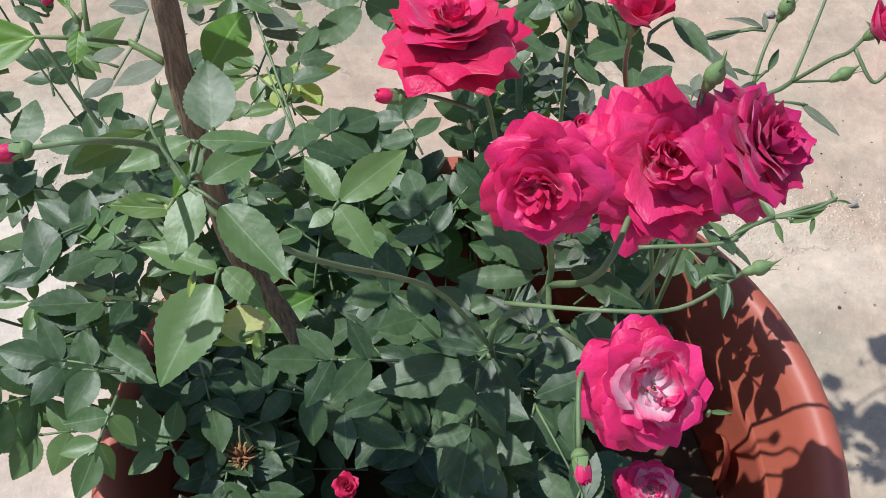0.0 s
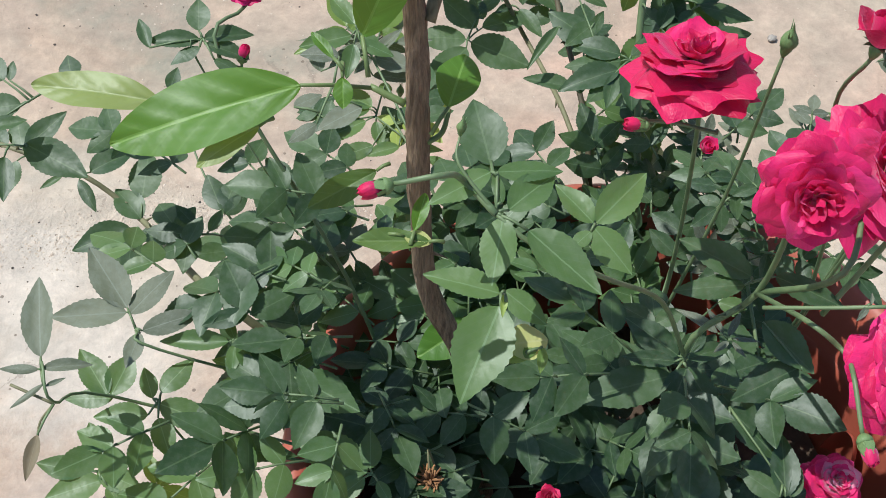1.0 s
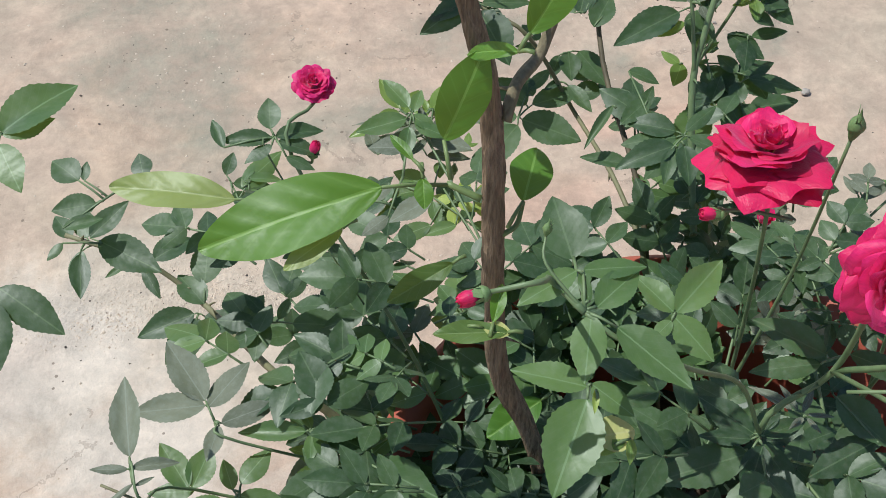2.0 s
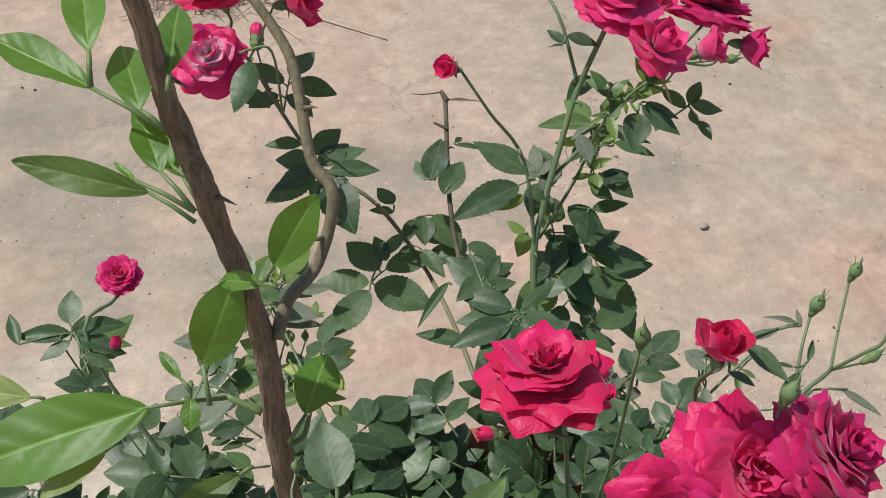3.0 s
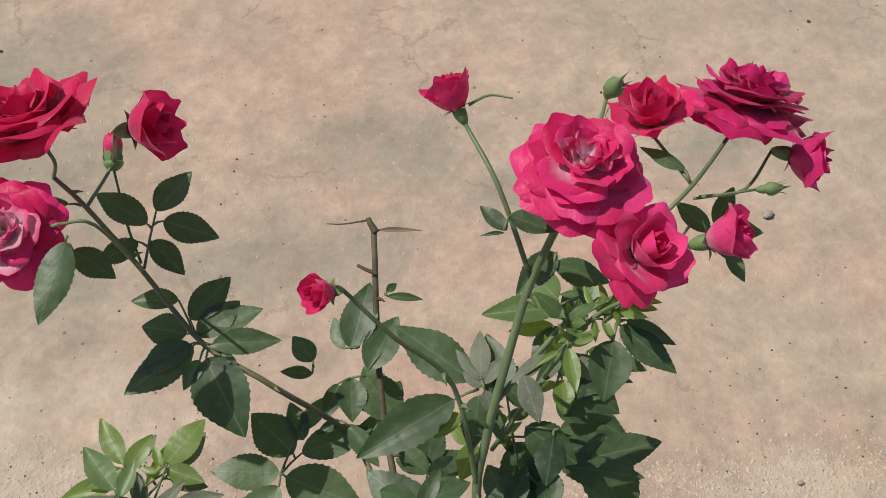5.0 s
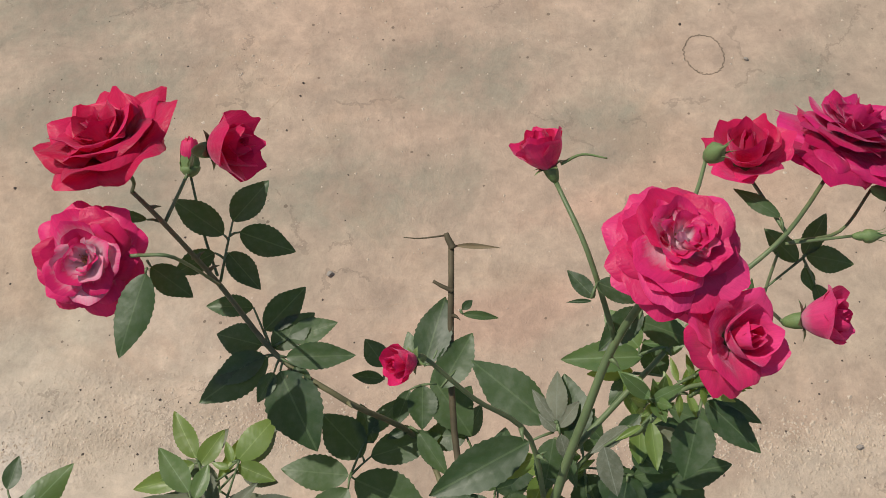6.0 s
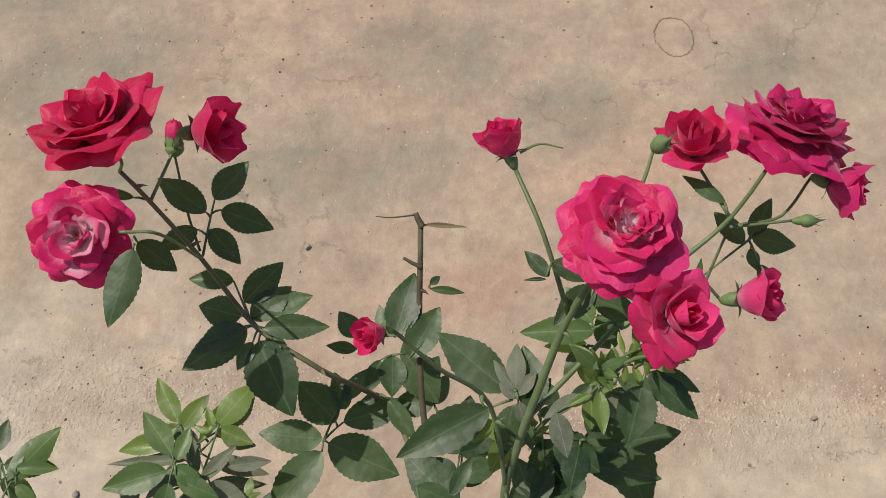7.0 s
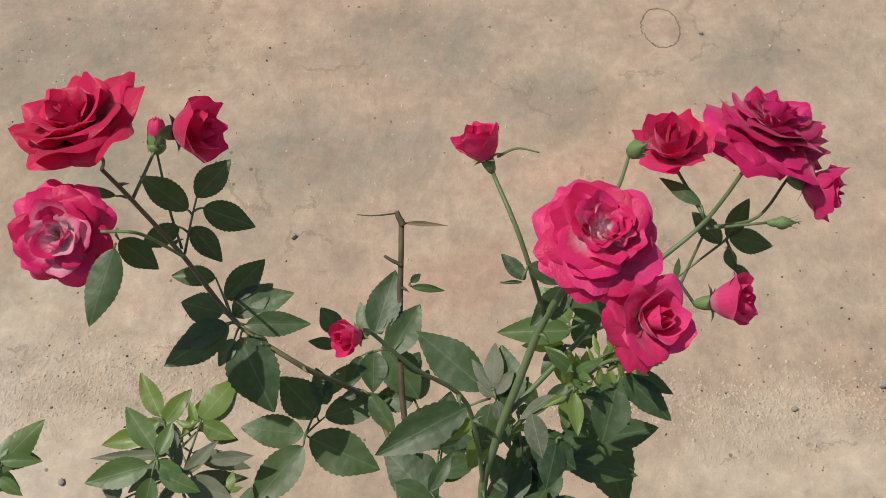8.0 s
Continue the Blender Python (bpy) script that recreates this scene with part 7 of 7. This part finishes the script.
leaf(bush_f, (0.0823, 0.3305, 0.6531), [((0.0821, 0.3323, 0.6535), (0.0873, 0.3568, 0.6598), 0.75, (0.0000, -0.2500, 0.9700)), ((0.0810, 0.3318, 0.6534), (0.0729, 0.3497, 0.6580), 0.60, (0.0000, -0.2500, 0.9700)), ((0.0815, 0.3272, 0.6522), (0.0739, 0.3373, 0.6548), 0.90, (0.0000, -0.2500, 0.9700)), ((0.0825, 0.3287, 0.6526), (0.0954, 0.3400, 0.6555), 0.90, (0.0000, -0.2500, 0.9700)), ((0.0827, 0.3253, 0.6517), (0.0842, 0.3115, 0.6481), 1.00, (0.0000, -0.2500, 0.9700))], DULL_LEAF, seed=260)
leaf(bush_k, (-0.1236, 0.3684, 0.5183), [((-0.1211, 0.3725, 0.5193), (-0.1406, 0.3921, 0.5244), 0.80, (0.0000, -0.2500, 0.9700)), ((-0.1258, 0.3920, 0.5243), (-0.1117, 0.4063, 0.5280), 0.90, (0.0000, -0.2500, 0.9700)), ((-0.1031, 0.3834, 0.5221), (-0.0816, 0.4027, 0.5271), 0.90, (0.0000, -0.2500, 0.9700)), ((-0.1059, 0.3769, 0.5205), (-0.0846, 0.3686, 0.5183), 0.80, (0.0000, -0.2500, 0.9700)), ((-0.1155, 0.3647, 0.5173), (-0.0783, 0.3491, 0.5133), 0.55, (0.0000, -0.2500, 0.9700))], DULL_LEAF, seed=261)
leaf(bush_k, (-0.1236, 0.3684, 0.5183), [((-0.1258, 0.3674, 0.5180), (-0.1567, 0.3727, 0.5194), 0.40, (0.0000, -0.2500, 0.9700)), ((-0.1259, 0.3656, 0.5175), (-0.1374, 0.3526, 0.5142), 0.40, (0.0000, -0.2500, 0.9700)), ((-0.1170, 0.3491, 0.5133), (-0.0811, 0.3428, 0.5117), 0.50, (0.0000, -0.2500, 0.9700)), ((-0.1309, 0.3811, 0.5215), (-0.1451, 0.3882, 0.5234), 0.80, (0.0000, -0.2500, 0.9700))], DULL_LEAF, seed=5261)
leaf(bush_k, (-0.1248, 0.3734, 0.5227), [((-0.1205, 0.3750, 0.5231), (-0.0963, 0.4039, 0.5305), 0.35, (0.0000, -0.2500, 0.9700)), ((-0.1389, 0.3804, 0.5245), (-0.1764, 0.3777, 0.5237), 0.60, (0.0000, -0.2500, 0.9700)), ((-0.1050, 0.3817, 0.5248), (-0.0876, 0.4049, 0.5308), 0.60, (0.0000, -0.2500, 0.9700))], YOUNG_LEAF, seed=262)
leaf(bush_k, (-0.1218, 0.3088, 0.5093), [((-0.1231, 0.3176, 0.5116), (-0.1480, 0.3350, 0.5161), 1.00, (0.0000, -0.2500, 0.9700)), ((-0.1252, 0.3159, 0.5111), (-0.1574, 0.3152, 0.5110), 0.90, (0.0000, -0.2500, 0.9700)), ((-0.1089, 0.3370, 0.5166), (-0.1123, 0.3235, 0.5131), 1.40, (0.0000, -0.2500, 0.9700)), ((-0.1301, 0.3061, 0.5086), (-0.1746, 0.2933, 0.5053), 0.80, (0.0000, -0.2500, 0.9700)), ((-0.1222, 0.3047, 0.5082), (-0.1223, 0.2817, 0.5023), 0.90, (0.0000, -0.2500, 0.9700))], FRESH_LEAF, seed=263)
leaf(bush_k, (-0.1218, 0.3088, 0.5093), [((-0.0966, 0.2790, 0.5016), (-0.0751, 0.2730, 0.5001), 0.60, (0.0000, -0.2500, 0.9700)), ((-0.1084, 0.2812, 0.5022), (-0.1365, 0.2781, 0.5014), 0.80, (0.0000, -0.2500, 0.9700)), ((-0.1280, 0.2848, 0.5031), (-0.1600, 0.2784, 0.5015), 0.80, (0.0000, -0.2500, 0.9700)), ((-0.1400, 0.3078, 0.5091), (-0.1625, 0.2993, 0.5069), 1.20, (0.0000, -0.2500, 0.9700)), ((-0.0877, 0.2691, 0.4991), (-0.0710, 0.2579, 0.4962), 0.80, (0.0000, -0.2500, 0.9700))], FRESH_LEAF, seed=5263)
leaf(bush_k, (-0.1065, 0.3011, 0.5063), [((-0.1072, 0.3025, 0.5067), (-0.1210, 0.3101, 0.5087), 1.10, (0.0000, -0.2500, 0.9700)), ((-0.1077, 0.2975, 0.5054), (-0.1099, 0.2799, 0.5009), 1.00, (0.0000, -0.2500, 0.9700)), ((-0.1043, 0.3033, 0.5069), (-0.0887, 0.3143, 0.5097), 0.90, (0.0000, -0.2500, 0.9700)), ((-0.0887, 0.3035, 0.5069), (-0.0585, 0.3133, 0.5095), 0.60, (0.0000, -0.2500, 0.9700)), ((-0.0892, 0.2993, 0.5059), (-0.0739, 0.2804, 0.5010), 1.00, (0.0000, -0.2500, 0.9700))], BRIGHT_LEAF, seed=264)
leaf(bush_k, (-0.1065, 0.3011, 0.5063), [((-0.0980, 0.3051, 0.5074), (-0.0943, 0.3196, 0.5111), 0.90, (0.0000, -0.2500, 0.9700)), ((-0.1026, 0.2996, 0.5059), (-0.0873, 0.2905, 0.5036), 0.90, (0.0000, -0.2500, 0.9700))], BRIGHT_LEAF, seed=5264)
cane(bush_h, [(0.1000, 0.0500, 0.5000), (0.1136, 0.1533, 0.5438), (0.1448, 0.1615, 0.5579), (0.1862, 0.1781, 0.5817), (0.2068, 0.1857, 0.5929)], 0.0014, 0.0008, GREEN_STEM, 0, 56)
cane(bush_h, [(0.1139, 0.1548, 0.5452), (0.1609, 0.1586, 0.5589), (0.2217, 0.1494, 0.5644)], 0.0011, 0.0006, GREEN_STEM, 0, 57)
cane(bush_h, [(0.1446, 0.1606, 0.5570), (0.1644, 0.1740, 0.5732), (0.1630, 0.1868, 0.5841)], 0.0009, 0.0006, GREEN_STEM, 0, 58)
leaf(bush_h, (0.1617, 0.1809, 0.5786), [((0.1625, 0.1807, 0.5786), (0.1924, 0.1897, 0.5809), 0.50, (0.0000, -0.2500, 0.9700)), ((0.1626, 0.1852, 0.5797), (0.1591, 0.2018, 0.5840), 0.80, (0.0000, -0.2500, 0.9700)), ((0.1571, 0.1750, 0.5771), (0.1377, 0.1764, 0.5774), 0.70, (0.0000, -0.2500, 0.9700)), ((0.1624, 0.1718, 0.5763), (0.1576, 0.1551, 0.5720), 0.70, (0.0000, -0.2500, 0.9700))], DULL_LEAF, seed=265)
leaf(bush_h, (0.1902, 0.1772, 0.5817), [((0.1906, 0.1780, 0.5819), (0.1828, 0.1912, 0.5853), 0.70, (0.0000, -0.2500, 0.9700)), ((0.1923, 0.1768, 0.5816), (0.1999, 0.1686, 0.5795), 0.70, (0.0000, -0.2500, 0.9700)), ((0.1872, 0.1755, 0.5813), (0.1830, 0.1607, 0.5775), 0.70, (0.0000, -0.2500, 0.9700)), ((0.2022, 0.1840, 0.5835), (0.2108, 0.1779, 0.5819), 0.60, (0.0000, -0.2500, 0.9700))], FRESH_LEAF, seed=266)
leaf(bush_h, (0.1358, 0.1589, 0.5536), [((0.1361, 0.1598, 0.5539), (0.1262, 0.1740, 0.5575), 0.80, (0.0000, -0.2500, 0.9700)), ((0.1408, 0.1602, 0.5540), (0.1558, 0.1752, 0.5578), 0.80, (0.0000, -0.2500, 0.9700)), ((0.1370, 0.1565, 0.5530), (0.1481, 0.1457, 0.5502), 0.70, (0.0000, -0.2500, 0.9700)), ((0.1301, 0.1557, 0.5528), (0.1113, 0.1527, 0.5520), 0.60, (0.0000, -0.2500, 0.9700))], ROSE_LEAF, seed=267)
leaf(bush_h, (0.1852, 0.1550, 0.5612), [((0.1852, 0.1550, 0.5612), (0.1813, 0.1668, 0.5642), 0.60, (0.0000, -0.2500, 0.9700)), ((0.1894, 0.1542, 0.5610), (0.1973, 0.1417, 0.5577), 0.60, (0.0000, -0.2500, 0.9700)), ((0.1805, 0.1545, 0.5610), (0.1676, 0.1451, 0.5586), 0.60, (0.0000, -0.2500, 0.9700))], DULL_LEAF, seed=268)
cane(bush_f, [(0.0945, 0.4066, 0.7773), (0.1046, 0.4089, 0.7789), (0.1153, 0.4055, 0.7778)], 0.0008, 0.0004, SEPAL, 0, 59, "sepal")
cane(bush_e, [(0.0426, 0.4619, 0.6333), (0.0284, 0.4627, 0.6330), (0.0187, 0.4648, 0.6335)], 0.0006, 0.0003, DEAD_STEM, 0, 61, "twig")
cane(bush_e, [(-0.0885, 0.4511, 0.6472), (-0.0948, 0.4794, 0.6478), (-0.0981, 0.5125, 0.6608)], 0.0009, 0.0008, GREEN_STEM, 0, 62)
cane(bush_f, [(0.1294, 0.3508, 0.7881), (0.1499, 0.3823, 0.7750), (0.1595, 0.4003, 0.7732)], 0.0011, 0.0009, GREEN_STEM, 0, 63)
cane(bush_f, [(0.1900, 0.3695, 0.6852), (0.1797, 0.3288, 0.7431)], 0.0009, 0.0008, GREEN_STEM, 0, 64)
cane(bush_f, [(0.2189, 0.3970, 0.6838), (0.2496, 0.4047, 0.6721), (0.2728, 0.4252, 0.6756)], 0.0010, 0.0009, GREEN_STEM, 0, 65)
cane(bush_b, [(-0.0475, 0.0436, 0.7730), (-0.0289, 0.0399, 0.7735), (-0.0080, 0.0315, 0.7713)], 0.0010, 0.0010, GREEN_STEM, 0, 66)
cane(bush_p, [(-0.2840, 0.3673, 0.4562), (-0.2711, 0.3838, 0.4650), (-0.2613, 0.3934, 0.4703)], 0.0009, 0.0006, GREEN_STEM, 0, 67)


leaf(bush_p, (-0.2790, 0.4060, 0.4580), [((-0.2770, 0.4040, 0.4580), (-0.2420, 0.4000, 0.4480), 0.95, (0.0000, -0.2500, 0.9700)), ((-0.2790, 0.3930, 0.4580), (-0.2580, 0.3790, 0.4450), 1.00, (0.0000, -0.2500, 0.9700)), ((-0.2820, 0.4150, 0.4580), (-0.2730, 0.4370, 0.4620), 0.85, (0.0000, -0.2500, 0.9700))], ROSE_LEAF, seed=301)
cane(bush_p, [(-0.1900, 0.2000, 0.4400), (-0.2500, 0.2900, 0.4450), (-0.2790, 0.4060, 0.4580)], 0.0011, 0.0008, GREEN_STEM, 0, 70)


def stalks():
    """Each flower's own stalk, from the nearest point of a stem of its bush."""
    for bush, foot, axis, radius in FLOWERS:
        best = min((q for owner, line in STEMS if owner is bush for q in line), key=lambda q: (q - foot).length, default=None)
        if best is None or not 0.0015 < (best - foot).length < 0.05:
            continue
        bow = foot - axis * min(0.35 * (best - foot).length, 0.01)
        cane(bush, [best, bow, foot + axis * 0.001], 0.0010, 0.0011 if radius > 0.008 else 0.0008, GREEN_STEM, 0, 0, "flower_stalk")


stalks()

# ---- small things on the ground ----


def stone(name, place, size, seed, material, flat=0.6, label="", category="pebble", group=""):
    """A rough little stone that sits on the ground."""
    rng = random.Random(seed)
    bm = bmesh.new()
    bmesh.ops.create_icosphere(bm, subdivisions=2, radius=1)
    stretch = Vector((rng.uniform(0.75, 1.25), rng.uniform(0.75, 1.25), flat))
    for v in bm.verts:
        v.co = v.co * (1 + 0.35 * noise.noise(v.co * 1.3 + Vector((seed * 3.1, 0, 0))) + 0.12 * noise.noise(v.co * 3.5))
        v.co = Vector((v.co.x * stretch.x, v.co.y * stretch.y, v.co.z * stretch.z)) * size
    low = min(v.co.z for v in bm.verts)
    for v in bm.verts:
        v.co.z -= low + size * 0.08
    mesh = bpy.data.meshes.new(name)
    bm.to_mesh(mesh)
    bm.free()
    ob = link_mesh(name, mesh, material, None, Matrix.Translation((place[0], place[1], 0.0)) @ Matrix.Rotation(rng.uniform(0, 6), 4, "Z"))
    return tagged(ob, label, category, group)


GRIT = "loose pebbles on the ground"
for i, (x, y, size, mat) in enumerate((
    (0.579, 0.835, 0.0062, STONE), (0.586, 0.488, 0.0058, STONE), (0.775, 1.163, 0.0042, STONE_DARK), (-0.084, 0.794, 0.0044, STONE),
    (-0.097, 1.074, 0.0030, STONE_DARK), (-0.091, 1.095, 0.0026, STONE_DARK), (0.433, 1.097, 0.0030, STONE_DARK), (-0.298, 0.664, 0.0030, STONE_DARK),
    (-0.508, 1.063, 0.0032, STONE_DARK), (-0.482, 0.995, 0.0032, STONE_DARK), (-0.534, 0.598, 0.0028, STONE_DARK), (-0.531, 1.443, 0.0034, STONE_DARK),
    (-0.420, 1.394, 0.0044, STONE_DARK), (-0.492, 1.503, 0.0048, STONE), (-0.441, 1.405, 0.0040, STONE_DARK), (0.681, 0.604, 0.0036, STONE_DARK),
    (0.519, 0.341, 0.0040, STONE_DARK), (0.493, 1.511, 0.0050, STONE_DARK), (0.776, 1.303, 0.0036, STONE_DARK), (0.322, 1.537, 0.0030, STONE),
    (-0.376, 0.520, 0.0034, STONE), (0.504, 1.021, 0.0030, STONE), (0.475, 0.475, 0.0034, STONE), (-0.398, 0.258, 0.0030, STONE_DARK), (-0.431, 0.268, 0.0034, STONE_DARK))):
    pale = mat is STONE
    stone("pebble", (x, y), size if pale else size * 0.6, i, mat, 0.7 if pale else 0.5, "small pale grey pebble lying on cement ground" if pale else "tiny dark bit of grit lying on cement ground", "pebble", GRIT)


def scatter(name, count, spots, sizes, seed, material, label):
    """Crumbs strewn over stretches of the ground, each a small rough lump."""
    rng = random.Random(seed)
    verts, faces = [], []
    cube = [(-1, 0, 0), (0, -1, 0), (1, 0, 0), (0, 1, 0), (0, 0, 1), (0, 0, -0.5)]
    tris = [(0, 1, 4), (1, 2, 4), (2, 3, 4), (3, 0, 4), (1, 0, 5), (2, 1, 5), (3, 2, 5), (0, 3, 5)]
    for _ in range(count):
        x, y, sx, sy = spots[rng.randrange(len(spots))]
        place = Vector((rng.gauss(x, sx), rng.gauss(y, sy), 0))
        size = rng.uniform(*sizes) * rng.uniform(0.5, 1)
        turn = Matrix.Rotation(rng.uniform(0, 6), 3, "Z")
        n = len(verts)
        for c in cube:
            q = Vector([k * rng.uniform(0.6, 1.2) for k in c])
            q.z *= 0.6
            verts.append(place + turn @ q * size)
        faces += [tuple(i + n for i in t) for t in tris]
    tagged(link_mesh(name, to_mesh(name, verts, faces, False), material), label, "grit", kind="stuff")


CRUMB = plain("cement crumb", (0.42, 0.335, 0.25), (0.66, 0.55, 0.43), 60.0, 0.95, 0.5)
scatter("grit", 4200, [(-0.40, 0.655, 0.09, 0.028), (-0.27, 0.625, 0.08, 0.020), (-0.17, 0.595, 0.06, 0.016), (-0.42, 0.62, 0.07, 0.016), (0.30, 0.515, 0.07, 0.014), (0.42, 0.485, 0.07, 0.014), (0.52, 0.455, 0.08, 0.016), (0.50, 0.49, 0.10, 0.020), (0.1, 0.9, 0.5, 0.32)], (0.0008, 0.0030), 1, CRUMB, "loose sandy crumbs of cement on the ground")
scatter("cement_crumbs", 620, [(0.1, 0.95, 0.45, 0.30), (-0.32, 1.12, 0.16, 0.12), (0.2, 1.1, 0.3, 0.12), (-0.36, 0.65, 0.12, 0.05), (0.45, 0.48, 0.14, 0.05)], (0.0016, 0.0036), 3, CRUMB, "pale cement crumbs lying on the ground")
scatter("dark_grit", 300, [(0.1, 1.1, 0.55, 0.38), (-0.3, 1.1, 0.2, 0.12), (0.5, 0.55, 0.15, 0.06), (-0.35, 0.62, 0.12, 0.05)], (0.0008, 0.0024), 2, STONE_DARK, "scattered dark specks of grit on the ground")


def crack(name, points, width, label, seed, material):
    """A thin raised seam of cement: a hairline in the ground."""
    rng = random.Random(seed)
    line = smooth_line([(x, y, 0.0003) for x, y in points], 8)
    line = [q + Vector((rng.uniform(-1, 1), rng.uniform(-1, 1), 0)) * 0.0016 for q in line]
    verts, faces = [], []
    for i, q in enumerate(line):
        way = (line[min(i + 1, len(line) - 1)] - line[max(i - 1, 0)]).normalized()
        side = Vector((-way.y, way.x, 0)) * width * rng.uniform(0.4, 1.0)
        verts += [q - side - Vector((0, 0, 0.0006)), q + Vector((0, 0, 0.0003)), q + side - Vector((0, 0, 0.0006))]
        if i:
            b = 3 * i
            faces += [(b - 3, b - 2, b + 1, b), (b - 2, b - 1, b + 2, b + 1)]
    tagged(link_mesh(name, to_mesh(name, verts, faces), material), label, "crack", kind="structure")


RING = plain("ring stain", (0.11, 0.085, 0.06), (0.22, 0.17, 0.12), 60.0, 0.95)
crack("ground_crack_1", [(-0.073, 1.162), (-0.084, 1.141), (-0.107, 1.11), (-0.125, 1.074), (-0.141, 1.057), (-0.145, 1.029), (-0.148, 1.004)], 0.0008, "hairline crack in worn cement ground", 1, GROUND)
crack("ground_crack_2", [(-0.21, 1.183), (-0.191, 1.169), (-0.164, 1.139), (-0.139, 1.106)], 0.0008, "hairline crack in worn cement ground", 2, GROUND)
crack("ground_crack_3", [(-0.08, 0.745), (-0.03, 0.738), (0.02, 0.742), (0.06, 0.73)], 0.0008, "hairline crack in worn cement ground", 3, GROUND)
ring = [(0.452 + 0.0265 * math.cos(a), 1.040 + 0.034 * math.sin(a)) for a in [k * math.pi / 8 for k in range(17)]]
crack("ground_ring_mark", ring, 0.0014, "round ring mark pressed into cement ground", 4, RING)


def straw_heap():
    """A swept heap of dry stalks with soil among them."""
    rng = random.Random(21)
    heap = plant("straw_heap", (-0.095, 1.675, 0), "swept heap of dry straw and soil on cement ground", "straw")
    bm_v, bm_f = [], []
    n = 22
    for j in range(n + 1):
        for i in range(n + 1):
            x, y = (i / n - 0.5) * 0.34, (j / n - 0.5) * 0.26
            d = math.hypot(x / 0.12, y / 0.10) + 0.45 * noise.noise(Vector((x * 14, y * 14, 1)))
            z = max(0.0, 1 - d) ** 0.7 * 0.017 * (1 + 0.8 * noise.noise(Vector((x * 25, y * 25, 3)))) - 0.004
            bm_v.append((x, y, z))
    for j in range(n):
        for i in range(n):
            a = j * (n + 1) + i
            bm_f.append((a, a + 1, a + n + 2, a + n + 1))
    link_mesh("soil_mound", to_mesh("soil mound", bm_v, bm_f), SOIL_DRY, heap, None, "loose reddish-brown soil")
    pieces = []
    for _ in range(760):
        a, r = rng.uniform(0, 6.28), abs(rng.gauss(0, 0.052))
        at = Vector((math.cos(a) * r * 1.3, math.sin(a) * r, 0.004 + max(0.0, 1 - r / 0.13) ** 0.7 * 0.022))
        b = rng.gauss(0.1, 0.9)
        way = Vector((math.cos(b), math.sin(b), rng.uniform(-0.12, 0.12))) * rng.uniform(0.02, 0.075)
        mid = at + Vector((rng.uniform(-1, 1), rng.uniform(-1, 1), rng.uniform(0, 0.8))) * 0.006
        ends = [at - way, mid, at + way]
        for q in ends:
            q.z = max(q.z, 0.001)
        pieces.append(tube(ends, rng.uniform(0.0005, 0.0012), rng.uniform(0.0004, 0.001), 4))
    tagged(link_mesh("straw", to_mesh("straw", *join(*pieces)), HEAP_STRAW, heap), "tangled brown and pale dry stalks", kind="stuff")
    return heap


HEAP_STRAW = plain("brown straw", (0.22, 0.13, 0.085), (0.66, 0.50, 0.38), 14.0, 0.85)
SOIL_DRY = plain("dry soil", (0.17, 0.085, 0.055), (0.36, 0.21, 0.145), 40.0, 0.95, 1.0)
straw_heap()


def stalk(points, r, label):
    line = smooth_line([(x, y, z) for x, y, z in points], 5)
    ob = link_mesh("straw_stalk", to_mesh("straw stalk", *tube([q - line[0] for q in line], r, r * 0.7, 6)), STRAW, None, Matrix.Translation(line[0]))
    tagged(ob, label, "straw", "loose stalks by the straw heap")


stalk([(-0.005, 1.585, 0.012), (0.06, 1.53, 0.006), (0.203, 1.416, 0.002)], 0.0018, "long pale dry stalk lying beside the straw heap")
stalk([(-0.02, 1.58, 0.012), (0.01, 1.51, 0.005), (0.047, 1.446, 0.002)], 0.0013, "short pale dry stalk lying beside the straw heap")
stalk([(0.0, 1.60, 0.008), (0.15, 1.57, 0.003), (0.322, 1.542, 0.002)], 0.0009, "thin dry stalk lying beside the straw heap")
stalk([(-0.165, 1.493, 0.002), (-0.12, 1.492, 0.004), (-0.088, 1.49, 0.002)], 0.0010, "bent brown dry stalk lying on cement ground")
stalk([(-0.25, 1.56, 0.002), (-0.235, 1.60, 0.004), (-0.22, 1.63, 0.006)], 0.0022, "short brown stick lying beside the straw heap")
stalk([(-0.315, 1.60, 0.002), (-0.31, 1.65, 0.003), (-0.30, 1.72, 0.002)], 0.0012, "thin curled brown root lying on cement ground")
